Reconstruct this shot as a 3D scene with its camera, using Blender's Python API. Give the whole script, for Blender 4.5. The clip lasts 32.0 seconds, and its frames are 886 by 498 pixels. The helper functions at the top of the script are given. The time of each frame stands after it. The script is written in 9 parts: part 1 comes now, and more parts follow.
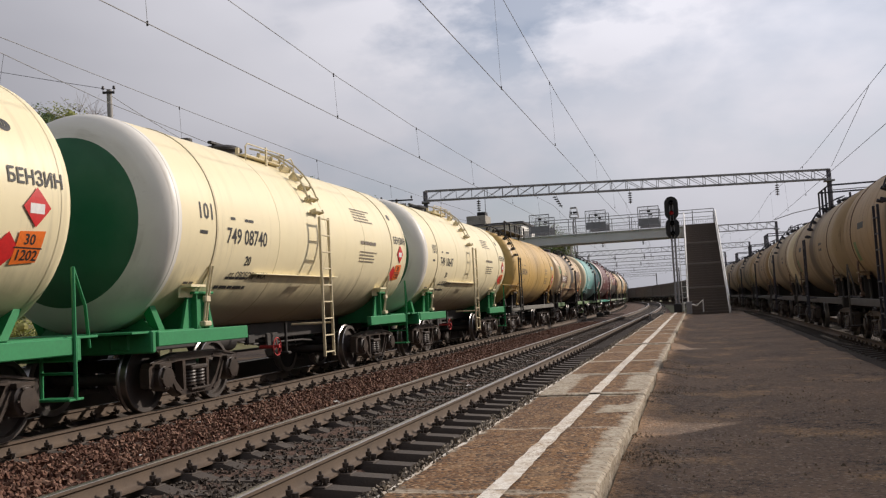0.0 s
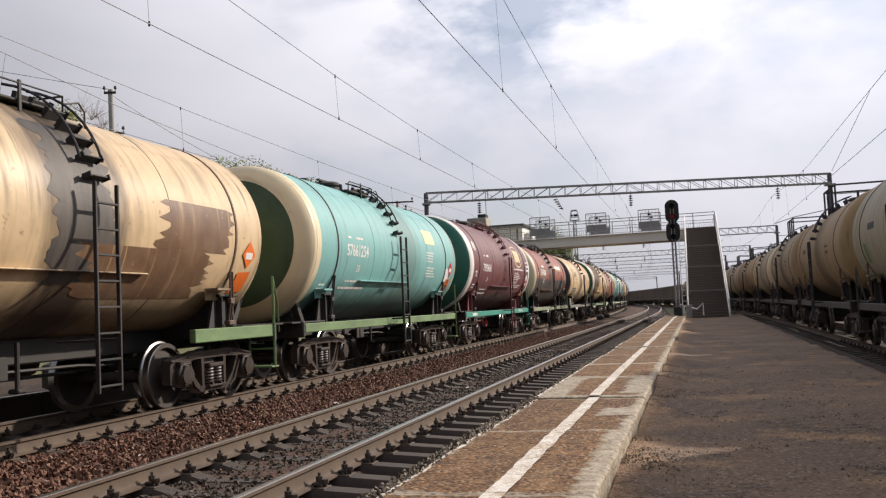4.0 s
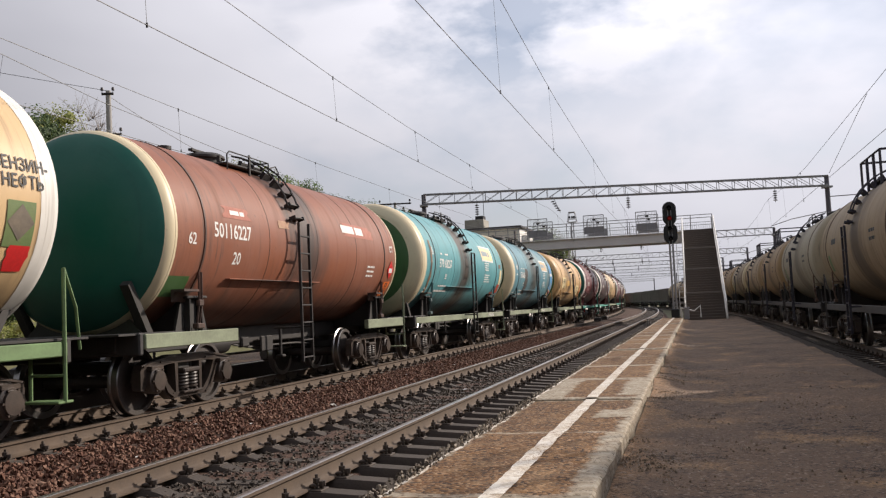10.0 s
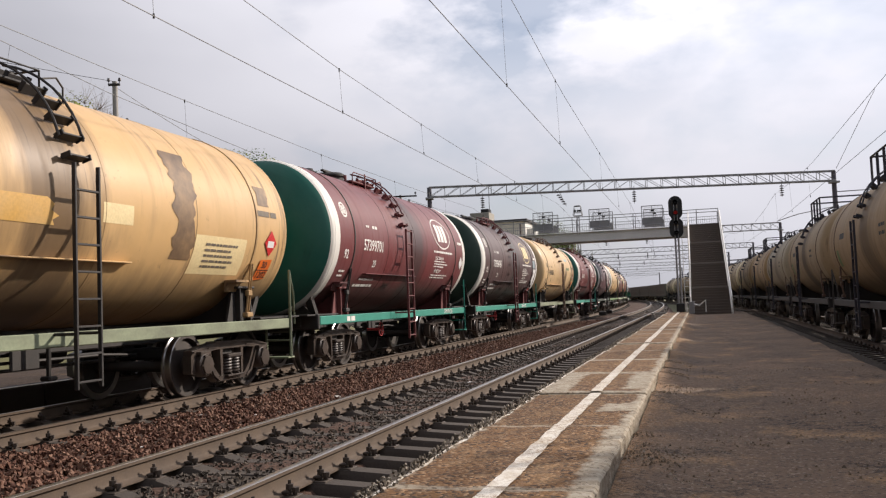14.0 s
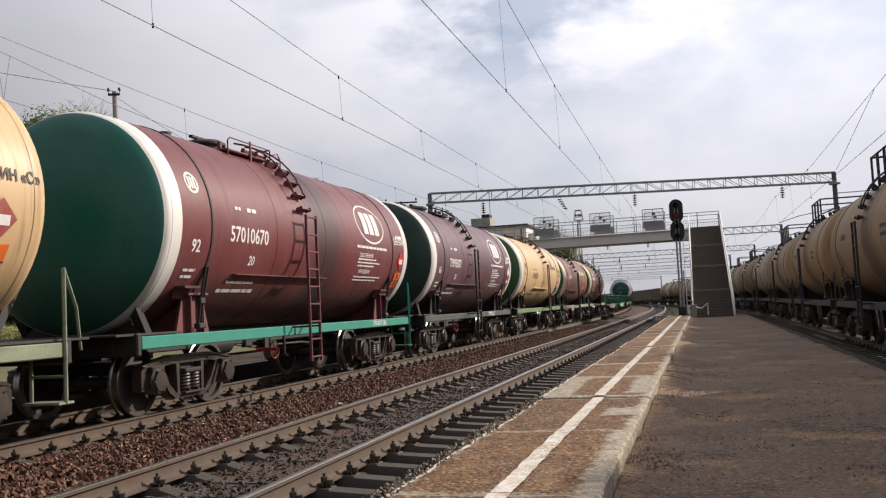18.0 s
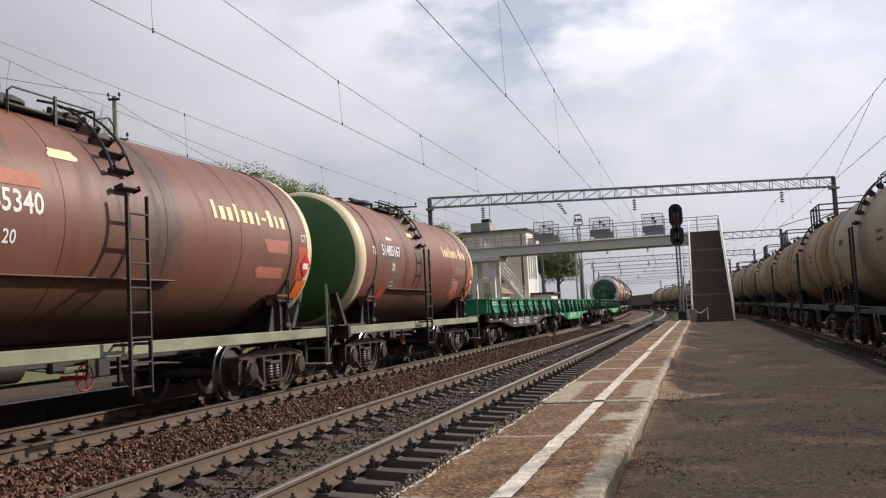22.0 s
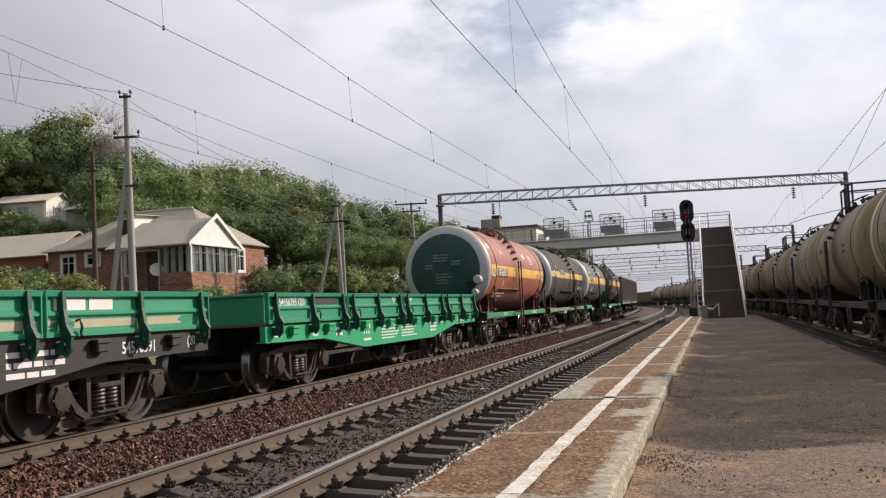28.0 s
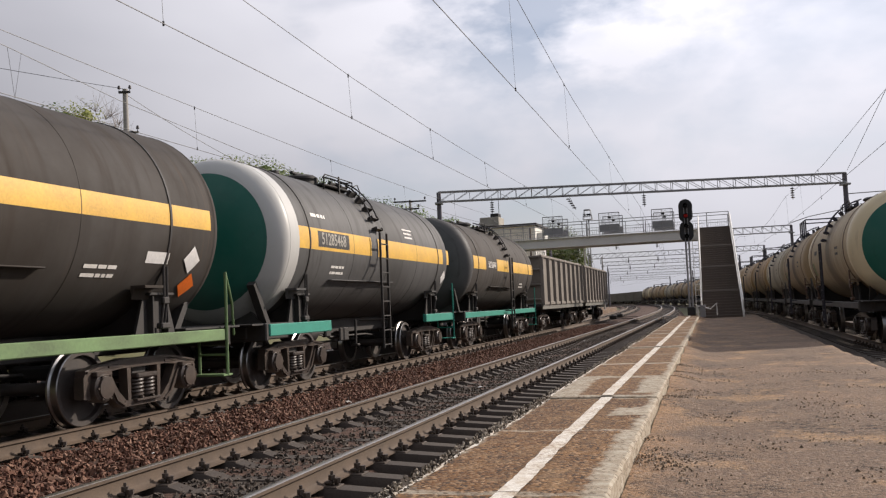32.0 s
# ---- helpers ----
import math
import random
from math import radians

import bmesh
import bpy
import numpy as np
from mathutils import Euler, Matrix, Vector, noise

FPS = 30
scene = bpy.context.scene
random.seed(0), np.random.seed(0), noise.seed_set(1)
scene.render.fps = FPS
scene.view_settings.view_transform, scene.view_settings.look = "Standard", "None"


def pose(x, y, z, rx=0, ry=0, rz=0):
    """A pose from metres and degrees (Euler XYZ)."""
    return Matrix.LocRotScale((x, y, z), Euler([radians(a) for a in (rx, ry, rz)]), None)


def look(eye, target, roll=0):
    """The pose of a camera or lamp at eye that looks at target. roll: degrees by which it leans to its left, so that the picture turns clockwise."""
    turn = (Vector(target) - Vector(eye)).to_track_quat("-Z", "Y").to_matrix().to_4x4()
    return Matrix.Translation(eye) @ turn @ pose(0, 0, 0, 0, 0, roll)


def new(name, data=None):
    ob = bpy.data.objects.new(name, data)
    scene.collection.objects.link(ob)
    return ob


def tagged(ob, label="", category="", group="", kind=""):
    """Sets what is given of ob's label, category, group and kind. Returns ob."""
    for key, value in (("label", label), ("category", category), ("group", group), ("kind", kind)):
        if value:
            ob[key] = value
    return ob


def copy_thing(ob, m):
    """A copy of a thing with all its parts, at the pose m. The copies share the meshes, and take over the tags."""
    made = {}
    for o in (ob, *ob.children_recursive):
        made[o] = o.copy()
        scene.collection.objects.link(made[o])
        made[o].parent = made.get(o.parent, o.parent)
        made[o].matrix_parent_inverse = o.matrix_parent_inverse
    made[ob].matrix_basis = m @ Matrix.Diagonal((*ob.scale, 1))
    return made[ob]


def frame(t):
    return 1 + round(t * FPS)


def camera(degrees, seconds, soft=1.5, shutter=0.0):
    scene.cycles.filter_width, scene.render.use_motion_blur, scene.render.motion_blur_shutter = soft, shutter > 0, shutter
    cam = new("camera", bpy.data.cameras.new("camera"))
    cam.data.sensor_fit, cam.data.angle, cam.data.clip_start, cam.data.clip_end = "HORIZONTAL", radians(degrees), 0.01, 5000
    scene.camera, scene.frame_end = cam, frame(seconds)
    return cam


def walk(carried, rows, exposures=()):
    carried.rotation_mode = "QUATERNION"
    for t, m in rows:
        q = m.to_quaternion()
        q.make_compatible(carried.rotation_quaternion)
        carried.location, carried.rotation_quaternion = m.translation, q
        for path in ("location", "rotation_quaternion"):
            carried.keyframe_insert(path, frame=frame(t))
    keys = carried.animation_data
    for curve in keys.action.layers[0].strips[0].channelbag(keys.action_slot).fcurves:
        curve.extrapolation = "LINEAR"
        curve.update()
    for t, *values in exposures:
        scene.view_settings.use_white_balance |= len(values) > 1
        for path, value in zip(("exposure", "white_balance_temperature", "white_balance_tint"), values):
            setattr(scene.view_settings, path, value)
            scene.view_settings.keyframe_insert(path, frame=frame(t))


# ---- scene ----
cam = camera(52.6, 32.0, soft=1.25, shutter=0.0)
EYE = Vector((0.0, 0.0, 1.2725))


def aim(yaw, pitch, roll):
    """Camera pose: degrees to the right of the track's direction, up from the level, lean to the left."""
    a, b = radians(yaw), radians(pitch)
    return look(EYE, EYE + Vector((math.sin(a) * math.cos(b), math.cos(a) * math.cos(b), math.sin(b))), roll)


AIMS = (
    (0, -15.573, 3.640, -3.015),
    (0.5, -15.593, 3.659, -2.967),
    (1, -15.634, 3.666, -3.048),
    (1.5, -15.657, 3.642, -2.977),
    (2, -15.614, 3.632, -2.992),
    (2.5, -15.613, 3.620, -2.820),
    (3, -15.598, 3.678, -2.756),
    (3.5, -15.568, 3.730, -2.697),
    (5.5, -15.660, 3.817, -2.688),
    (6, -15.602, 3.848, -2.697),
    (6.5, -15.538, 3.869, -2.639),
    (7, -15.430, 3.892, -2.688),
    (7.5, -15.423, 3.846, -2.764),
    (8, -15.400, 3.816, -2.844),
    (8.5, -15.400, 3.809, -2.787),
    (9, -15.436, 3.867, -2.617),
    (9.5, -15.478, 3.851, -2.532),
    (10, -15.431, 3.867, -2.628),
    (10.5, -15.443, 3.843, -2.641),
    (11, -15.454, 3.801, -2.558),
    (11.5, -15.482, 3.762, -2.453),
    (12, -15.526, 3.712, -2.273),
    (12.5, -15.519, 3.635, -2.177),
    (13, -15.550, 3.577, -2.217),
    (13.5, -15.630, 3.533, -2.186),
    (14, -15.789, 3.423, -2.228),
    (14.5, -15.944, 3.404, -2.389),
    (16.5, -15.923, 3.600, -2.759),
    (17, -15.877, 3.664, -2.809),
    (17.5, -15.836, 3.738, -2.779),
    (18, -15.848, 3.799, -2.863),
    (18.5, -15.833, 3.825, -2.829),
    (19, -15.867, 3.901, -2.939),
    (19.5, -15.874, 3.949, -2.972),
    (20, -15.926, 3.984, -3.005),
    (20.5, -15.982, 4.048, -3.085),
    (21, -15.935, 4.090, -3.093),
    (21.5, -15.919, 4.103, -3.032),
    (22, -15.814, 4.094, -2.887),
    (22.5, -15.788, 4.090, -2.802),
    (23, -15.766, 4.071, -2.650),
    (23.5, -15.741, 3.988, -2.681),
    (24, -15.798, 3.974, -2.976),
    (24.5, -15.958, 4.000, -3.133),
    (25, -16.164, 4.013, -3.299),
    (25.5, -16.346, 4.025, -3.290),
    (27.5, -16.575, 3.951, -2.928),
    (28, -16.479, 3.899, -2.920),
    (28.5, -16.333, 3.842, -2.878),
    (29, -16.307, 3.825, -2.748),
    (29.5, -16.266, 3.807, -2.656),
    (30, -16.276, 3.774, -2.706),
    (30.5, -16.327, 3.733, -2.667),
    (31, -16.283, 3.740, -2.623),
    (31.5, -16.345, 3.743, -2.632),
    (32, -16.401, 3.752, -2.541),
)
walk(cam, [(t, aim(y, p, r)) for t, y, p, r in AIMS],
     exposures=[(0, -0.38, 6500, 14), (1.9, -0.34, 6500, 14), (3, -0.11, 6500, 14), (3.5, -0.06, 6500, 14), (6, 0.0, 6500, 14), (9, -0.10, 6500, 14), (13, -0.07, 6500, 14), (19, -0.06, 6500, 14), (21.5, -0.14, 6500, 14), (23.5, -0.09, 6500, 14), (29, -0.08, 6500, 14), (32, -0.12, 6500, 14)])

# ---- light ----
SUN_EL, SUN_AZ = radians(27.9), radians(44)   # azimuth from +X towards +Y
sun_dir = Vector((math.cos(SUN_EL) * math.cos(SUN_AZ), math.cos(SUN_EL) * math.sin(SUN_AZ), math.sin(SUN_EL)))
sun = new("sun", bpy.data.lights.new("sun", "SUN"))
sun.data.energy, sun.data.angle, sun.data.color = 4.85, radians(1.1), (1.0, 0.90, 0.77)
sun.matrix_world = look(sun_dir * 100, (0, 0, 0))

world = bpy.data.worlds.new("sky")
scene.world = world
world.use_nodes = True
wn, wl = world.node_tree.nodes, world.node_tree.links
wn.clear()
w_out = wn.new("ShaderNodeOutputWorld")
w_bg = wn.new("ShaderNodeBackground")
w_sky = wn.new("ShaderNodeTexSky")
w_sky.sky_type, w_sky.sun_disc = "NISHITA", False
w_sky.sun_elevation, w_sky.sun_rotation = SUN_EL, math.pi / 2 - SUN_AZ
w_bg.inputs["Strength"].default_value = 0.1
w_co = wn.new("ShaderNodeTexCoord")
w_map = wn.new("ShaderNodeMapping")
w_map.inputs["Scale"].default_value = (1.0, 1.0, 2.0)
w_map.inputs["Location"].default_value = (0.35, 0.1, 0.2)
w_n1 = wn.new("ShaderNodeTexNoise")
w_n1.inputs["Scale"].default_value, w_n1.inputs["Detail"].default_value, w_n1.inputs["Roughness"].default_value = 1.9, 6, 0.5
w_n1.inputs["Distortion"].default_value = 0.15
w_cov = wn.new("ShaderNodeValToRGB")
w_cov.color_ramp.elements[0].position, w_cov.color_ramp.elements[1].position = 0.34, 0.52
w_n2 = wn.new("ShaderNodeTexNoise")
w_n2.inputs["Scale"].default_value, w_n2.inputs["Detail"].default_value = 2.2, 4
w_shade = wn.new("ShaderNodeValToRGB")
w_shade.color_ramp.elements[0].position, w_shade.color_ramp.elements[1].position = 0.28, 0.70
w_shade.color_ramp.elements[0].color, w_shade.color_ramp.elements[1].color = (6.15, 6.3, 6.85, 1), (8.3, 8.4, 8.9, 1)
w_mix = wn.new("ShaderNodeMix")
w_mix.data_type = "RGBA"
wl.new(w_co.outputs["Generated"], w_map.inputs["Vector"])
wl.new(w_map.outputs["Vector"], w_n1.inputs["Vector"])
wl.new(w_map.outputs["Vector"], w_n2.inputs["Vector"])
wl.new(w_n1.outputs["Fac"], w_cov.inputs["Fac"])
wl.new(w_n2.outputs["Fac"], w_shade.inputs["Fac"])
# the cover closes into haze near the horizon
w_sep = wn.new("ShaderNodeSeparateXYZ")
wl.new(w_co.outputs["Generated"], w_sep.inputs[0])
w_haze = wn.new("ShaderNodeMapRange")
for k, v in (("From Min", 0.03), ("From Max", 0.22), ("To Min", 1.0), ("To Max", 0.0)):
    w_haze.inputs[k].default_value = v
wl.new(w_sep.outputs["Z"], w_haze.inputs["Value"])
w_max = wn.new("ShaderNodeMath")
w_max.operation = "MAXIMUM"
wl.new(w_cov.outputs["Color"], w_max.inputs[0])
wl.new(w_haze.outputs["Result"], w_max.inputs[1])
# a thin place in the cloud high over the tracks, where the blue shows through
w_off = wn.new("ShaderNodeVectorMath")
w_off.operation = "SUBTRACT"
w_off.inputs[1].default_value = (-0.150, 0.935, 0.315)
wl.new(w_co.outputs["Generated"], w_off.inputs[0])
w_sq = wn.new("ShaderNodeVectorMath")
w_sq.operation = "MULTIPLY"
w_sq.inputs[1].default_value = (1.0, 0.6, 2.1)
wl.new(w_off.outputs["Vector"], w_sq.inputs[0])
w_len = wn.new("ShaderNodeVectorMath")
w_len.operation = "LENGTH"
wl.new(w_sq.outputs["Vector"], w_len.inputs[0])
w_near = wn.new("ShaderNodeMapRange")
for k, v in (("From Min", 0.10), ("From Max", 0.30), ("To Min", 1.0), ("To Max", 0.0)):
    w_near.inputs[k].default_value = v
wl.new(w_len.outputs["Value"], w_near.inputs["Value"])
w_n3 = wn.new("ShaderNodeTexNoise")
w_n3.inputs["Scale"].default_value, w_n3.inputs["Detail"].default_value, w_n3.inputs["Roughness"].default_value = 7.5, 6, 0.55
wl.new(w_map.outputs["Vector"], w_n3.inputs["Vector"])
w_wisp = wn.new("ShaderNodeMapRange")
for k, v in (("From Min", 0.42), ("From Max", 0.60), ("To Min", 0.0), ("To Max", 0.62)):
    w_wisp.inputs[k].default_value = v
wl.new(w_n3.outputs["Fac"], w_wisp.inputs["Value"])
w_gap = wn.new("ShaderNodeMath")
w_gap.operation = "MULTIPLY"
wl.new(w_near.outputs["Result"], w_gap.inputs[0])
wl.new(w_wisp.outputs["Result"], w_gap.inputs[1])
w_left = wn.new("ShaderNodeMath")
w_left.operation = "SUBTRACT"
wl.new(w_max.outputs[0], w_left.inputs[0])
wl.new(w_gap.outputs[0], w_left.inputs[1])
w_left.use_clamp = True
wl.new(w_left.outputs[0], w_mix.inputs["Factor"])
wl.new(w_sky.outputs["Color"], w_mix.inputs["A"])
# clouds towards the sun are brighter
w_dot = wn.new("ShaderNodeVectorMath")
w_dot.operation = "DOT_PRODUCT"
w_dot.inputs[1].default_value = sun_dir
wl.new(w_co.outputs["Generated"], w_dot.inputs[0])
w_gain = wn.new("ShaderNodeMapRange")
for k, v in (("From Min", -0.1), ("From Max", 0.9), ("To Min", 0.47), ("To Max", 1.56)):
    w_gain.inputs[k].default_value = v
wl.new(w_dot.outputs["Value"], w_gain.inputs["Value"])
w_lit = wn.new("ShaderNodeVectorMath")
w_lit.operation = "SCALE"
wl.new(w_shade.outputs["Color"], w_lit.inputs[0])
# and duller towards the horizon
w_up = wn.new("ShaderNodeMapRange")
for k, v in (("From Min", 0.0), ("From Max", 0.36), ("To Min", 0.64), ("To Max", 1.16)):
    w_up.inputs[k].default_value = v
wl.new(w_sep.outputs["Z"], w_up.inputs["Value"])
w_both = wn.new("ShaderNodeMath")
w_both.operation = "MULTIPLY"
wl.new(w_gain.outputs["Result"], w_both.inputs[0])
wl.new(w_up.outputs["Result"], w_both.inputs[1])
wl.new(w_both.outputs[0], w_lit.inputs["Scale"])
wl.new(w_lit.outputs["Vector"], w_mix.inputs["B"])
wl.new(w_mix.outputs["Result"], w_bg.inputs["Color"])
wl.new(w_bg.outputs["Background"], w_out.inputs["Surface"])

# ---- materials ----
MATS = {}


def nodes_of(name, rough=0.7, metal=0.0):
    m = bpy.data.materials.new(name)
    m.use_nodes = True
    t = m.node_tree
    b = t.nodes["Principled BSDF"]
    b.inputs["Roughness"].default_value, b.inputs["Metallic"].default_value = rough, metal
    return m, t, b


def noise_of(t, co, scale, detail=4, stretch=(1, 1, 1), rough=0.55):
    mp = t.nodes.new("ShaderNodeMapping")
    mp.inputs["Scale"].default_value = stretch
    t.links.new(co, mp.inputs["Vector"])
    n = t.nodes.new("ShaderNodeTexNoise")
    n.inputs["Scale"].default_value, n.inputs["Detail"].default_value, n.inputs["Roughness"].default_value = scale, detail, rough
    t.links.new(mp.outputs["Vector"], n.inputs["Vector"])
    return n.outputs["Fac"]


def ramp_of(t, fac, lo, hi, c0=(0, 0, 0, 1), c1=(1, 1, 1, 1)):
    r = t.nodes.new("ShaderNodeValToRGB")
    r.color_ramp.elements[0].position, r.color_ramp.elements[1].position = lo, hi
    r.color_ramp.elements[0].color, r.color_ramp.elements[1].color = c0, c1
    t.links.new(fac, r.inputs["Fac"])
    return r.outputs["Color"]


def mix_of(t, fac, a, b):
    x = t.nodes.new("ShaderNodeMix")
    x.data_type = "RGBA"
    for sock, val in (("Factor", fac), ("A", a), ("B", b)):
        if isinstance(val, (int, float)):
            x.inputs[sock].default_value = val
        elif isinstance(val, tuple):
            x.inputs[sock].default_value = (*val[:3], 1)
        else:
            t.links.new(val, x.inputs[sock])
    return x.outputs["Result"]


def math_of(t, op, a, b=None):
    x = t.nodes.new("ShaderNodeMath")
    x.operation = op
    for i, val in enumerate((a, b)):
        if val is None:
            continue
        if isinstance(val, (int, float)):
            x.inputs[i].default_value = val
        else:
            t.links.new(val, x.inputs[i])
    return x.outputs[0]


def bump_of(t, b, fac, strength=0.3, dist=0.01):
    n = t.nodes.new("ShaderNodeBump")
    n.inputs["Strength"].default_value, n.inputs["Distance"].default_value = strength, dist
    t.links.new(fac, n.inputs["Height"])
    t.links.new(n.outputs["Normal"], b.inputs["Normal"])


def surface(name, base, second, rough=0.8, scale=3.0, fine=40.0, amount=0.6, bump=0.25, dist=0.01, metal=0.0, vary=0.0, stretch=(1, 1, 1)):
    """A two-scale surface: broad patches of the second colour, fine grain and relief."""
    if name in MATS:
        return MATS[name]
    m, t, b = nodes_of(name, rough, metal)
    co = t.nodes.new("ShaderNodeTexCoord").outputs["Object"]
    broad = ramp_of(t, noise_of(t, co, scale, 5, stretch), 0.35, 0.7)
    grain = noise_of(t, co, fine, 3)
    col = mix_of(t, math_of(t, "MULTIPLY", broad, amount), base, second)
    dark = mix_of(t, ramp_of(t, grain, 0.3, 0.75), tuple(c * 0.72 for c in base), tuple(min(1, c * 1.18) for c in base))
    col = mix_of(t, 0.38, col, dark)
    if vary:
        oi = t.nodes.new("ShaderNodeObjectInfo").outputs["Random"]
        hs = t.nodes.new("ShaderNodeHueSaturation")
        t.links.new(math_of(t, "ADD", math_of(t, "MULTIPLY", oi, vary), 1 - vary / 2), hs.inputs["Value"])
        t.links.new(col, hs.inputs["Color"])
        col = hs.outputs["Color"]
    t.links.new(col, b.inputs["Base Color"])
    if bump:
        bump_of(t, b, grain, bump, dist)
    MATS[name] = m
    return m


def stuff_mat(name, c0, c1, c2, rough=0.9, glow_through=0.0):
    """For joined small pieces: a random colour for each island, between three."""
    if name in MATS:
        return MATS[name]
    m, t, b = nodes_of(name, rough)
    g = t.nodes.new("ShaderNodeNewGeometry").outputs["Random Per Island"]
    r = t.nodes.new("ShaderNodeValToRGB")
    r.color_ramp.elements[0].color, r.color_ramp.elements[1].color = (*c0, 1), (*c2, 1)
    e = r.color_ramp.elements.new(0.5)
    e.color = (*c1, 1)
    t.links.new(g, r.inputs["Fac"])
    col = r.outputs["Color"]
    if glow_through:
        hs = t.nodes.new("ShaderNodeHueSaturation")
        oi = t.nodes.new("ShaderNodeObjectInfo").outputs["Random"]
        t.links.new(math_of(t, "ADD", math_of(t, "MULTIPLY", oi, 0.7), 0.72), hs.inputs["Value"])
        t.links.new(math_of(t, "SUBTRACT", 0.515, math_of(t, "MULTIPLY", oi, 0.03)), hs.inputs["Hue"])
        t.links.new(col, hs.inputs["Color"])
        col = hs.outputs["Color"]
    t.links.new(col, b.inputs["Base Color"])
    if glow_through:
        tr = t.nodes.new("ShaderNodeBsdfTranslucent")
        t.links.new(col, tr.inputs["Color"])
        mx = t.nodes.new("ShaderNodeMixShader")
        mx.inputs["Fac"].default_value = glow_through
        t.links.new(b.outputs["BSDF"], mx.inputs[1])
        t.links.new(tr.outputs["BSDF"], mx.inputs[2])
        t.links.new(mx.outputs["Shader"], t.nodes["Material Output"].inputs["Surface"])
    MATS[name] = m
    return m


def tank_paint(name, base, grime=(0.05, 0.045, 0.04), dirt=0.35, spill=0.5, spill_at=0.5, fade=None, matt=0.42, stains=(), belly=0.55):
    """Weathered tank enamel: faded patches, rain streaks down the flanks, a dark spill round the hatch."""
    if name in MATS:
        return MATS[name]
    m, t, b = nodes_of(name, 0.42)
    b.inputs["Specular IOR Level"].default_value = 0.3
    co = t.nodes.new("ShaderNodeTexCoord").outputs["Object"]
    sep = t.nodes.new("ShaderNodeSeparateXYZ")
    t.links.new(co, sep.inputs[0])
    fade = fade or tuple(min(1, c * 0.86 + 0.06) for c in base)
    patch = ramp_of(t, noise_of(t, co, 0.9, 5), 0.38, 0.72)
    col = mix_of(t, math_of(t, "MULTIPLY", patch, 0.55), base, fade)
    streak = ramp_of(t, noise_of(t, co, 1.0, 6, (0.5, 5.0, 0.45)), 0.52, 0.78)
    broad = ramp_of(t, noise_of(t, co, 0.55, 4), 0.4, 0.75)
    col = mix_of(t, math_of(t, "MULTIPLY", math_of(t, "MULTIPLY", streak, broad), dirt * 1.6), col, grime)
    haze = ramp_of(t, noise_of(t, co, 2.5, 6), 0.45, 0.8)
    col = mix_of(t, math_of(t, "MULTIPLY", haze, dirt * 0.45), col, tuple(0.5 * a + 0.5 * c for a, c in zip(grime, base)))
    # thin runs of grime down the flanks, in groups
    runs = ramp_of(t, noise_of(t, co, 1.0, 4, (0.9, 13.0, 0.55), 0.6), 0.56, 0.70)
    group = ramp_of(t, noise_of(t, co, 0.8, 5, (0.7, 1.4, 1.0), 0.6), 0.47, 0.62)
    col = mix_of(t, math_of(t, "MULTIPLY", math_of(t, "MULTIPLY", runs, group), min(0.9, dirt * 1.5)), col, grime)
    chips = ramp_of(t, noise_of(t, co, 7.0, 6, (1, 1, 1), 0.7), 0.62, 0.70)
    col = mix_of(t, math_of(t, "MULTIPLY", chips, min(0.8, dirt * 0.9)), col, tuple(0.65 * a + 0.35 * c for a, c in zip(grime, base)))
    # old stains: (y, height over the axis, half length, half height, colour, strength)
    for k, (sy, sz, hy, hz, tint, much) in enumerate(stains):
        fray = math_of(t, "MULTIPLY", math_of(t, "SUBTRACT", noise_of(t, co, 1.6, 7, (0.8, 1.6, 0.8), 0.62), 0.5), 1.5)
        ly = math_of(t, "DIVIDE", math_of(t, "SUBTRACT", sep.outputs["Y"], sy), hy)
        lz = math_of(t, "DIVIDE", math_of(t, "SUBTRACT", sep.outputs["Z"], sz), hz)
        far = math_of(t, "ADD", math_of(t, "SQRT", math_of(t, "ADD", math_of(t, "MULTIPLY", ly, ly), math_of(t, "MULTIPLY", lz, lz))), fray)
        spot = ramp_of(t, math_of(t, "MULTIPLY", far, 0.5), 0.30, 0.60, (1, 1, 1, 1), (0, 0, 0, 1))
        grain = ramp_of(t, noise_of(t, co, 9, 5, (0.5, 2.0, 0.5), 0.7), 0.25, 0.6)
        col = mix_of(t, math_of(t, "MULTIPLY", math_of(t, "MULTIPLY", spot, grain), much), col, tint)
    # the colour darkens towards the bottom, with a ragged upper edge
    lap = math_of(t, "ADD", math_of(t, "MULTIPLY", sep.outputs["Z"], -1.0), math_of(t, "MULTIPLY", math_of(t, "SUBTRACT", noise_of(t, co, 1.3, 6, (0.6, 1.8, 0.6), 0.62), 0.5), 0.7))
    low_dark = ramp_of(t, math_of(t, "DIVIDE", lap, 2.0), 0.36, 0.56)
    col = mix_of(t, math_of(t, "MULTIPLY", low_dark, belly), col, (0.034, 0.029, 0.025))
    if spill > 0:
        wob = math_of(t, "MULTIPLY", math_of(t, "SUBTRACT", noise_of(t, co, 1.0, 5, (0.6, 2.5, 0.5)), 0.5), 2.2)
        away = math_of(t, "ABSOLUTE", math_of(t, "ADD", math_of(t, "SUBTRACT", sep.outputs["Y"], spill_at), wob))
        band = ramp_of(t, math_of(t, "DIVIDE", away, 1.1), 0.25, 0.95, (1, 1, 1, 1), (0, 0, 0, 1))
        col = mix_of(t, math_of(t, "MULTIPLY", band, spill), col, grime)
    t.links.new(col, b.inputs["Base Color"])
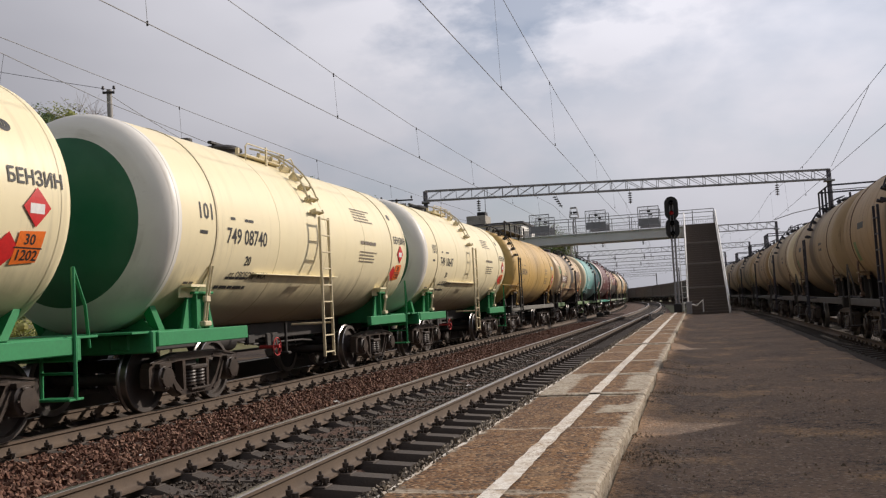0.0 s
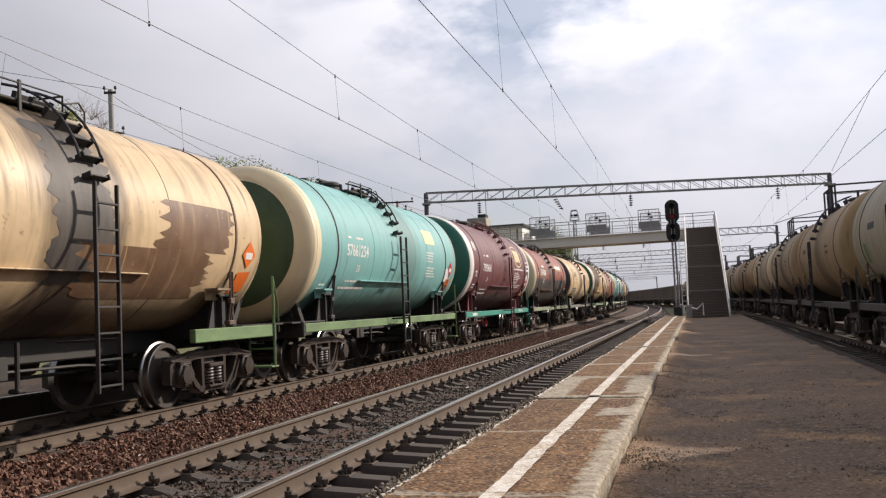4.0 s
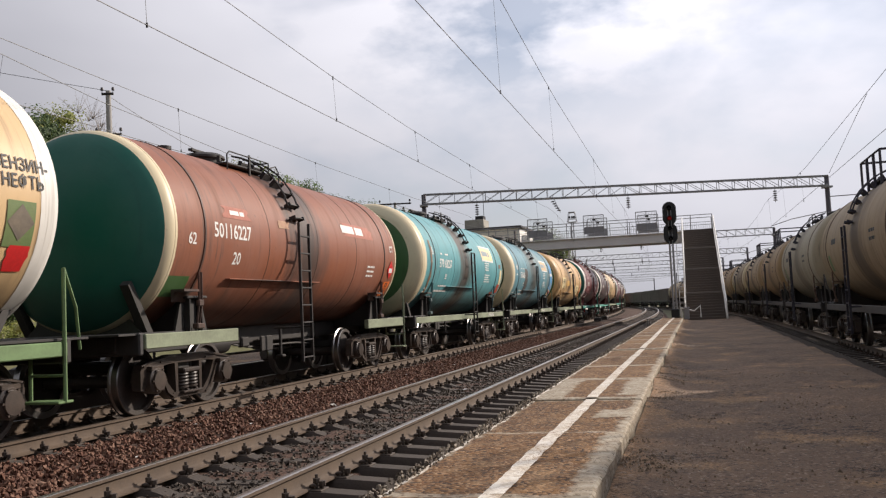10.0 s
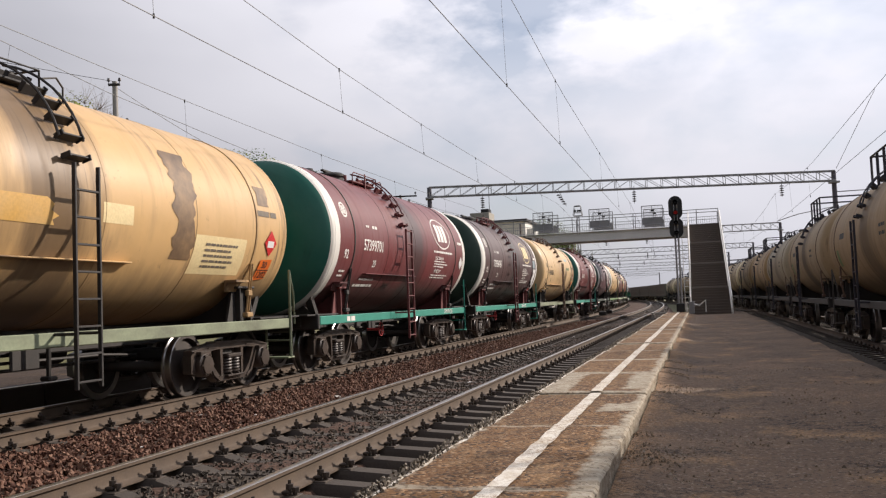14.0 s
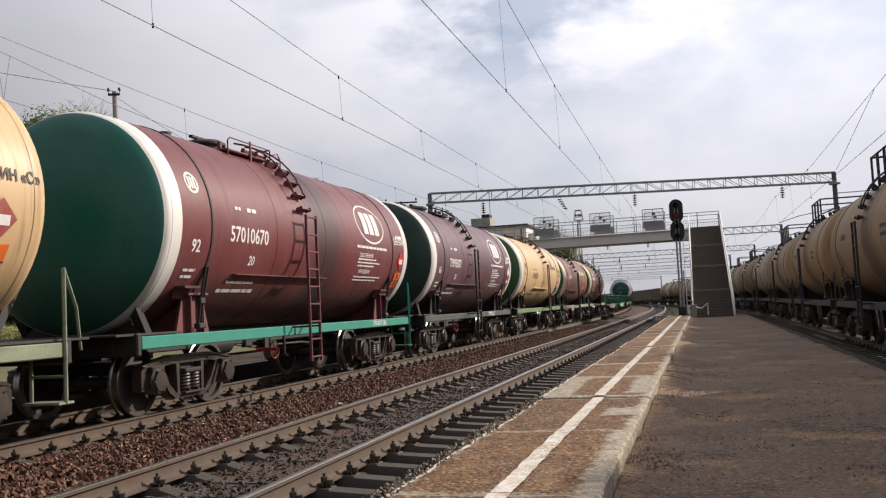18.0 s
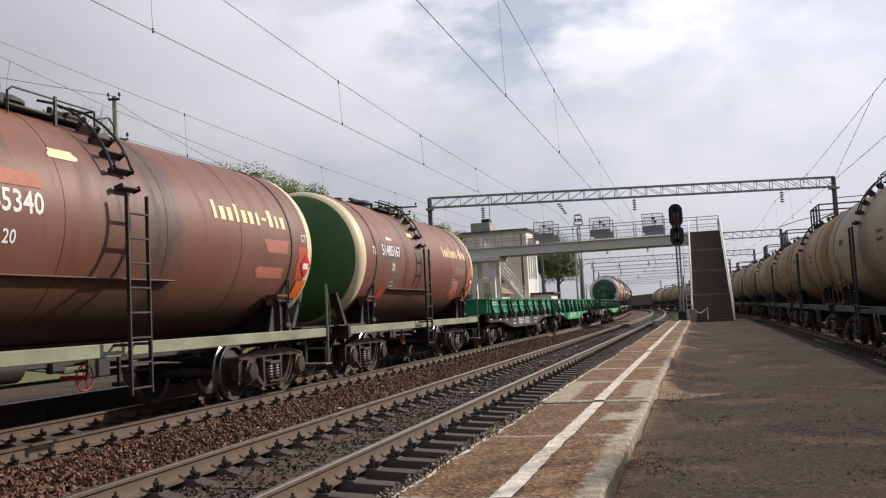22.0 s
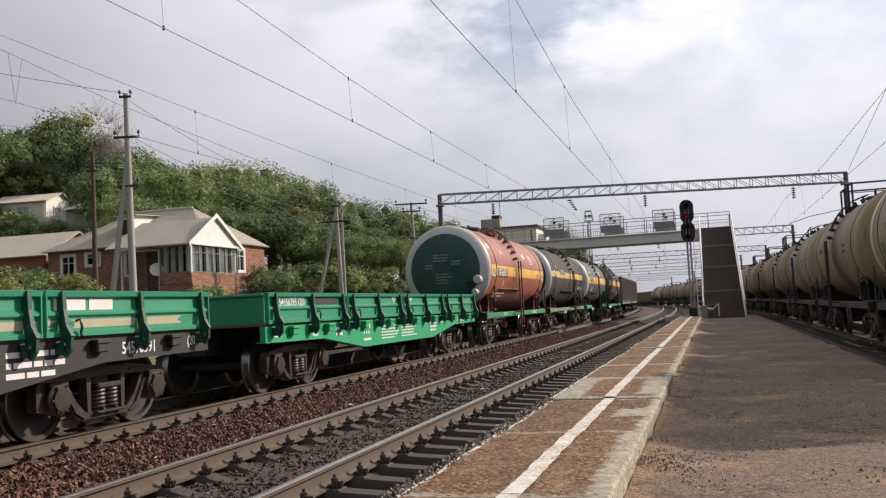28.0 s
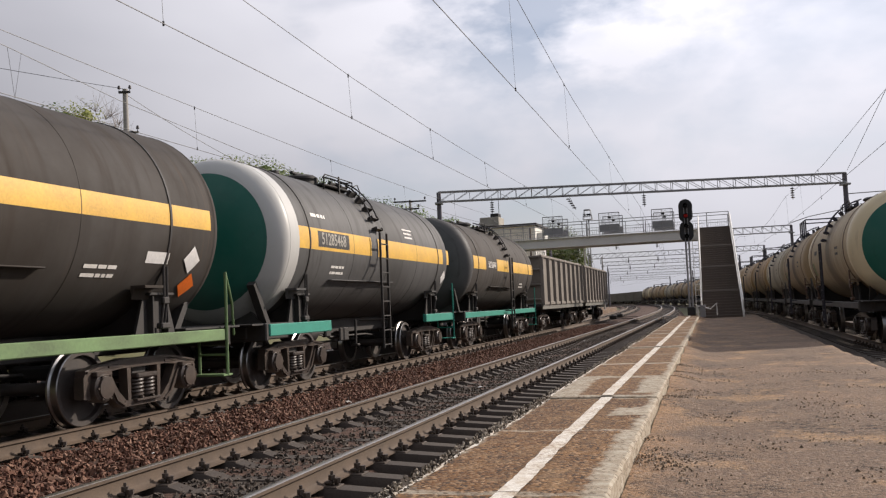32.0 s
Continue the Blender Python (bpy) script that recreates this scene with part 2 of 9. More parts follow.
    rg = math_of(t, "ADD", math_of(t, "MULTIPLY", streak, 0.25), matt)
    t.links.new(rg, b.inputs["Roughness"])
    bump_of(t, b, noise_of(t, co, 1.6, 3), 0.12, 0.03)
    MATS[name] = m
    return m


def plain(name, c, rough=0.5, metal=0.0, vary=0.12):
    return surface(name, c, tuple(x * (1 - 2 * vary) for x in c), rough, 2.0, 25, 0.7, 0.08, 0.004, metal)


STEEL_DARK = surface("dark grimy steel", (0.022, 0.020, 0.019), (0.045, 0.036, 0.030), 0.65, 3, 30, 0.7, 0.2, 0.004)
CAST = surface("dusty cast steel", (0.074, 0.056, 0.045), (0.020, 0.017, 0.017), 0.36, 4, 40, 0.95, 0.3, 0.004, vary=0.4)
SPRING = surface("grimy coil spring", (0.055, 0.040, 0.032), (0.022, 0.019, 0.018), 0.45, 6, 40, 0.8, 0.2, 0.003)
WHEEL_TREAD = surface("polished wheel steel", (0.35, 0.34, 0.33), (0.2, 0.18, 0.17), 0.3, 6, 60, 0.4, 0.05, 0.002, 1.0)
WHEEL_WEB = surface("brown wheel disc", (0.045, 0.038, 0.034), (0.085, 0.065, 0.052), 0.7, 4, 30, 0.7, 0.2, 0.004)
GLASS_DARK = plain("dark lamp lens", (0.02, 0.02, 0.022), 0.15)


# ---- mesh helpers ----
class Shape:
    """Gathers points and faces for one mesh."""

    def __init__(self):
        self.v, self.f = [], []

    def add(self, pts, faces, m=None):
        k = len(self.v)
        self.v += [tuple(m @ Vector(p)) if m else tuple(p) for p in pts]
        self.f += [tuple(i + k for i in f) for f in faces]
        return self

    def box(self, c, s, m=None, bev=0.0):
        x, y, z = s[0] / 2, s[1] / 2, s[2] / 2
        if bev <= 0:
            pts = [(c[0] + a * x, c[1] + b * y, c[2] + d * z) for a in (-1, 1) for b in (-1, 1) for d in (-1, 1)]
            return self.add(pts, [(0, 1, 3, 2), (4, 6, 7, 5), (0, 4, 5, 1), (2, 3, 7, 6), (0, 2, 6, 4), (1, 5, 7, 3)], m)
        e = min(bev, 0.45 * min(s))
        pts, ix = [], {}
        for a in (-1, 1):
            for b in (-1, 1):
                for d in (-1, 1):
                    for ax in range(3):
                        q = [a * (x - e), b * (y - e), d * (z - e)]
                        q[ax] = (a * x, b * y, d * z)[ax]
                        ix[a, b, d, ax] = len(pts)
                        pts.append((c[0] + q[0], c[1] + q[1], c[2] + q[2]))
        fs = []
        for sg in (-1, 1):
            for ax in range(3):
                o = [i for i in range(3) if i != ax]
                loop = []
                for p, q in ((-1, -1), (1, -1), (1, 1), (-1, 1)):
                    k = [0, 0, 0]
                    k[ax], k[o[0]], k[o[1]] = sg, p, q
                    loop.append(ix[k[0], k[1], k[2], ax])
                fs.append(tuple(loop if (sg > 0) == (ax != 1) else loop[::-1]))
        for ax in range(3):
            o = [i for i in range(3) if i != ax]
            for p in (-1, 1):
                for q in (-1, 1):
                    k0, k1 = [0, 0, 0], [0, 0, 0]
                    k0[ax], k1[ax] = -1, 1
                    k0[o[0]] = k1[o[0]] = p
                    k0[o[1]] = k1[o[1]] = q
                    quad = (ix[(*k0, o[0])], ix[(*k1, o[0])], ix[(*k1, o[1])], ix[(*k0, o[1])])
                    fs.append(quad)
        for a in (-1, 1):
            for b in (-1, 1):
                for d in (-1, 1):
                    fs.append((ix[a, b, d, 0], ix[a, b, d, 1], ix[a, b, d, 2]))
        return self.add(pts, fs, m)

    def cyl(self, p0, p1, r, n=10, r2=None, cap=True):
        p0, p1 = Vector(p0), Vector(p1)
        d = (p1 - p0).normalized()
        u = d.orthogonal().normalized()
        w = d.cross(u)
        r2 = r if r2 is None else r2
        pts = []
        for p, rr in ((p0, r), (p1, r2)):
            pts += [p + u * (rr * math.cos(2 * math.pi * i / n)) + w * (rr * math.sin(2 * math.pi * i / n)) for i in range(n)]
        fs = [(i, (i + 1) % n, n + (i + 1) % n, n + i) for i in range(n)]
        if cap:
            fs += [tuple(range(n))[::-1], tuple(range(n, 2 * n))]
        return self.add(pts, fs)

    def pipe(self, pts, r, n=6):
        """A closed tube along a line of points, mitred at its bends."""
        p = [Vector(q) for q in pts]
        ring, fs, k = [], [], len(p)
        dirs = [(p[i + 1] - p[i]).normalized() for i in range(k - 1)]
        side = dirs[0].orthogonal().normalized()
        for i in range(k):
            d = dirs[min(i, k - 2)] + dirs[max(i - 1, 0)]
            d = d.normalized() if d.length > 1e-6 else dirs[min(i, k - 2)]
            side = (side - d * side.dot(d)).normalized()
            other = d.cross(side)
            ring += [p[i] + (side * math.cos(2 * math.pi * j / n) + other * math.sin(2 * math.pi * j / n)) * r for j in range(n)]
        for i in range(k - 1):
            for j in range(n):
                fs.append((i * n + j, i * n + (j + 1) % n, (i + 1) * n + (j + 1) % n, (i + 1) * n + j))
        fs += [tuple(range(n))[::-1], tuple(range((k - 1) * n, k * n))]
        return self.add(ring, fs)

    def lathe(self, prof, n=48, axis="Y", c=(0, 0, 0)):
        """Turns (radius, along) pairs round the axis."""
        pts, fs = [], []
        for r, h in prof:
            for i in range(n):
                a = 2 * math.pi * i / n
                p = {"Y": (r * math.cos(a), h, r * math.sin(a)), "X": (h, r * math.cos(a), r * math.sin(a)), "Z": (r * math.cos(a), r * math.sin(a), h)}[axis]
                pts.append((p[0] + c[0], p[1] + c[1], p[2] + c[2]))
        for j in range(len(prof) - 1):
            for i in range(n):
                k = (i + 1) % n
                fs.append((j * n + i, (j + 1) * n + i, (j + 1) * n + k, j * n + k))
        return self.add(pts, fs)

    def prism(self, poly, lo, hi, axis="X", m=None):
        """Pulls a flat outline between two places on an axis."""
        n, pts = len(poly), []
        for h in (lo, hi):
            for a, b in poly:
                pts.append({"X": (h, a, b), "Y": (a, h, b), "Z": (a, b, h)}[axis])
        fs = [(i, (i + 1) % n, n + (i + 1) % n, n + i) for i in range(n)] + [tuple(range(n))[::-1], tuple(range(n, 2 * n))]
        return self.add(pts, fs, m)

    def mesh(self, name, mat, smooth=True, angle=35, fix=True):
        me = bpy.data.meshes.new(name)
        me.from_pydata(self.v, [], self.f)
        if fix:
            bm = bmesh.new()
            bm.from_mesh(me)
            bmesh.ops.recalc_face_normals(bm, faces=bm.faces)
            bm.to_mesh(me)
            bm.free()
        if smooth:
            me.polygons.foreach_set("use_smooth", [True] * len(me.polygons))
            me.set_sharp_from_angle(angle=radians(angle))
        if mat:
            me.materials.append(mat)
        me.update()
        return me


CACHE = {}


def cached(key, mat, build, **kw):
    """A mesh that alike parts share: built once for each material."""
    k = (key, mat.name if mat else "")
    if k not in CACHE:
        CACHE[k] = build().mesh(key if isinstance(key, str) else key[0], mat, **kw)
    return CACHE[k]


def part(name, me, parent, m=None, label=""):
    ob = new(name, me)
    ob.parent = parent
    if m is not None:
        ob.matrix_local = m
    if label:
        ob["label"] = label
    return ob


def thing(name, m, label, category, group="", kind="", data=None):
    ob = new(name, data)
    ob.matrix_world = m
    if data is None:
        ob.empty_display_size = 0.2
    return tagged(ob, label, category, group, kind)


FONT_CACHE = {}


def letters(s, size, wide=1.0):
    """Points and faces of a line of text, centred, in the x-y plane."""
    k = (s, size, wide)
    if k not in FONT_CACHE:
        c = bpy.data.curves.new("letters", "FONT")
        c.body, c.size, c.align_x, c.align_y, c.resolution_u = s, size, "CENTER", "CENTER", 2
        c.offset = 0.016 * size
        o = bpy.data.objects.new("letters", c)
        scene.collection.objects.link(o)
        me = bpy.data.meshes.new_from_object(o.evaluated_get(bpy.context.evaluated_depsgraph_get()))
        bm = bmesh.new()
        bm.from_mesh(me)
        lo, hi = -size * 0.6, size * 0.6
        if size > 0.25:
            for i in range(1, 6):
                h = lo + (hi - lo) * i / 6
                bmesh.ops.bisect_plane(bm, geom=bm.verts[:] + bm.edges[:] + bm.faces[:], plane_co=(0, h, 0), plane_no=(0, 1, 0))
        bm.verts.index_update()
        FONT_CACHE[k] = ([(v.co.x * wide, v.co.y) for v in bm.verts], [tuple(v.index for v in f.verts) for f in bm.faces])
        bm.free()
        bpy.data.objects.remove(o)
        bpy.data.meshes.remove(me)
        bpy.data.curves.remove(c)
    return FONT_CACHE[k]


def bars(lines, w, h, gap, seed):
    """Rows of short bars that stand for small print."""
    rnd, pts, fs = random.Random(seed), [], []
    y = (lines - 1) * (h + gap) / 2
    for i in range(lines):
        x, end = -w / 2, w / 2 - rnd.uniform(0, 0.35) * w
        while x < end:
            d = min(rnd.uniform(1.2, 5.0) * h, end - x)
            if d > 0.3 * h:
                k = len(pts)
                pts += [(x, y - h / 2), (x + d, y - h / 2), (x + d, y + h / 2), (x, y + h / 2)]
                fs.append((k, k + 1, k + 2, k + 3))
            x += d + h * 0.5
        y -= h + gap
    return pts, fs


def sliced(flat, step=0.055):
    """Cuts a flat drawing into low slices, so that it can follow a curve."""
    pts, fs = flat
    lo, hi = min(p[1] for p in pts), max(p[1] for p in pts)
    if hi - lo < step * 1.4:
        return flat
    bm = bmesh.new()
    vs = [bm.verts.new((p[0], p[1], 0)) for p in pts]
    for f in fs:
        if len(set(f)) == len(f):
            try:
                bm.faces.new([vs[i] for i in f])
            except ValueError:
                pass
    y = lo + step
    while y < hi:
        bmesh.ops.bisect_plane(bm, geom=bm.verts[:] + bm.edges[:] + bm.faces[:], plane_co=(0, y, 0), plane_no=(0, 1, 0))
        y += step
    bm.verts.index_update()
    out = [tuple(v.co)[:2] for v in bm.verts], [tuple(v.index for v in f.verts) for f in bm.faces]
    bm.free()
    return out


def wrap(flat, radius, zc, along, height, side):
    """Lays a flat drawing on the flank of a lying cylinder; side +1: the flank towards +X."""
    pts, fs = sliced(flat)
    a0 = math.asin(max(-0.99, min(0.99, (height - zc) / radius)))
    out = []
    for x, y in pts:
        a = a0 + y / radius
        out.append((side * radius * math.cos(a), along + side * x, zc + radius * math.sin(a)))
    return Shape().add(out, fs)


def flat_on(flat, x, along, height, side):
    pts, fs = flat
    return Shape().add([(x, along + side * px, height + py) for px, py in pts], fs)


def rect(w, h, n=1):
    pts, fs = [], []
    for i in range(n + 1):
        y = -h / 2 + h * i / n
        pts += [(-w / 2, y), (w / 2, y)]
        if i:
            fs.append((2 * i - 2, 2 * i - 1, 2 * i + 1, 2 * i))
    return pts, fs


def ragged(w, h, seed):
    """A patch with torn, uneven edges."""
    rnd, pts, fs, n = random.Random(seed), [], [], max(4, int(h / 0.05))
    a = b = 0.0
    for i in range(n + 1):
        a, b = a * 0.5 + rnd.uniform(-0.12, 0.08) * w, b * 0.5 + rnd.uniform(-0.08, 0.12) * w
        y = -h / 2 + h * i / n
        pts += [(-w / 2 - a, y), (w / 2 - b, y + rnd.uniform(-0.01, 0.01))]
        if i:
            fs.append((2 * i - 2, 2 * i - 1, 2 * i + 1, 2 * i))
    return pts, fs


def oval(w, h, t, n=36):
    pts, fs = [], []
    for i in range(n):
        a = 2 * math.pi * i / n
        pts += [(w / 2 * math.cos(a), h / 2 * math.sin(a)), ((w / 2 - t) * math.cos(a), (h / 2 - t) * math.sin(a))]
        j = (i + 1) % n
        fs.append((2 * i, 2 * j, 2 * j + 1, 2 * i + 1))
    return pts, fs


def moved(flat, dx, dy):
    return [(x + dx, y + dy) for x, y in flat[0]], flat[1]


def joined(*flats):
    pts, fs = [], []
    for p, f in flats:
        k = len(pts)
        pts += p
        fs += [tuple(i + k for i in q) for q in f]
    return pts, fs


# ---- the lie of the land ----
# X across the tracks, Y along them, rail heads of the two main tracks at z = 0.
TRACKS = {"near": (-4.04, 62.0, 1350.0, 0.0), "main": (-8.38, 45.0, 1400.0, 0.0), "outer": (-13.9, 45.0, 1400.0, 0.0), "siding": (5.10, 45.0, 850.0, -0.17)}


def on_track(track, s, off=0.0):
    """Place and heading (radians to the left) at s metres along a track, off metres to its right."""
    x0, ys, r, z = TRACKS[track]
    a = max(0.0, s - ys) / r
    x, y = x0 - r * (1 - math.cos(a)), min(s, ys) + r * math.sin(a)
    return x + off * math.cos(a), y + off * math.sin(a), z, a


def bend(y):
    return max(0.0, min(y, 480) - 48) ** 2 / 2800


def smooth(a, b, v):
    u = max(0.0, min(1.0, (v - a) / (b - a)))
    return u * u * (3 - 2 * u)


def ground_z(x, y):
    """Height of the open ground: level at the tracks, a bank and a wooded hill on the far side."""
    q = x + bend(y)
    z = -0.60
    z += 2.9 * smooth(-15.2, -21.5, q) + 0.8 * smooth(-22, -36, q)
    hill = smooth(-36, -92, q) * (1 - 0.55 * smooth(60, 150, y)) * (1 - 0.85 * smooth(150, 420, y)) * (1 - smooth(-420, -900, q))
    z += 17 * hill
    z += 0.25 * noise.noise((x * 0.05, y * 0.05, 0.3)) * smooth(-15, -24, q)
    return z


GRASS_GROUND = surface("dry grass and soil", (0.10, 0.105, 0.045), (0.17, 0.14, 0.085), 0.95, 0.15, 3.0, 0.8, 0.6, 0.05)


def asphalt_mat():
    """Worn asphalt: dark binder, drifts of ochre dust, pits, pale grit."""
    m, t, b = nodes_of("old dusty asphalt", 0.93)
    co = t.nodes.new("ShaderNodeTexCoord").outputs["Object"]
    broad = ramp_of(t, noise_of(t, co, 0.5, 6, (1, 1, 1), 0.6), 0.36, 0.66)
    col = mix_of(t, broad, (0.132, 0.087, 0.058), (0.225, 0.143, 0.088))
    # ochre sand lies in drifts and in the hollows
    streak = ramp_of(t, noise_of(t, co, 0.85, 10, (1.0, 0.8, 1), 0.68), 0.53, 0.61)
    crumb = ramp_of(t, noise_of(t, co, 42, 4, (1, 1, 1), 0.7), 0.36, 0.60)
    col = mix_of(t, math_of(t, "MULTIPLY", streak, math_of(t, "ADD", math_of(t, "MULTIPLY", crumb, 0.5), 0.15)), col, (0.50, 0.300, 0.135))
    # soil washed up along the slabs
    xyz = t.nodes.new("ShaderNodeSeparateXYZ")
    t.links.new(co, xyz.inputs[0])
    reach = math_of(t, "ADD", math_of(t, "MULTIPLY", math_of(t, "ABSOLUTE", math_of(t, "ADD", xyz.outputs["X"], 0.60)), 1.0), math_of(t, "MULTIPLY", noise_of(t, co, 2.2, 7, (1, 1, 1), 0.65), 0.9))
    soil = ramp_of(t, reach, 0.48, 0.78, (1, 1, 1, 1), (0, 0, 0, 1))
    col = mix_of(t, math_of(t, "MULTIPLY", soil, 0.75), col, mix_of(t, crumb, (0.20, 0.115, 0.058), (0.40, 0.24, 0.125)))
    # broken patches of bare black binder
    bare = ramp_of(t, noise_of(t, co, 0.8, 6, (1, 0.8, 1), 0.65), 0.50, 0.60)
    pits = ramp_of(t, noise_of(t, co, 13, 8, (0.9, 1.1, 1), 0.8), 0.50, 0.58)
    pits = math_of(t, "MULTIPLY", pits, math_of(t, "ADD", math_of(t, "MULTIPLY", bare, 0.85), 0.15))
    col = mix_of(t, math_of(t, "MULTIPLY", pits, 0.95), col, (0.026, 0.023, 0.019))
    vo = t.nodes.new("ShaderNodeTexVoronoi")
    vo.inputs["Scale"].default_value = 48
    t.links.new(co, vo.inputs["Vector"])
    pick = t.nodes.new("ShaderNodeSeparateColor")
    t.links.new(vo.outputs["Color"], pick.inputs[0])
    col = mix_of(t, math_of(t, "MULTIPLY", ramp_of(t, pick.outputs[0], 0.86, 0.92), 0.6), col, (0.34, 0.26, 0.19))
    col = mix_of(t, math_of(t, "MULTIPLY", ramp_of(t, pick.outputs[1], 0.80, 0.88), 0.6), col, (0.045, 0.034, 0.026))
    t.links.new(col, b.inputs["Base Color"])
    rel = math_of(t, "SUBTRACT", math_of(t, "ADD", math_of(t, "MULTIPLY", vo.outputs["Distance"], -0.9), noise_of(t, co, 22, 6, (1, 1, 1), 0.7)), math_of(t, "MULTIPLY", pits, 0.6))
    bump_of(t, b, rel, 0.8, 0.012)
    MATS["asphalt"] = m
    return m


def slab_mat():
    """Concrete with its brown pebbles laid bare, stained and gritty."""
    m, t, b = nodes_of("worn brown platform concrete", 0.95)
    co = t.nodes.new("ShaderNodeTexCoord").outputs["Object"]
    oi = t.nodes.new("ShaderNodeObjectInfo").outputs["Random"]
    broad = ramp_of(t, noise_of(t, co, 1.5, 6, (1, 1, 1), 0.6), 0.36, 0.68)
    col = mix_of(t, broad, (0.128, 0.056, 0.016), (0.210, 0.105, 0.034))
    peb = t.nodes.new("ShaderNodeTexVoronoi")
    peb.inputs["Scale"].default_value = 46
    t.links.new(co, peb.inputs["Vector"])
    sep = t.nodes.new("ShaderNodeSeparateColor")
    t.links.new(peb.outputs["Color"], sep.inputs[0])
    col = mix_of(t, ramp_of(t, sep.outputs[0], 0.62, 0.72), col, (0.040, 0.021, 0.011))
    col = mix_of(t, math_of(t, "MULTIPLY", ramp_of(t, sep.outputs[1], 0.76, 0.90), 0.7), col, (0.40, 0.26, 0.145))
    blot = ramp_of(t, noise_of(t, co, 4.5, 7, (1, 1, 1), 0.72), 0.50, 0.66)
    col = mix_of(t, math_of(t, "MULTIPLY", blot, 0.7), col, (0.075, 0.042, 0.022))
    dust = ramp_of(t, noise_of(t, co, 3.2, 7, (0.7, 1, 1), 0.7), 0.53, 0.68)
    col = mix_of(t, math_of(t, "MULTIPLY", dust, 0.5), col, (0.32, 0.205, 0.105))
    hs = t.nodes.new("ShaderNodeHueSaturation")
    t.links.new(math_of(t, "ADD", math_of(t, "MULTIPLY", oi, 0.22), 0.89), hs.inputs["Value"])
    t.links.new(col, hs.inputs["Color"])
    # pale mortar smeared along the joints, the back edge and in a few repairs
    xyz = t.nodes.new("ShaderNodeSeparateXYZ")
    t.links.new(co, xyz.inputs[0])
    X, Y = xyz.outputs["X"], xyz.outputs["Y"]
    frayed = math_of(t, "ADD", math_of(t, "MULTIPLY", math_of(t, "SUBTRACT", noise_of(t, co, 4.0, 8, (1, 1, 1), 0.68), 0.5), 0.32), math_of(t, "MULTIPLY", math_of(t, "SUBTRACT", noise_of(t, co, 45, 3, (1, 1, 1), 0.7), 0.5), 0.06))
    u = math_of(t, "FRACT", math_of(t, "DIVIDE", math_of(t, "ADD", Y, 12.9), 2.565))
    joint = math_of(t, "MULTIPLY", math_of(t, "SUBTRACT", 0.5, math_of(t, "ABSOLUTE", math_of(t, "SUBTRACT", u, 0.5))), 2.565)

    def lap(cx, cy, hx, hy):
        """How far a place lies outside a rectangle of the plan."""
        return math_of(t, "MAXIMUM", math_of(t, "SUBTRACT", math_of(t, "ABSOLUTE", math_of(t, "SUBTRACT", X, cx)), hx), math_of(t, "SUBTRACT", math_of(t, "ABSOLUTE", math_of(t, "SUBTRACT", Y, cy)), hy))

    out = math_of(t, "SUBTRACT", joint, 0.065)
    for zone in ((-0.60, -3.0, 0.17, 10.6), (-0.60, 30.0, 0.10, 23.0), (-0.62, 8.95, 0.34, 0.30), (-1.80, 11.45, 0.28, 1.22), (-0.66, 11.6, 0.26, 1.05), (-1.2, 10.27, 0.7, 0.06), (-1.9, 20, 0.10, 34)):
        out = math_of(t, "MINIMUM", out, lap(*zone))
    far = math_of(t, "MAXIMUM", math_of(t, "SUBTRACT", 12.6, Y), math_of(t, "SUBTRACT", joint, 0.15))
    out = math_of(t, "MINIMUM", out, far)
    pale = ramp_of(t, math_of(t, "ADD", math_of(t, "MULTIPLY", math_of(t, "ADD", out, frayed), 3.0), 0.5), 0.40, 0.56, (1, 1, 1, 1), (0, 0, 0, 1))
    mortar = mix_of(t, ramp_of(t, noise_of(t, co, 9, 7, (1, 1, 1), 0.7), 0.38, 0.66), (0.46, 0.415, 0.33), (0.26, 0.205, 0.138))
    mortar = mix_of(t, math_of(t, "MULTIPLY", ramp_of(t, sep.outputs[2], 0.82, 0.9), 0.7), mortar, (0.11, 0.08, 0.05))
    t.links.new(mix_of(t, math_of(t, "MULTIPLY", pale, 0.92), hs.outputs["Color"], mortar), b.inputs["Base Color"])
    rel = math_of(t, "ADD", math_of(t, "MULTIPLY", math_of(t, "MULTIPLY", peb.outputs["Distance"], -1.2), math_of(t, "SUBTRACT", 1.0, math_of(t, "MULTIPLY", pale, 0.7))), noise_of(t, co, 25, 4))
    bump_of(t, b, rel, 0.8, 0.006)
    MATS["slab"] = m
    return m


def line_paint():
    """White road paint worn through to the pebbles."""
    m, t, b = nodes_of("worn white road paint", 0.85)
    co = t.nodes.new("ShaderNodeTexCoord").outputs["Object"]
    col = mix_of(t, ramp_of(t, noise_of(t, co, 7, 6, (1, 1, 1), 0.65), 0.4, 0.68), (0.76, 0.73, 0.66), (0.56, 0.48, 0.37))
    hole = ramp_of(t, noise_of(t, co, 40, 4, (1, 1, 1), 0.72), 0.50, 0.56)
    thin = ramp_of(t, noise_of(t, co, 3.0, 5, (1, 1, 1), 0.6), 0.34, 0.66)
    col = mix_of(t, math_of(t, "MULTIPLY", hole, math_of(t, "ADD", math_of(t, "MULTIPLY", thin, 0.75), 0.2)), col, (0.24, 0.14, 0.07))
    t.links.new(col, b.inputs["Base Color"])
    bump_of(t, b, noise_of(t, co, 60, 4), 0.5, 0.006)
    return m


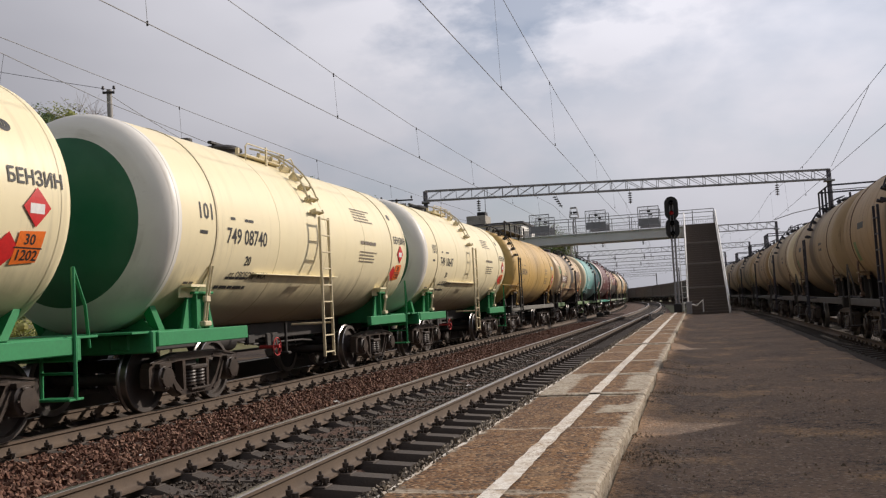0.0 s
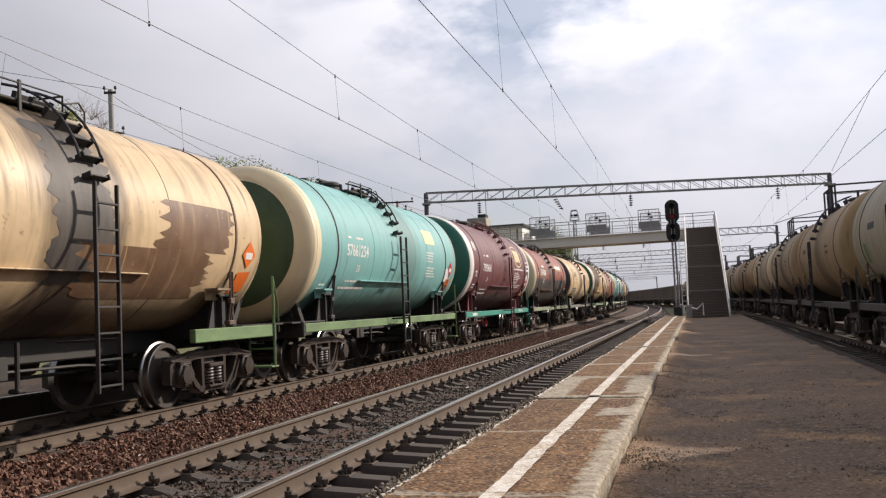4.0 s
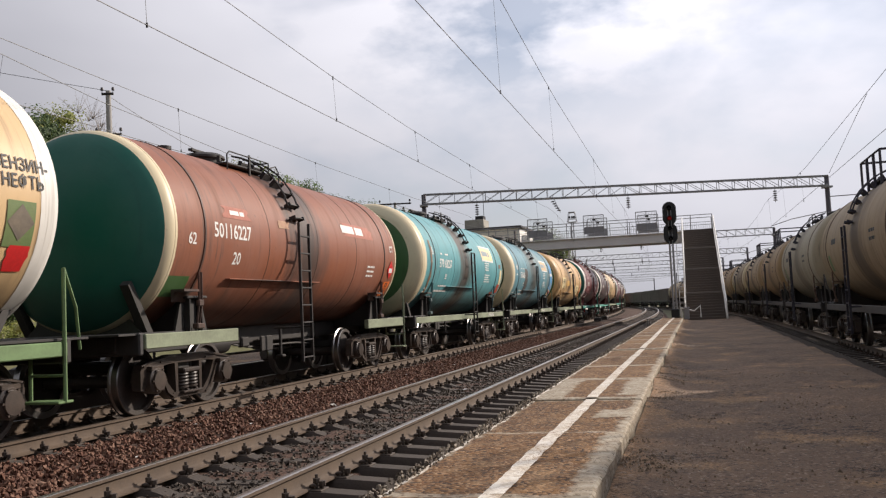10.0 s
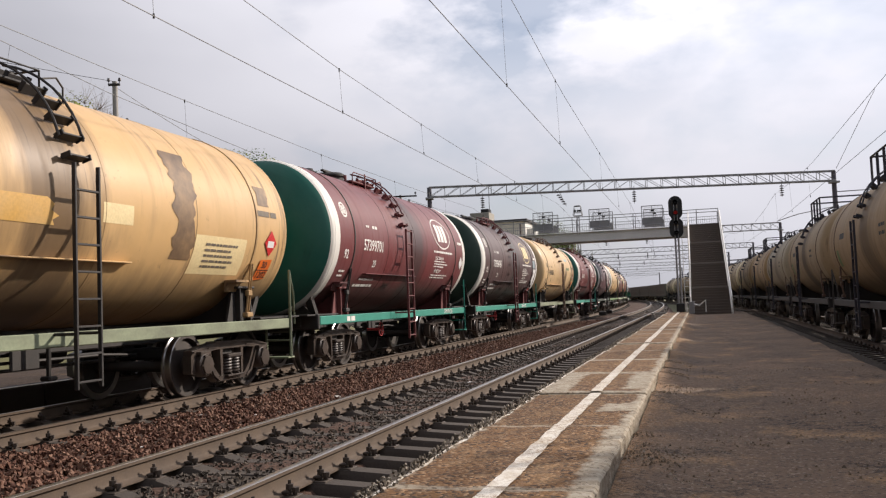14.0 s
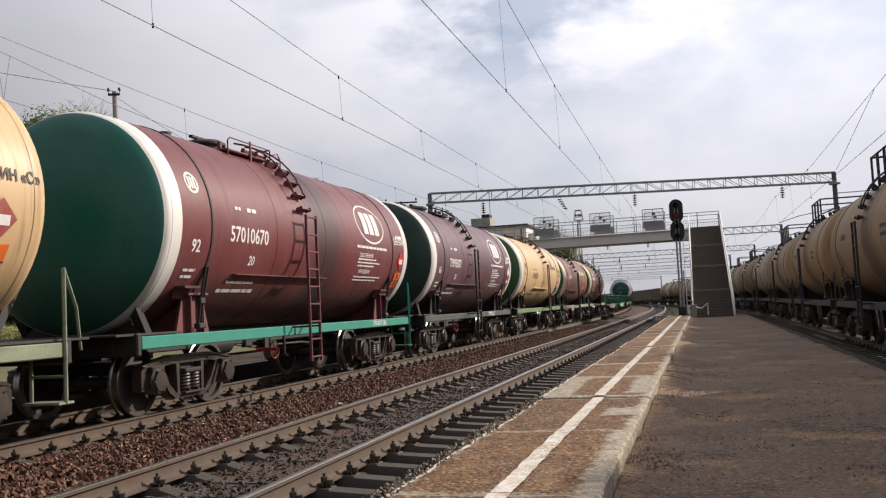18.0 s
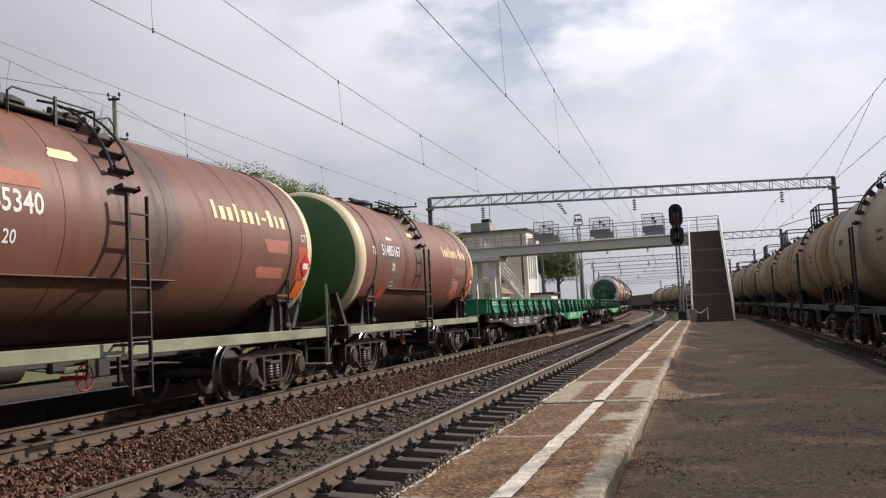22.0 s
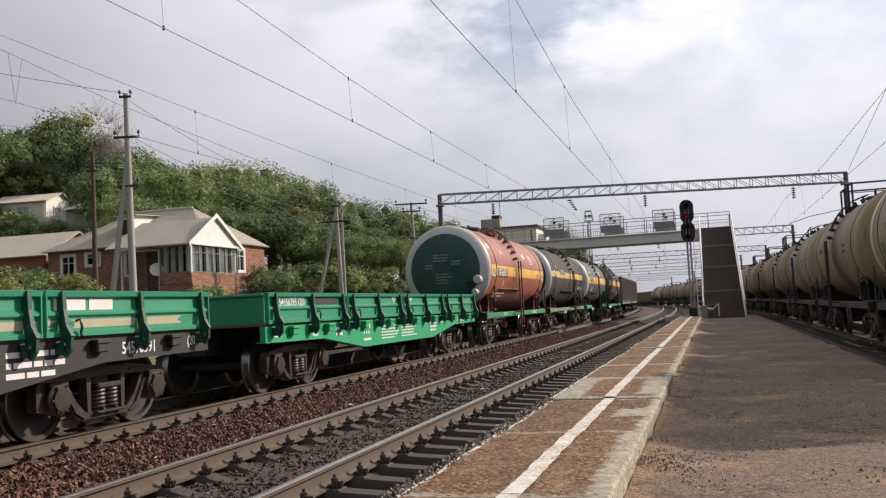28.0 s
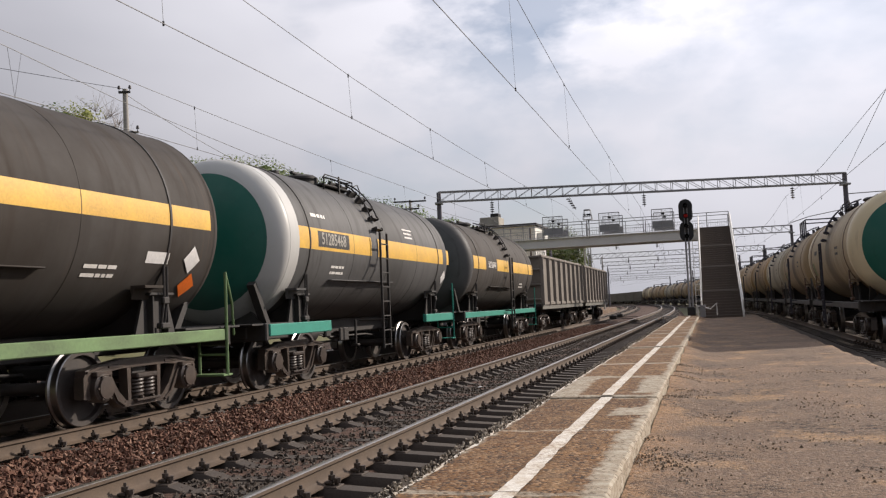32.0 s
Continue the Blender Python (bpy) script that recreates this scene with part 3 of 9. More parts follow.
ASPHALT, SLAB = asphalt_mat(), slab_mat()
SLEEPER = surface("dusty concrete sleeper", (0.070, 0.056, 0.046), (0.041, 0.033, 0.028), 0.92, 3, 40, 0.7, 0.5, 0.008, vary=0.25)
RAIL_SIDE = surface("rusty rail", (0.108, 0.074, 0.049), (0.055, 0.039, 0.028), 0.8, 5, 60, 0.8, 0.3, 0.004)
RAIL_TOP = surface("polished rail head", (0.44, 0.405, 0.36), (0.28, 0.24, 0.20), 0.34, 2, 20, 0.4, 0.03, 0.001, 1.0)
RAIL_TOP_DULL = surface("dull rail head", (0.13, 0.098, 0.074), (0.19, 0.15, 0.12), 0.5, 2, 20, 0.5, 0.03, 0.001, 0.5)
BALLAST_BED = surface("brown crushed stone bed", (0.066, 0.033, 0.021), (0.115, 0.060, 0.038), 0.95, 1.4, 16, 0.7, 1.0, 0.05)
BALLAST_GREY = surface("grey dusty stone bed", (0.056, 0.042, 0.031), (0.092, 0.068, 0.050), 0.95, 1.4, 18, 0.7, 1.0, 0.04)
STONES = stuff_mat("brown ballast stones", (0.070, 0.028, 0.018), (0.140, 0.062, 0.038), (0.245, 0.145, 0.100))
STONES_GREY = stuff_mat("grey ballast stones", (0.034, 0.026, 0.020), (0.072, 0.056, 0.044), (0.135, 0.110, 0.088))
WHITE_PAINT = line_paint()
BOLT = surface("dark rail fastening", (0.062, 0.047, 0.037), (0.10, 0.072, 0.053), 0.7, 8, 50, 0.6, 0.1, 0.002)


def build_ground():
    xs = [-2500, -1500, -900, -600, -420, -300, -220] + [-160 + 6 * i for i in range(21)] + [-36 + 1.5 * i for i in range(16)] + [-12.5 + 2.5 * i for i in range(10)] + [16, 24, 40, 70, 120, 220, 420, 900, 1600, 2500]
    ys = [-1500, -700, -300, -140, -80] + [-50 + 5 * i for i in range(45)] + [175 + 12.5 * i for i in range(18)] + [420, 480, 560, 700, 900, 1300, 2000, 3200]
    s = Shape()
    pts = [(x - bend(y) if -60 < x < 60 else x, y, ground_z(x - bend(y) if -60 < x < 60 else x, y)) for y in ys for x in xs]
    n = len(xs)
    fs = [(j * n + i, j * n + i + 1, (j + 1) * n + i + 1, (j + 1) * n + i) for j in range(len(ys) - 1) for i in range(n - 1)]
    s.add(pts, fs)
    ob = new("ground", s.mesh("ground", GRASS_GROUND, angle=80))
    tagged(ob, "dry grassy ground rising to a wooded bank", "ground", kind="structure")


def strip(track, cross, s0, s1, step):
    """Sweeps a cross-section, (off, z) pairs, along a track."""
    st = [s0]
    while st[-1] < s1:
        st.append(min(s1, st[-1] + (step if st[-1] < 80 else step * 3)))
    pts, fs, n = [], [], len(cross)
    for s in st:
        for off, z in cross:
            x, y, zt, a = on_track(track, s, off)
            pts.append((x, y, zt + z))
    for j in range(len(st) - 1):
        for i in range(n - 1):
            fs.append((j * n + i, j * n + i + 1, (j + 1) * n + i + 1, (j + 1) * n + i))
    return Shape().add(pts, fs)


def build_ballast():
    rnd = random.Random(4)
    # the bed that carries the two main tracks
    cross = [(-2.2, -0.5)] + [(-1.9 + 0.3 * i, -0.245) for i in range(24)] + [(5.22, -0.25), (5.36, -0.35), (6.0, -0.385), (6.6, -0.5)]
    sh = strip("main", cross, -40, 420, 0.5)
    sh.v = [(x, y, z + (0.035 * noise.noise((x * 1.7, y * 1.7, 0)) + 0.02 * noise.noise((x * 6, y * 6, 3)) if -60 < y < 80 else 0) * (1 if z > -0.4 else 0) + (0.05 if abs(((x + 6.2 + bend(y)))) < 0.8 and z > -.4 else 0)) for x, y, z in sh.v]
    tagged(new("ballast_bed", sh.mesh("ballast_bed", BALLAST_BED, angle=80, fix=False)), "reddish-brown crushed stone ballast under the main tracks", "ballast", kind="structure")
    # broad right side is added, to darken what shows beneath the siding wagons
    sh = strip("siding", [(-1.9, -0.42), (-1.5, -0.26)] + [(-1.3 + 0.5 * i, -0.245) for i in range(6)] + [(1.7, -0.26), (2.4, -0.40), (5.0, -0.41), (9.0, -0.41), (10.5, -0.5)], -60, 420, 1.0)
    tagged(new("siding_ballast", sh.mesh("siding_ballast", BALLAST_GREY, angle=80, fix=False)), "grey stone ballast under the siding and added ground beyond", "ballast", kind="structure")
    sh = strip("near", [(-0.72, -0.236), (-0.4, -0.247), (0, -0.25), (0.4, -0.247), (0.72, -0.236)], -10, 300, 0.5)
    tagged(new("track_bed", sh.mesh("track_bed", BALLAST_GREY, angle=80, fix=False)), "dusty grey bed between the near rails", "ballast", kind="structure")

    def stones(n, box, size, mat, name, label, z0):
        pts, fs = [], []
        t = [(1, 0, -.5), (-.5, .87, -.5), (-.5, -.87, -.5), (.9, .5, .35), (-.9, .5, .4), (0, -1, .35), (0.1, 0, .8)]
        ff = [(0, 1, 3), (1, 4, 3), (1, 2, 4), (2, 5, 4), (2, 0, 5), (0, 3, 5), (3, 4, 6), (4, 5, 6), (5, 3, 6)]
        for i in range(n):
            u = rnd.random() ** 1.7
            y = box[2] + (box[3] - box[2]) * u
            x = rnd.uniform(box[0], box[1]) - bend(y)
            r = size * rnd.uniform(0.55, 1.35)
            m = Euler((rnd.uniform(0, 6), rnd.uniform(0, 6), rnd.uniform(0, 6))).to_matrix()
            k = len(pts)
            zz = z0 + (0.05 if abs(x + 6.2) < 0.8 else 0) + rnd.uniform(-0.01, 0.025)
            for p in t:
                q = m @ Vector((p[0] * r, p[1] * r * rnd.uniform(.6, 1.1), p[2] * r * 0.75))
                pts.append((x + q.x, y + q.y, zz + q.z))
            fs += [tuple(a + k for a in f) for f in ff]
        me = bpy.data.meshes.new(name)
        me.from_pydata(pts, [], fs)
        me.materials.append(mat)
        tagged(new(name, me), label, "ballast", kind="stuff")

    scraps = Shape()
    for i in range(70):
        y = rnd.uniform(6, 62)
        x = rnd.uniform(-7.3, -5.1) if i % 3 else rnd.uniform(-4.7, -3.4)
        a, r, z = rnd.uniform(0, 6), rnd.uniform(0.02, 0.06), -0.175 if i % 3 else -0.215
        scraps.add([(x - bend(y) + r * math.cos(a + q * 1.57 + rnd.uniform(-0.3, 0.3)), y + r * math.sin(a + q * 1.57), z + rnd.uniform(0, 0.035)) for q in range(4)], [(0, 1, 2), (0, 2, 3)])
    tagged(new("litter_scraps", scraps.mesh("litter_scraps", stuff_mat("pale litter", (0.35, 0.33, 0.30), (0.55, 0.53, 0.5), (0.7, 0.7, 0.68)), smooth=False, fix=False)), "pale paper scraps strewn on the ballast", "litter", kind="stuff")
    stones(24000, (-7.45, -4.98, 3.5, 55), 0.031, STONES, "ballast_stones", "loose reddish-brown ballast stones between the tracks", -0.225)
    stones(2600, (-7.45, -6.9, 3.5, 45), 0.030, STONES, "rail_side_stones", "brown ballast stones beside the rail", -0.215)
    stones(9500, (-4.72, -3.4, 2.5, 45), 0.025, STONES_GREY, "track_stones", "small grey stones between the near rails", -0.245)
    stones(2600, (-3.1, -1.9, 2.5, 40), 0.024, STONES_GREY, "edge_stones", "grey stones at the sleeper ends beside the platform", -0.36)
    stones(2200, (-1.93, -1.80, 3.0, 34), 0.014, stuff_mat("pale rubble", (0.10, 0.08, 0.06), (0.26, 0.22, 0.17), (0.42, 0.37, 0.30)), "platform_rubble", "pale rubble along the platform edge", 0.198)


def rail_cross(hw=0.0375):
    side = [(-0.075, -0.18), (-0.075, -0.168), (-0.02, -0.15), (-0.009, -0.13), (-0.009, -0.045), (-hw, -0.03), (-hw, -0.004)]
    return side, [(x * -1, z) for x, z in reversed(side)]


def build_track(name, track, label, s0, s1, near, phase, step, top, low=0.0):
    tr = thing(name, Matrix(), label, "railway track", kind="structure")
    left, right = rail_cross()
    for off in (-0.7975, 0.7975):
        web = strip(track, [(x + off, z) for x, z in left + right], s0, s1, 2.0)
        ob = part("rail", web.mesh("rail", RAIL_SIDE, angle=50), tr)
        head = strip(track, [(off - 0.0375, -0.004), (off - 0.03, 0), (off + 0.03, 0), (off + 0.0375, -0.004)], s0, s1, 2.0)
        part("rail_head", head.mesh("rail_head", top, fix=False), tr)
    poly = [(-1.35, -0.40), (-1.35, -0.21), (-0.95, -0.185), (-0.62, -0.185), (-0.45, -0.235), (0.45, -0.235), (0.62, -0.185), (0.95, -0.185), (1.35, -0.21), (1.35, -0.40)]

    def sleeper():
        s = Shape()
        n = len(poly)
        pts = []
        for wy, inset in ((-0.13, 0.06), (-0.095, 0), (0.095, 0), (0.13, 0.06)):
            for x, z in poly:
                pts.append((x, wy, z - (inset if z > -0.35 else 0)))
        fs = [(j * n + i, j * n + i + 1, (j + 1) * n + i + 1, (j + 1) * n + i) for j in range(3) for i in range(n - 1)]
        fs += [tuple(range(n)), tuple(range(3 * n, 4 * n))[::-1]]
        return s.add(pts, fs)

    def clamps():
        s = Shape()
        for off in (-0.7975, 0.7975):
            s.box((off, 0, -0.183), (0.36, 0.17, 0.02), bev=0.004)
            for sg in (-1, 1):
                for dx, h in ((0.105, 0.125), (0.155, 0.06)):
                    s.cyl((off + sg * dx, 0, -0.18), (off + sg * dx, 0, -0.18 + h), 0.014, 6)
                    s.cyl((off + sg * dx, 0, -0.165 + h * 0.3), (off + sg * dx, 0, -0.13 + h * 0.35), 0.032, 6)
                s.box((off + sg * 0.085, 0, -0.148), (0.07, 0.08, 0.022), bev=0.006)
                s.box((off + sg * 0.135, 0.03, -0.16), (0.03, 0.03, 0.05))
        return s

    me, mc = cached("sleeper", SLEEPER, sleeper, angle=40), cached("fastening", BOLT, clamps, smooth=False)
    far = Shape()
    s = phase
    while s < s1 and s < 260:
        x, y, z, a = on_track(track, s)
        m = Matrix.Translation((x, y, z)) @ Matrix.Rotation(a, 4, "Z")
        if s < near:
            sl = part("sleeper", me, tr, m @ Matrix.Rotation(0.012 * math.sin(s * 7.3), 4, "Z"))
            part("fastening", mc, sl)
        else:
            far.prism(poly, -0.13, 0.13, "Y", m)
        s += step
    if far.v:
        ob = part("far_sleepers", far.mesh("far_sleepers", SLEEPER, smooth=False), tr)
        tagged(ob, kind="stuff")


def build_platform():
    pf = thing("platform", Matrix(), "low station platform of worn concrete slabs", "platform", kind="structure")
    rnd = random.Random(9)
    y, joints = -12.9, []
    while y < 54:
        joints.append(y)
        y += 2.565
    x0, x1, xl = -1.86, -0.61, -1.165
    for i, (a, b) in enumerate(zip(joints, joints[1:])):
        dz, tilt = rnd.uniform(-0.012, 0.012), rnd.uniform(-0.006, 0.006)
        m = Matrix.Translation((0, 0, dz)) @ Matrix.Rotation(tilt, 4, "Y")
        L = b - a - 0.008
        c = (a + b) / 2
        s = Shape()
        ex = [0, 0.018, 0.06, 0.20, 0.42, 0.62, 0.83, 1.05, 1.19, 1.232, 1.25]
        ey = [0, 0.014, 0.05] + [0.05 + (L - 0.1) * q / 26 for q in range(1, 26)] + [L - 0.05, L - 0.014, L]
        nx, ny = len(ex) - 1, len(ey) - 1
        pts, fs = [], []
        for j in range(ny + 1):
            for k in range(nx + 1):
                px, py = x0 + ex[k], ey[j] - L / 2 + c
                side, end = min(k, nx - k), min(j, ny - j)
                wob = 0.014 * noise.noise((px * 3, py * 3, 1)) + 0.010 * noise.noise((px * 5, py * 17, 1)) if side < 2 else 0
                drop = (0.020, 0.004, 0)[min(2, side)] + (0.010, 0.002, 0)[min(2, end)]
                chip = 0.03 * max(0, noise.noise((px * 3, py * 6, 8)) - 0.25) if side < 2 or end < 2 else 0
                pts.append((px + wob, py, 0.2 - drop - chip + 0.006 * noise.noise((px * 7, py * 7, 2))))
        n = nx + 1
        fs = [(j * n + k, j * n + k + 1, (j + 1) * n + k + 1, (j + 1) * n + k) for j in range(ny) for k in range(nx)]
        s.add(pts, fs)
        rim = [k for k in range(n)] + [j * n + nx for j in range(1, ny + 1)] + [ny * n + k for k in range(nx - 1, -1, -1)] + [j * n for j in range(ny - 1, 0, -1)]
        low = len(s.v)
        s.v += [(s.v[q][0], s.v[q][1], -0.35) for q in rim]
        for q in range(len(rim)):
            w = (q + 1) % len(rim)
            s.f.append((rim[q], low + q, low + w, rim[w]))
        sl = part("slab", s.mesh("slab", SLAB, angle=30), pf, m)
        def sheet(sh, xa, xb, ya, yb, z, ra, rb):
            """A thin ragged skin between two edges; ra and rb are how far the edges wander."""
            along = abs(yb - ya) > abs(xb - xa)
            nn = max(3, int((abs(yb - ya) if along else abs(xb - xa)) / 0.045))
            pp, ff = [], []

            def wander(v, w, amp):
                return amp * (noise.noise((v * 3, w, 1)) + 0.7 * noise.noise((v * 9, w, 5)) + 0.4 * noise.noise((v * 24, w, 8)))
            for q in range(nn + 1):
                u = q / nn
                if along:
                    yy = ya + (yb - ya) * u
                    pp += [(xa + wander(yy, xa, ra), yy, z), (xb + wander(yy, xb, rb), yy, z)]
                else:
                    xx = xa + (xb - xa) * u
                    pp += [(xx, ya + wander(xx, ya, ra), z), (xx, yb + wander(xx, yb, rb), z)]
                if q:
                    ff.append((2 * q - 2, 2 * q - 1, 2 * q + 1, 2 * q))
            sh.add(pp, ff)

        p = Shape()
        sheet(p, xl - 0.062, xl + 0.062, a + 0.01, b - 0.02, 0.2125, 0.011, 0.011)
        sheet(p, x0 + 0.025, x0 + 0.055, a + 0.03, b - 0.03, 0.2045, 0.008, 0.03)
        part("painted_line", p.mesh("painted_line", WHITE_PAINT, smooth=False, fix=False), sl, label="worn white safety line")
    # asphalt, with soil drifted up against the near end of each slab

    def drift(x, y):
        u = ((y + 12.9) / 2.565) % 1.0
        heap = 0.11 * (1 - u) ** 1.3 * smooth(9.5, 13.5, y)
        return (0.03 + heap + 0.05 * noise.noise((1.5, y * 1.1, 6))) * smooth(-0.10, -0.56, x)

    xs = [-0.60 + 0.2 * i for i in range(20)]
    ys = [-25 + 0.5 * i for i in range(167)]
    pts = []
    for y in ys:
        for x in xs:
            z = 0.035 + 0.02 * noise.noise((x * 0.8, y * 0.8, 5)) + 0.008 * noise.noise((x * 4, y * 4, 7))
            z -= 0.52 * smooth(2.5, 3.2, x + 0.12 * noise.noise((0, y * 0.7, 9)))
            z += drift(x, y)
            pts.append((x, y, z))
    n = len(xs)
    fs = [(j * n + i, j * n + i + 1, (j + 1) * n + i + 1, (j + 1) * n + i) for j in range(len(ys) - 1) for i in range(n - 1)]
    ob = new("platform_paving", Shape().add(pts, fs).mesh("platform_paving", ASPHALT, angle=80, fix=False))
    tagged(ob, "dark patched asphalt of the platform with grit and cracks", "paving", kind="structure")
    gr = random.Random(31)
    pts, fs = [], []
    for i in range(9000):
        y = 2.2 + 14 * gr.random() ** 1.8
        x = -0.62 + 0.32 * abs(gr.gauss(0, 1)) if i % 2 else gr.uniform(-0.6, 2.4)
        if noise.noise((x * 1.3, y * 1.3, 4)) < (-0.1 if i % 2 else 0.12):
            continue
        r = gr.uniform(0.004, 0.017) if i % 14 else gr.uniform(0.013, 0.022)
        k = len(pts)
        z = 0.038 + 0.02 * noise.noise((x * 0.8, y * 0.8, 5)) + 0.008 * noise.noise((x * 4, y * 4, 7)) + drift(x, y)
        a = gr.uniform(0, 6)
        pts += [(x + r * math.cos(a + q * 2.1), y + r * math.sin(a + q * 2.1), z - 0.004) for q in range(3)] + [(x, y, z + r * 0.8)]
        fs += [(k, k + 1, k + 3), (k + 1, k + 2, k + 3), (k + 2, k, k + 3)]
    me = bpy.data.meshes.new("platform_grit")
    me.from_pydata(pts, [], fs)
    me.materials.append(stuff_mat("brown grit", (0.10, 0.075, 0.05), (0.24, 0.17, 0.11), (0.36, 0.30, 0.24)))
    tagged(new("platform_grit", me), "brown grit and small stones on the platform", "gravel", kind="stuff")


def build_far_platform():
    """The low platform on the other side of the two main tracks."""
    pf = thing("far_platform", Matrix(), "low asphalt platform with a pale concrete edge beyond the train", "platform", kind="structure")
    deck = strip("main", [(-2.47, -0.5), (-2.47, 0.19), (-3.2, 0.205), (-5.2, 0.20), (-6.3, 0.18), (-6.5, 0.0), (-6.9, -0.7)][::-1], -30, 150, 2.0)
    part("paving", deck.mesh("paving", ASPHALT, angle=40, fix=False), pf)

    def edge():
        return Shape().box((0, 0, -0.12), (0.40, 2.97, 0.64), bev=0.02)

    def lip():
        return Shape().box((0.15, 0, 0.203), (0.09, 2.95, 0.008), bev=0.002)

    s = -22.0
    while s < 100:
        x, y, z, a = on_track("main", s, -2.25)
        sl = part("slab", cached("far_slab", SLEEPER, edge), pf, Matrix.Translation((x, y, z)) @ Matrix.Rotation(a, 4, "Z"))
        part("painted_line", cached("far_line", WHITE_PAINT, lip), sl, label="worn white edge line")
        s += 3.0


build_ground()
build_far_platform()
build_ballast()
build_track("near_track", "near", "straight railway track on concrete sleepers beside the platform", -14, 420, 62, -3.49, 0.585, RAIL_TOP)
build_track("main_track", "main", "railway track on concrete sleepers under the moving tank train", -30, 420, 45, -2.7, 0.585, RAIL_TOP_DULL)
build_track("siding_track", "siding", "lower siding track on the far side of the platform", -70, 420, 30, 4.0, 0.6, RAIL_TOP_DULL)
build_platform()

# ---- rolling stock ----
# A wagon's own space: its length along Y, rail heads at z = 0, its middle at y = 0.
WHEEL_R = 0.475
WHEELS = {"main": [], "siding": []}


def side_frame():
    s = Shape()
    # cast side frame: an arched beam with two windows
    outer = [(-1.22, 0.62), (-1.18, 0.70), (-0.95, 0.74), (-0.55, 0.80), (0.55, 0.80), (0.95, 0.74), (1.18, 0.70), (1.22, 0.62), (1.20, 0.42), (1.10, 0.36), (0.98, 0.50), (0.80, 0.52), (0.62, 0.30), (0.45, 0.20), (-0.45, 0.20), (-0.62, 0.30), (-0.80, 0.52), (-0.98, 0.50), (-1.10, 0.36), (-1.20, 0.42)]
    top = [(-1.22, 0.60), (-1.18, 0.70), (-0.95, 0.745), (-0.5, 0.80), (0.5, 0.80), (0.95, 0.745), (1.18, 0.70), (1.22, 0.60), (0.95, 0.635), (0.5, 0.68), (-0.5, 0.68), (-0.95, 0.635)]
    s.prism(top, -0.07, 0.07)
    for sg in (-1, 1):
        leg = [(sg * 1.22, 0.62), (sg * 1.22, 0.36), (sg * 1.10, 0.34), (sg * 1.08, 0.62)]
        s.prism(leg, -0.07, 0.07)
        jaw = [(sg * 0.84, 0.67), (sg * 0.72, 0.66), (sg * 0.55, 0.40), (sg * 0.40, 0.27), (sg * 0.30, 0.20), (sg * 0.46, 0.17), (sg * 0.60, 0.25), (sg * 0.72, 0.40), (sg * 0.82, 0.52)]
        s.prism(jaw, -0.065, 0.065)
        s.prism([(sg * 0.75, 0.60), (sg * 0.81, 0.60), (sg * 0.60, 0.28), (sg * 0.44, 0.19), (sg * 0.42, 0.215), (sg * 0.56, 0.30)], 0.065, 0.095)
        post = [(sg * 0.29, 0.70), (sg * 0.37, 0.70), (sg * 0.35, 0.24), (sg * 0.29, 0.24)]
        s.prism(post, -0.065, 0.065)
    s.prism([(-0.48, 0.18), (0.48, 0.18), (0.42, 0.26), (-0.42, 0.26)], -0.075, 0.075)
    s.prism([(-1.18, 0.69), (-0.95, 0.735), (-0.5, 0.79), (0.5, 0.79), (0.95, 0.735), (1.18, 0.69), (1.18, 0.665), (0.95, 0.71), (0.5, 0.765), (-0.5, 0.765), (-0.95, 0.71), (-1.18, 0.665)], 0.07, 0.1)
    for y in (-0.6, 0.6):
        s.box((0.075, y, 0.72), (0.02, 0.3, 0.03))
    return s


def axle_box():
    s = Shape()
    s.lathe([(0.0, -0.02), (0.17, -0.02), (0.185, 0.0), (0.185, 0.18), (0.16, 0.2), (0.145, 0.2), (0.14, 0.23), (0.05, 0.235), (0.0, 0.235)], 16, "X")
    for i in range(6):
        a = i * math.pi / 3
        s.cyl((0.2, 0.155 * math.cos(a), 0.155 * math.sin(a)), (0.225, 0.155 * math.cos(a), 0.155 * math.sin(a)), 0.016, 6)
    s.box((0.09, 0, 0.17), (0.2, 0.3, 0.06), bev=0.01)
    return s


def spring_nest():
    s = Shape()
    for yo, r in ((-0.12, 0.098), (0.12, 0.098)):
        pts, turns, n = [], 5.5, 66
        for i in range(n + 1):
            a = 2 * math.pi * turns * i / n
            pts.append(Vector((r * math.cos(a), yo + r * math.sin(a), 0.27 + 0.26 * i / n)))
        s.pipe(pts, 0.021, 6)
        s.cyl((0, yo, 0.27), (0, yo, 0.53), 0.05, 8)
    s.box((0, 0, 0.25), (0.28, 0.52, 0.03), bev=0.006)
    s.box((0, 0, 0.56), (0.26, 0.46, 0.07), bev=0.02)
    return s


def wheelset():
    s = Shape()
    for sg in (-1, 1):
        prof = [(0.07, 0.66), (0.10, 0.66), (0.11, 0.735), (0.40, 0.735), (0.41, 0.71), (0.505, 0.71), (0.505, 0.735), (0.478, 0.75), (0.475, 0.835), (0.465, 0.845), (0.41, 0.845), (0.40, 0.785), (0.13, 0.80), (0.12, 0.86), (0.085, 0.86), (0.075, 1.02), (0.0, 1.02)]
        s.lathe([(r, sg * h) for r, h in prof], 40, "X")
    s.cyl((-0.7, 0, 0), (0.7, 0, 0), 0.08, 12)
    for sg in (-1, 1):
        for i in range(4):
            a = i * math.pi / 2 + 0.3
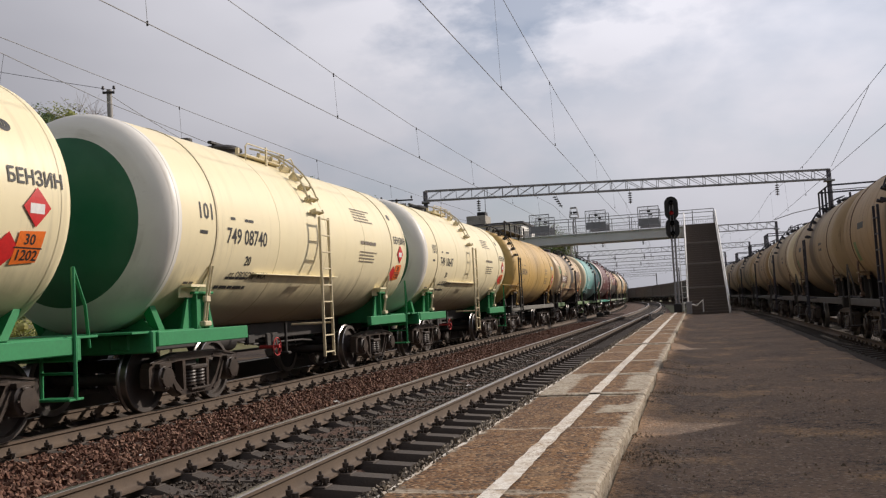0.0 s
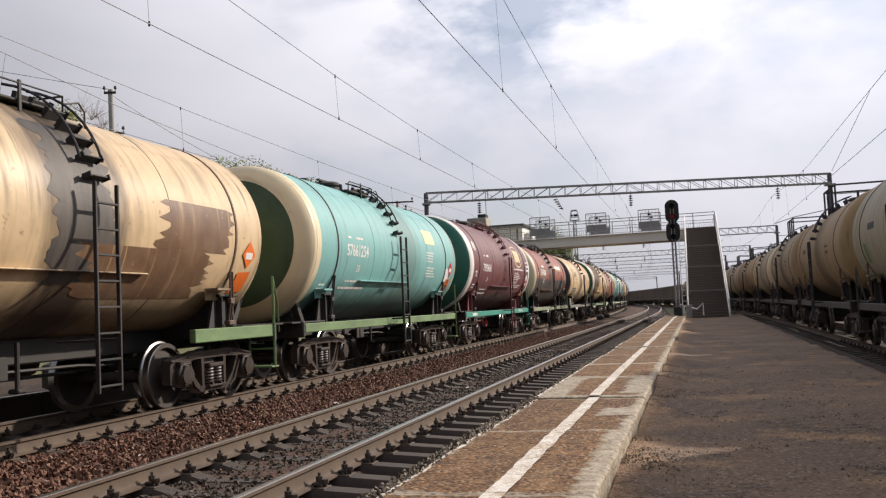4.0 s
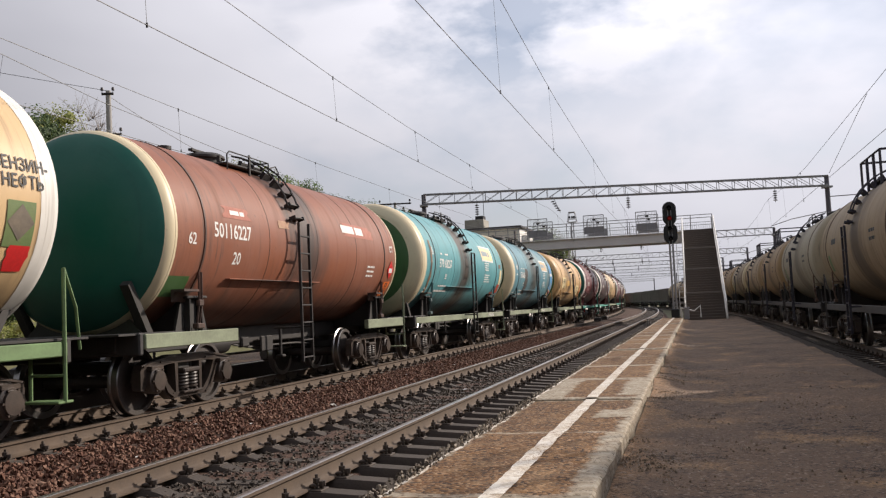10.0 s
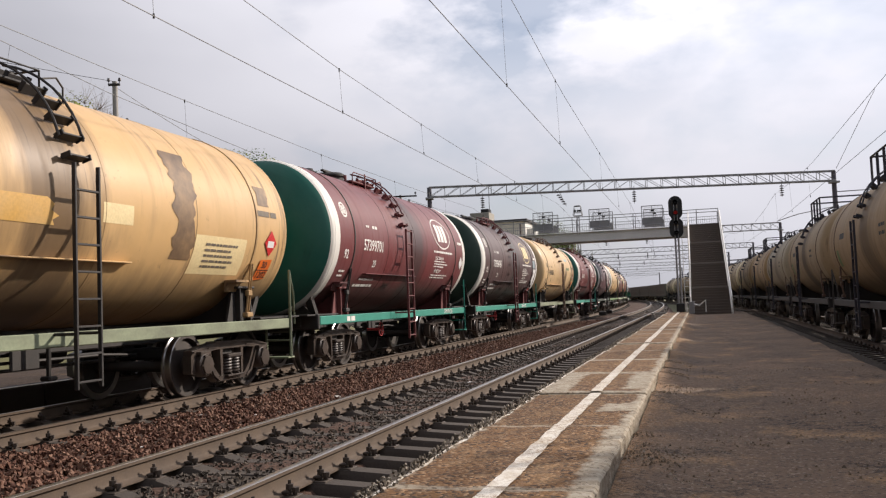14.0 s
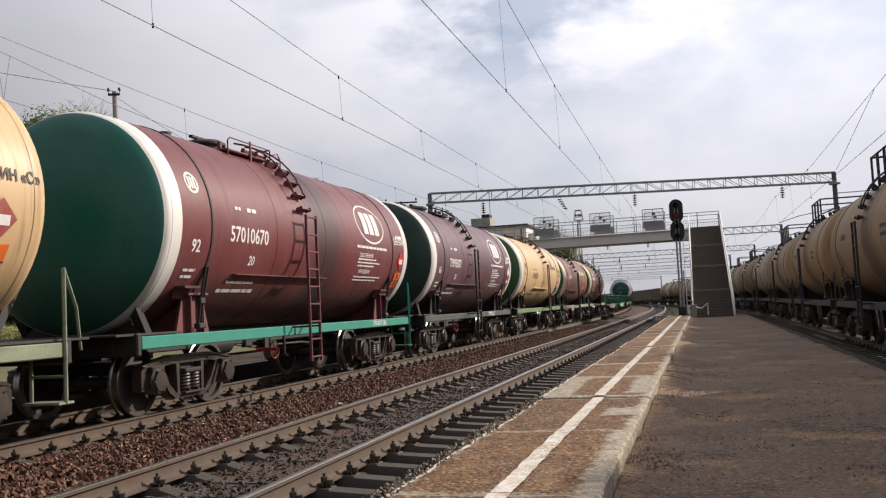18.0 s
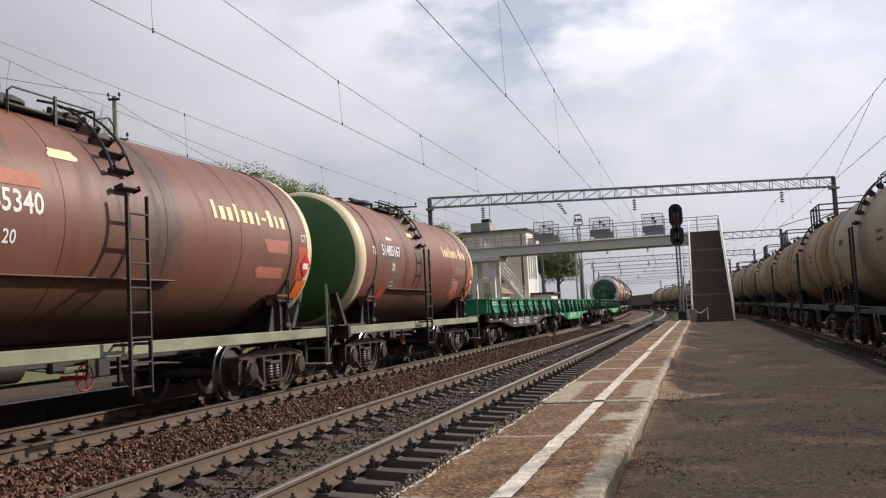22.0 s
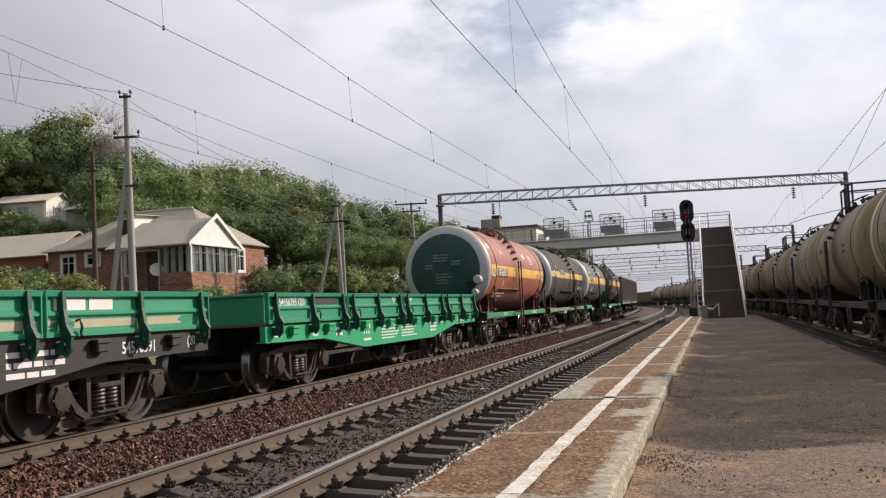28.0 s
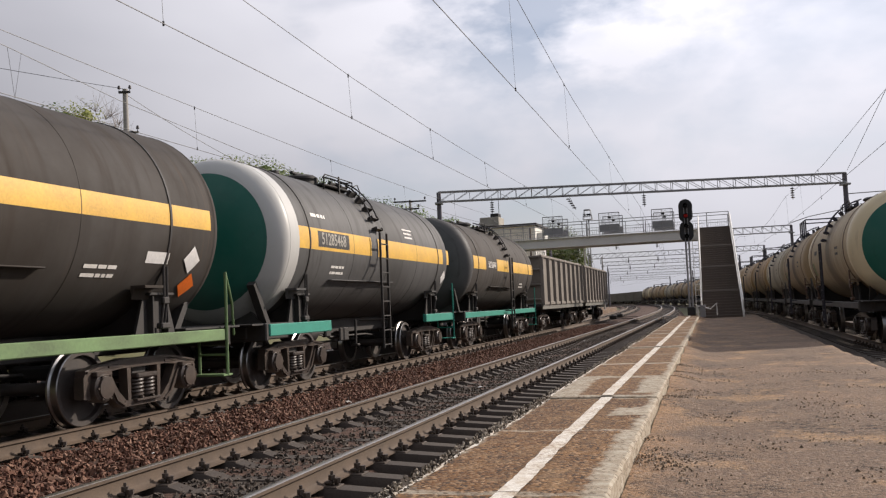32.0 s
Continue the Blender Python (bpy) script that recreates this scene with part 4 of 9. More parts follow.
            s.cyl((sg * 0.79, 0.2 * math.cos(a), 0.2 * math.sin(a)), (sg * 0.8, 0.2 * math.cos(a), 0.2 * math.sin(a)), 0.03, 8)
    return s


def wheel_rims():
    s = Shape()
    for sg in (-1, 1):
        s.lathe([(0.507, sg * 0.712), (0.507, sg * 0.733), (0.479, sg * 0.751), (0.476, sg * 0.836), (0.44, sg * 0.848)], 48, "X")
    return s


def wheel_mesh():
    """The shared wheelset: brown discs with bright running faces and rims."""
    new_one = ("wheelset", WHEEL_WEB.name) not in CACHE
    me = cached("wheelset", WHEEL_WEB, wheelset)
    if new_one:
        me.materials.append(WHEEL_TREAD)
        for p in me.polygons:
            c = p.center
            if math.hypot(c.y, c.z) > 0.452:
                p.material_index = 1
    return me


def bolster():
    s = Shape()
    s.box((0, 0, 0.62), (2.0, 0.36, 0.2), bev=0.04)
    s.cyl((0, 0, 0.7), (0, 0, 0.80), 0.2, 14)
    s.box((0.76, 0, 0.73), (0.22, 0.2, 0.12), bev=0.02)
    s.box((-0.76, 0, 0.73), (0.22, 0.2, 0.12), bev=0.02)
    for y in (-0.42, 0.42):
        s.cyl((-0.85, y, 0.38), (0.85, y, 0.38), 0.035, 8)
        for x in (-0.79, 0.79):
            s.box((x, y * 1.02, 0.45), (0.09, 0.07, 0.34), bev=0.02)
    return s


def bogie(wagon, y, line, frame_mat, detail=True):
    bg = part("bogie", None, wagon, Matrix.Translation((0, y, 0)))
    part("bolster", cached("bolster", STEEL_DARK, bolster), bg)
    for sg in (-1, 1):
        turn = Matrix.Rotation(0 if sg > 0 else math.pi, 4, "Z")
        part("side_frame", cached("side_frame", frame_mat, side_frame, angle=25), bg, Matrix.Translation((sg * 1.02, 0, 0)) @ turn)
        if detail or sg == (1 if line == "main" else -1):
            part("spring_nest", cached("spring_nest", SPRING, spring_nest), bg, Matrix.Translation((sg * 1.02, 0, 0)))
            for yy in (-0.925, 0.925):
                part("axle_box", cached("axle_box", frame_mat, axle_box), bg, Matrix.Translation((sg * 0.98, yy, 0.475)) @ turn)
    for yy in (-0.925, 0.925):
        ws = part("wheelset", wheel_mesh(), bg)
        ws.matrix_parent_inverse = Matrix.Translation((0, yy, WHEEL_R))
        WHEELS[line].append(ws)
    return bg


def coupler_shape():
    s = Shape()
    s.box((0, 0.35, 1.0), (0.16, 0.8, 0.2), bev=0.03)
    s.box((0.03, -0.1, 1.0), (0.34, 0.26, 0.3), bev=0.06)
    s.box((-0.12, -0.22, 1.0), (0.1, 0.18, 0.26), bev=0.03)
    s.box((0.15, -0.2, 1.0), (0.09, 0.14, 0.26), bev=0.03)
    return s


def rungs(x, y, z0, z1, w, step, r=0.014, foot=0.0):
    """A straight ladder in the plane x = const."""
    s = Shape()
    for sg in (-1, 1):
        s.box((x, y + sg * w / 2, (z0 + z1) / 2), (0.05, 0.035, z1 - z0), bev=0.006)
    z = z0 + 0.08
    while z < z1:
        s.box((x, y, z), (0.045, w, 0.025), bev=0.004)
        z += step
    return s


def tank_ladder(side, y, zc, rad, z_top, w=0.42, cover=True):
    """Ladder up one flank: a straight foot, then steps that follow the curve to the top."""
    s = rungs(side * (rad + 0.16), y, 0.46, zc + 0.35, w, 0.31)
    n = 7
    for k in range(n):
        a = 0.28 + (1.25 - 0.28) * k / (n - 1)
        px, pz = (rad + 0.075) * math.cos(a), zc + (rad + 0.075) * math.sin(a)
        m = Matrix.Translation((side * px, y, pz)) @ Matrix.Rotation(-side * a, 4, "Y")
        s.box((0, 0, 0), (0.13, w * 0.86, 0.026), m, bev=0.006)
        s.box((side * 0.02, -w * 0.42, 0.0), (0.13, 0.022, 0.07), m, bev=0.004)
        s.box((side * 0.02, w * 0.42, 0.0), (0.13, 0.022, 0.07), m, bev=0.004)
    for yy in (y - w / 2, y + w / 2):
        pts = []
        for k in range(9):
            a = 0.42 + (1.36 - 0.42) * k / 8
            rr = rad + 0.11 + 0.1 * math.sin(min(1, k / 6) * math.pi / 2)
            pts.append((side * rr * math.cos(a), yy, zc + rr * math.sin(a)))
        s.pipe(pts, 0.018, 6)
    # foot braces back to the frame
    for yy in (y - w / 2, y + w / 2):
        s.pipe([(side * (rad + 0.15), yy, 1.08), (side * 1.1, yy, 1.08)], 0.02, 5)
    return s


def top_walk(zc, rad, kind):
    s = Shape()
    zt = zc + rad
    if kind == "long":
        return s.box((0, -1.12, zt + 0.06), (0.52, 4.5, 0.05), bev=0.008)
    return s.box((0, 0.42, zt - 0.08), (0.44, 1.5, 0.035), bev=0.01)


def walk_bracket():
    return Shape().box((0, 0, 0), (0.06, 0.06, 0.36), bev=0.006)


def top_rail(zc, rad, kind, sg):
    """The rail on one side of the roof walkway; the far one carries the cross bar."""
    s = Shape()
    zt = zc + rad + 0.06
    if kind == "long":
        x = sg * 0.86
        for y in (-3.3, -2.2, -1.1, 0.0, 1.05):
            s.box((x, y, zt + 0.1), (0.06, 0.08, 0.55), bev=0.008)
        return s.pipe([(x, -3.3, zt + 0.36), (x, 1.05, zt + 0.36)], 0.018, 6)
    if kind == "high":
        x = sg * 0.9
        s.pipe([(x, -0.95, zt - 0.45), (x, -0.95, zt + 0.42), (x, 1.35, zt + 0.42), (x, 1.35, zt - 0.45)], 0.03, 6)
        for y in (-0.2, 0.6):
            s.box((x, y, zt + 0.0), (0.06, 0.07, 0.86), bev=0.008)
        if sg < 0:
            s.box((0, 1.35, zt + 0.42), (1.8, 0.05, 0.05), bev=0.008)
            s.box((0, -0.95, zt + 0.42), (1.8, 0.05, 0.05), bev=0.008)
        return s
    x = sg * 0.86
    s.pipe([(x, -0.35, zt - 0.32), (x, -0.35, zt - 0.06), (x, -0.27, zt), (x, 1.2, zt), (x, 1.2, zt - 0.35)], 0.014, 6)
    s.box((x, 0.45, zt - 0.15), (0.03, 0.05, 0.38), bev=0.006)
    if sg < 0:
        s.pipe([(-0.86, 1.2, zt), (0.86, 1.2, zt)], 0.014, 6)
    s.pipe([(x, 1.2, zt - 0.1), (x, 1.5, zt - 0.02), (x, 1.62, zt - 0.12), (x, 1.62, zt - 0.4)], 0.013, 6)
    return s


def hatch(zc, rad):
    s = Shape()
    s.lathe([(0.33, zc + rad - 0.08), (0.33, zc + rad + 0.08), (0.38, zc + rad + 0.08), (0.38, zc + rad + 0.12), (0.3, zc + rad + 0.17), (0.0, zc + rad + 0.18)], 20, "Z", (0, 0.35, 0))
    s.box((0, 0.35, zc + rad + 0.2), (0.08, 0.9, 0.05), bev=0.01)
    return s


def relief_valve():
    return Shape().cyl((0, 0, -0.05), (0, 0, 0.07), 0.09, 12, 0.1).cyl((0, 0, 0.06), (0, 0, 0.12), 0.12, 12)


def under_gear():
    s = Shape()
    s.cyl((0.15, -2.35, 0.86), (0.15, -1.25, 0.86), 0.19, 16)
    s.cyl((-0.3, 0.9, 0.80), (-0.3, 1.5, 0.80), 0.17, 14)
    s.pipe([(0.15, -1.25, 0.86), (0.2, -0.4, 0.74), (0.15, 1.9, 0.72), (0.0, 2.9, 0.66)], 0.022, 6)
    s.pipe([(-0.15, -2.9, 0.62), (-0.1, 2.9, 0.62)], 0.025, 6)
    s.box((0.32, 0.15, 0.78), (0.05, 0.5, 0.3), bev=0.02)
    s.box((0.2, -0.55, 0.84), (0.12, 0.3, 0.2), bev=0.03)
    s.cyl((0.55, 0.3, 0.55), (0.55, 0.3, 1.1), 0.03, 8)
    s.box((0.55, 0.3, 0.52), (0.16, 0.16, 0.06), bev=0.02)
    return s


def hand_wheel():
    s = Shape()
    pts = [(0, 0.16 * math.cos(2 * math.pi * i / 20), 0.16 * math.sin(2 * math.pi * i / 20)) for i in range(21)]
    s.pipe(pts, 0.011, 6)
    for i in range(4):
        a = i * math.pi / 2 + 0.4
        s.cyl((0, 0, 0), (0, 0.16 * math.cos(a), 0.16 * math.sin(a)), 0.009, 5)
    s.cyl((-0.35, 0, 0), (0.05, 0, 0), 0.03, 8)
    return s


def end_step(sg):
    """Shunter's step with its upright rail at a corner of the frame."""
    s = Shape()
    for x in (0.95, 1.42):
        s.pipe([(x, 0, 0.42), (x, 0, 1.95 if x > 1.2 else 1.1)], 0.024, 6)
    s.pipe([(1.42, 0, 1.95), (1.36, 0.28, 1.5), (1.3, 0.42, 1.0)], 0.02, 6)
    s.box((1.18, 0, 0.42), (0.5, 0.26, 0.03), bev=0.006)
    s.box((1.18, 0, 0.72), (0.5, 0.05, 0.03), bev=0.006)
    return s


def tank_end(rad, r0, r1, depth, y0, sg, extra=0.0):
    """A turned ring of a dished end, from radius r0 to r1, and on along the shell by extra metres."""
    prof = []
    k = 14
    for i in range(k + 1):
        r = r0 + (r1 - r0) * math.sin(math.pi / 2 * i / k)
        u = min(1.0, r / rad)
        prof.append((r, sg * (y0 + depth * (1 - u * u) ** 0.5)))
    if extra:
        prof.append((rad + 0.004, sg * (y0 - 0.002)))
        prof.append((rad + 0.004, sg * (y0 - extra)))
    return Shape().lathe(prof, 64, "Y")


def cap_disc(rad, r1, depth, y0, sg):
    return tank_end(rad, 0.0, r1, depth, y0, sg)


TANK_FOOT, TANK_R = 1.12, 1.487


def tank_wagon(spec, line="main", detail=True, label="", group="", z_shift=0.0):
    """A four-axle tank wagon. spec: colours and markings."""
    g = spec.get
    rad = g("rad", TANK_R)
    zc = TANK_FOOT + rad
    yc, depth = g("shell_half", 5.04 if rad > 1.52 else 4.80), 0.54
    half = g("half", 6.05)
    body, frame_m, dark = spec["body"], spec["frame"], g("gear", STEEL_DARK)
    vis = 1 if line == "main" else -1
    w = thing("tank_wagon", Matrix(), label, "tank wagon", group)
    up = Matrix.Translation((0, 0, zc))
    bands = g("bands", ())

    def shell():
        s = Shape()
        ys = sorted({-yc, yc, *[yc * (-1 + 2 * i / 8) for i in range(9)]})
        return s.lathe([(rad, y) for y in ys], 64, "Y")

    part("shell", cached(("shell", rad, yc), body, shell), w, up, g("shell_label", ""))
    rd = g("disc", 1.18)
    ring = {-1: g("ring", 0.2), 1: g("ring_far", g("ring", 0.2))}
    for sg in (-1, 1):
        part("end_cap", cached(("end_cap", rad, rd, yc, sg), spec["cap"], lambda: cap_disc(rad, rd, depth, yc, sg)), w, up, g("cap_label", ""))
        part("end_ring", cached(("end_ring", rad, rd, yc, sg, ring[sg]), g("rim_far", spec["rim"]) if sg > 0 else spec["rim"], lambda: tank_end(rad, rd, rad, depth, yc, sg, ring[sg])), w, up)
    # dark default strap: the shadow gap beside a body-coloured strap, put into its colour
    for y in (-4.0, 4.0):
        part("strap", cached(("strap", rad), g("strap_mat", STEEL_DARK), lambda: Shape().lathe([(rad + 0.002, -0.026), (rad + 0.014, -0.022), (rad + 0.014, 0.022), (rad + 0.002, 0.026)], 64, "Y")), w, up @ Matrix.Translation((0, y, 0)))

        def saddle():
            s = Shape()
            arc = [(rad * math.sin(a), zc - rad * math.cos(a)) for a in [radians(-50 + 100 * i / 12) for i in range(13)]]
            s.prism(arc + [(1.16, 1.12), (1.12, 0.98), (-1.12, 0.98), (-1.16, 1.12)], -0.16, 0.16, "Y")
            for sg in (-1, 1):
                top = zc - rad * 0.66
                lo, hi = sorted((sg * 1.17, sg * 1.21))
                s.prism([(-0.46, 1.06), (0.46, 1.06), (0.26, top), (-0.26, top)], lo, hi, "X")
                for yy in (-0.17, 0.17):
                    s.box((sg * 1.25, yy, (1.06 + top) / 2), (0.1, 0.03, top - 1.06), bev=0.006)
                s.box((sg * 1.22, 0, top), (0.2, 0.56, 0.04), bev=0.01)
            return s

        def tie(sg):
            s = Shape()
            a = radians(-24)
            p = Vector((sg * (rad + 0.02) * math.cos(a), 0, zc + (rad + 0.02) * math.sin(a)))
            s.box((sg * 1.33, 0, 1.2), (0.1, 0.2, 0.08), bev=0.015)
            s.box((sg * 1.36, 0, zc - rad * 0.72), (0.07, 0.14, 0.1), bev=0.015)
            for yy in (-0.035, 0.035):
                s.pipe([p + Vector((0, yy, 0)), (sg * 1.37, yy, zc - rad * 0.72), (sg * 1.31, yy, 1.16)], 0.018, 6)
            return s

        def foot_step(sg):
            x, z = 1.34, zc - rad * 0.60
            return Shape().prism([(sg * (x - 0.11), z - 0.16), (sg * (x - 0.11), z + 0.02), (sg * (x + 0.11), z + 0.02), (sg * (x + 0.11), z - 0.015), (sg * (x - 0.06), z - 0.02)], -0.56, -0.16, "Y")

        part("saddle", cached(("saddle", rad), g("saddle_mat", dark), saddle), w, Matrix.Translation((0, y, 0)))
        for sg in (-1, 1) if detail else (vis,):
            part("strap_tie", cached(("strap_tie", rad, sg), g("strap_mat", dark), lambda: tie(sg)), w, Matrix.Translation((0, y, 0)))
            part("foot_step", cached(("foot_step", rad, sg), body, lambda: foot_step(sg), smooth=False), w, Matrix.Translation((0, y, 0)))
    for y in (-1.9, 0.15, 2.2) if detail else ():
        part("weld_seam", cached(("weld_seam", rad), body, lambda: Shape().lathe([(rad - 0.002, -0.012), (rad + 0.004, -0.006), (rad + 0.004, 0.006), (rad - 0.002, 0.012)], 64, "Y")), w, up @ Matrix.Translation((0, y, 0)))

    # frame
    def sill():
        return Shape().box((0, 0, 0.98), (0.42, 2 * half - 1.2, 0.34), bev=0.02)

    part("centre_sill", cached(("centre_sill", half), STEEL_DARK, sill), w)

    def side_sill():
        return Shape().box((0, 0, 1.02), (0.1, 2 * half - 1.3, 0.17), bev=0.012)

    def short_sill():
        s = Shape()
        s.box((0, 0, 1.03), (0.1, 2.5, 0.2), bev=0.012)
        return s

    for sg in (-1, 1):
        if g("full_sill", True):
            part("side_sill", cached(("side_sill", half), frame_m, side_sill), w, Matrix.Translation((sg * 1.36, 0, 0)))
        else:
            for e in (-1, 1):
                part("side_sill", cached("short_sill", frame_m, short_sill), w, Matrix.Translation((sg * 1.36, e * (half - 1.95), 0)))

        def deck():
            s = Shape()
            s.box((0, 0.95, 1.13), (2.7, 1.5, 0.03), bev=0.005)
            s.box((0, 0.62, 1.0), (2.8, 0.1, 0.3), bev=0.02)
            s.box((0.9, 0.58, 1.0), (0.3, 0.06, 0.22), bev=0.02)
            s.box((-0.9, 0.58, 1.0), (0.3, 0.06, 0.22), bev=0.02)
            return s

        flip = Matrix.Translation((0, sg * half, 0)) @ Matrix.Rotation(0 if sg < 0 else math.pi, 4, "Z")
        part("end_deck", cached("end_deck", g("deck_mat", dark), deck), w, flip)

        def brace():
            s = Shape()
            for x in (-0.95, 0.95):
                s.add([(x + sx * 0.07, yy, zz) for sx in (-1, 1) for yy, zz in ((1.32, 1.14), (1.46, 1.14), (0.98, 1.86), (0.90, 1.80))],
                      [(0, 1, 2, 3), (7, 6, 5, 4), (0, 4, 5, 1), (1, 5, 6, 2), (2, 6, 7, 3), (3, 7, 4, 0)])
            s.prism([(-0.95, 1.14), (0.95, 1.14), (0.5, 1.6), (-0.5, 1.6)], 1.28, 1.34, "Y")
            return s

        part("end_brace", cached("end_brace", g("brace_mat", g("deck_mat", dark)), brace), w, flip)
        part("coupler", cached("coupler", CAST, coupler_shape), w, flip)
    # corner steps with rails, on the two corners by the brake end
    for sg in (-1, 1):
        m = Matrix.Translation((0, sg * (half - 0.72), 0)) @ (Matrix() if vis > 0 else Matrix.Rotation(math.pi, 4, "Z"))
        if sg > 0 or g("both_steps"):
            part("corner_step", cached("corner_step", g("step_mat", frame_m), lambda: end_step(1)), w, m)
    lad_y = g("ladder", 0.1)
    walk_y = lad_y - 0.95 if g("walk", "short") == "short" else 0.0
    lm = g("ladder_mat", dark)
    for sg in (-1, 1) if detail else (vis,):
        part("ladder", cached(("ladder", sg, lad_y, rad, zc), lm, lambda: tank_ladder(sg, lad_y, zc, rad, 0)), w)
    wk = g("walk", "short")
    for x in (-0.62, 0.62):
        part("walkway", cached(("walkway", wk, rad, zc), g("walk_mat", lm), lambda: top_walk(zc, rad, wk)), w, Matrix.Translation((x, walk_y, 0 if wk == "long" else -0.06)))
        for yy in (-0.2, 1.0) if wk == "short" else (-3.0, -1.0, 0.9):
            part("walkway_bracket", cached("walkway_bracket", g("walk_mat", lm), walk_bracket), w, Matrix.Translation((x, walk_y + yy, zc + rad - 0.16)))
    for sg in (-1, 1):
        part("walkway_rail", cached(("walkway_rail", wk, rad, zc, sg), g("walk_mat", lm), lambda: top_rail(zc, rad, wk, sg)), w, Matrix.Translation((0, walk_y, 0)))
    part("hatch", cached(("hatch", rad, zc), g("hatch_mat", dark), lambda: hatch(zc, rad)), w, Matrix.Translation((0, walk_y, 0)))
    part("relief_valve", cached("relief_valve", g("hatch_mat", dark), relief_valve), w, Matrix.Translation((0, walk_y - 0.9, zc + rad)))
    if g("shelf", True):
        part("flank_strip", cached(("flank_strip", rad), body, lambda: Shape().box((0, 0, 0), (0.09, 3.5, 0.02), bev=0.006)), w, Matrix.Translation((vis * (rad * 0.90 + 0.02), lad_y - 0.55, zc - rad * 0.47)))
    if g("panel"):
        part("end_panel", Shape().box((vis * 1.36, -5.15, 1.2), (0.03, 0.66, 0.56), bev=0.01).mesh("end_panel", STEEL_GREY_PLATE), w, None, "plain grey sheet panel")
    part("brake_gear", cached("brake_gear", STEEL_DARK, under_gear), w, Matrix.Rotation(0 if vis > 0 else math.pi, 4, "Z"))
    if g("wheel"):
        part("hand_wheel", cached("hand_wheel", spec["wheel"], hand_wheel), w, Matrix.Translation((1.0, -1.0, 0.70)), "round brake hand wheel")
    for y in (-3.9, 3.9):
        bogie(w, y, line, g("bogie_mat", CAST), detail)
    # markings on the flank that the platform sees
    R2 = rad + 0.0015

    def mark(name, flat, y, z, mat, lift=0.0, lab=""):
        me = wrap(flat, R2 + lift, zc, y, z, vis).mesh(name, mat, smooth=False, fix=False)
        part(name, me, w, None, lab)

    for b in bands:      # painted bands: (y0, y1, z0, z1, material)
        mark("painted_band", rect(b[1] - b[0], b[3] - b[2], 6), vis * 0 + (b[0] + b[1]) / 2, (b[2] + b[3]) / 2, b[4])
    for n_mark, k in enumerate(g("marks", ())):
        kind, y, z = k[0], k[1], k[2]
        coat = 0.0005 * n_mark
        if kind == "text":
            mark("lettering", letters(k[3], k[4], 0.92), y, z, k[5], 0.002 + coat)
        elif kind == "bars":
            mark("small_print", bars(k[3], k[4], k[5] * 0.72, k[5] * 0.98, int(abs(y * 100)) + k[3]), y, z, k[6], 0.002 + coat)
        elif kind == "plate":
            mark("plate", rect(k[3], k[4], 3), y, z, k[5], 0.001 + coat)
        elif kind == "glyphs":      # a row of upright strokes in place of a name
            step = k[4] / k[3]
            mark("name_strokes", joined(*[moved(rect(step * (0.62 if q % 3 else 0.4), k[5] * (1.0 if q in (0, 3, 8) else 0.72), 2), (q - k[3] / 2 + 0.5) * step, 0 if q in (0, 3, 8) else -0.14 * k[5]) for q in range(k[3]) if q != 7], moved(rect(step * 0.7, k[5] * 0.16), (7.5 - k[3] / 2) * step, -0.1 * k[5])), y, z, k[6], 0.002 + coat)
        elif kind == "oval":
            mark("oval_emblem", joined(oval(k[3], k[4], 0.04), *[moved(rect(k[3] * 0.15, k[4] * 0.55, 3), k[3] * d, 0) for d in (-0.2, 0.0, 0.2)]), y, z, k[5], 0.002)
        elif kind == "hazard":
            dm = [(0, -0.22), (0.21, 0), (0, 0.22), (-0.21, 0)]
            mark("hazard_diamond", (dm, [(0, 1, 2, 3)]), y, z + 0.52, k[3], 0.014, "red hazard diamond")
            mark("diamond_inset", ([(-0.11, -0.05), (0.11, -0.05), (0.11, 0.06), (-0.11, 0.06)], [(0, 1, 2, 3)]), y, z + 0.50, HAZ_WHITE, 0.016)
            mark("hazard_plate", ([(-0.2, -0.2), (0.18, -0.16), (0.22, 0.2), (-0.17, 0.18)], [(0, 1, 2, 3)]), y - 0.05, z + 0.08, HAZ_ORANGE, 0.013, "orange hazard plate")
            if len(k) > 4:
                mark("hazard_number", joined(moved(letters(k[4][0], 0.17), 0, 0.09), moved(letters(k[4][1], 0.17), 0, -0.09), moved(rect(0.42, 0.016), 0, 0)), y - 0.05, z + 0.08, INK, 0.016)
        elif kind == "scuff":
            mark("worn_patch", ragged(k[3], k[4], int(abs(y * 37) + k[3] * 11)), y, z, k[5], 0.001 + coat)
        elif kind == "tag":
            dm = [(0, -0.2), (0.2, 0), (0, 0.2), (-0.2, 0)]
            mark("hazard_diamond", (dm, [(0, 1, 2, 3)]), y, z, k[3], 0.012)
    if g("valve"):
        for x, y, z, r in ((1.12, 0.34, 2.22, 0.14), (1.02, 0.38, 1.82, 0.10)):
            v = Shape().lathe([(0.0, -0.2), (r * 0.86, -0.2), (r, -0.16), (r, 0.1), (0.0, 0.1)], 18, "Y", (x, -(yc + y), z))
            part("filling_valve", v.mesh("filling_valve", GREY_RIM), w, None, "white capped filling valve")
        for x in (0.72, 0.86, 1.0):
            v = Shape().pipe([(x, -(yc + 0.44), 1.14), (x, -(yc + 0.46), 2.0 + 0.2 * x)], 0.022, 6)
            part("valve_pipe", v.mesh("valve_pipe", STEEL_DARK), w)
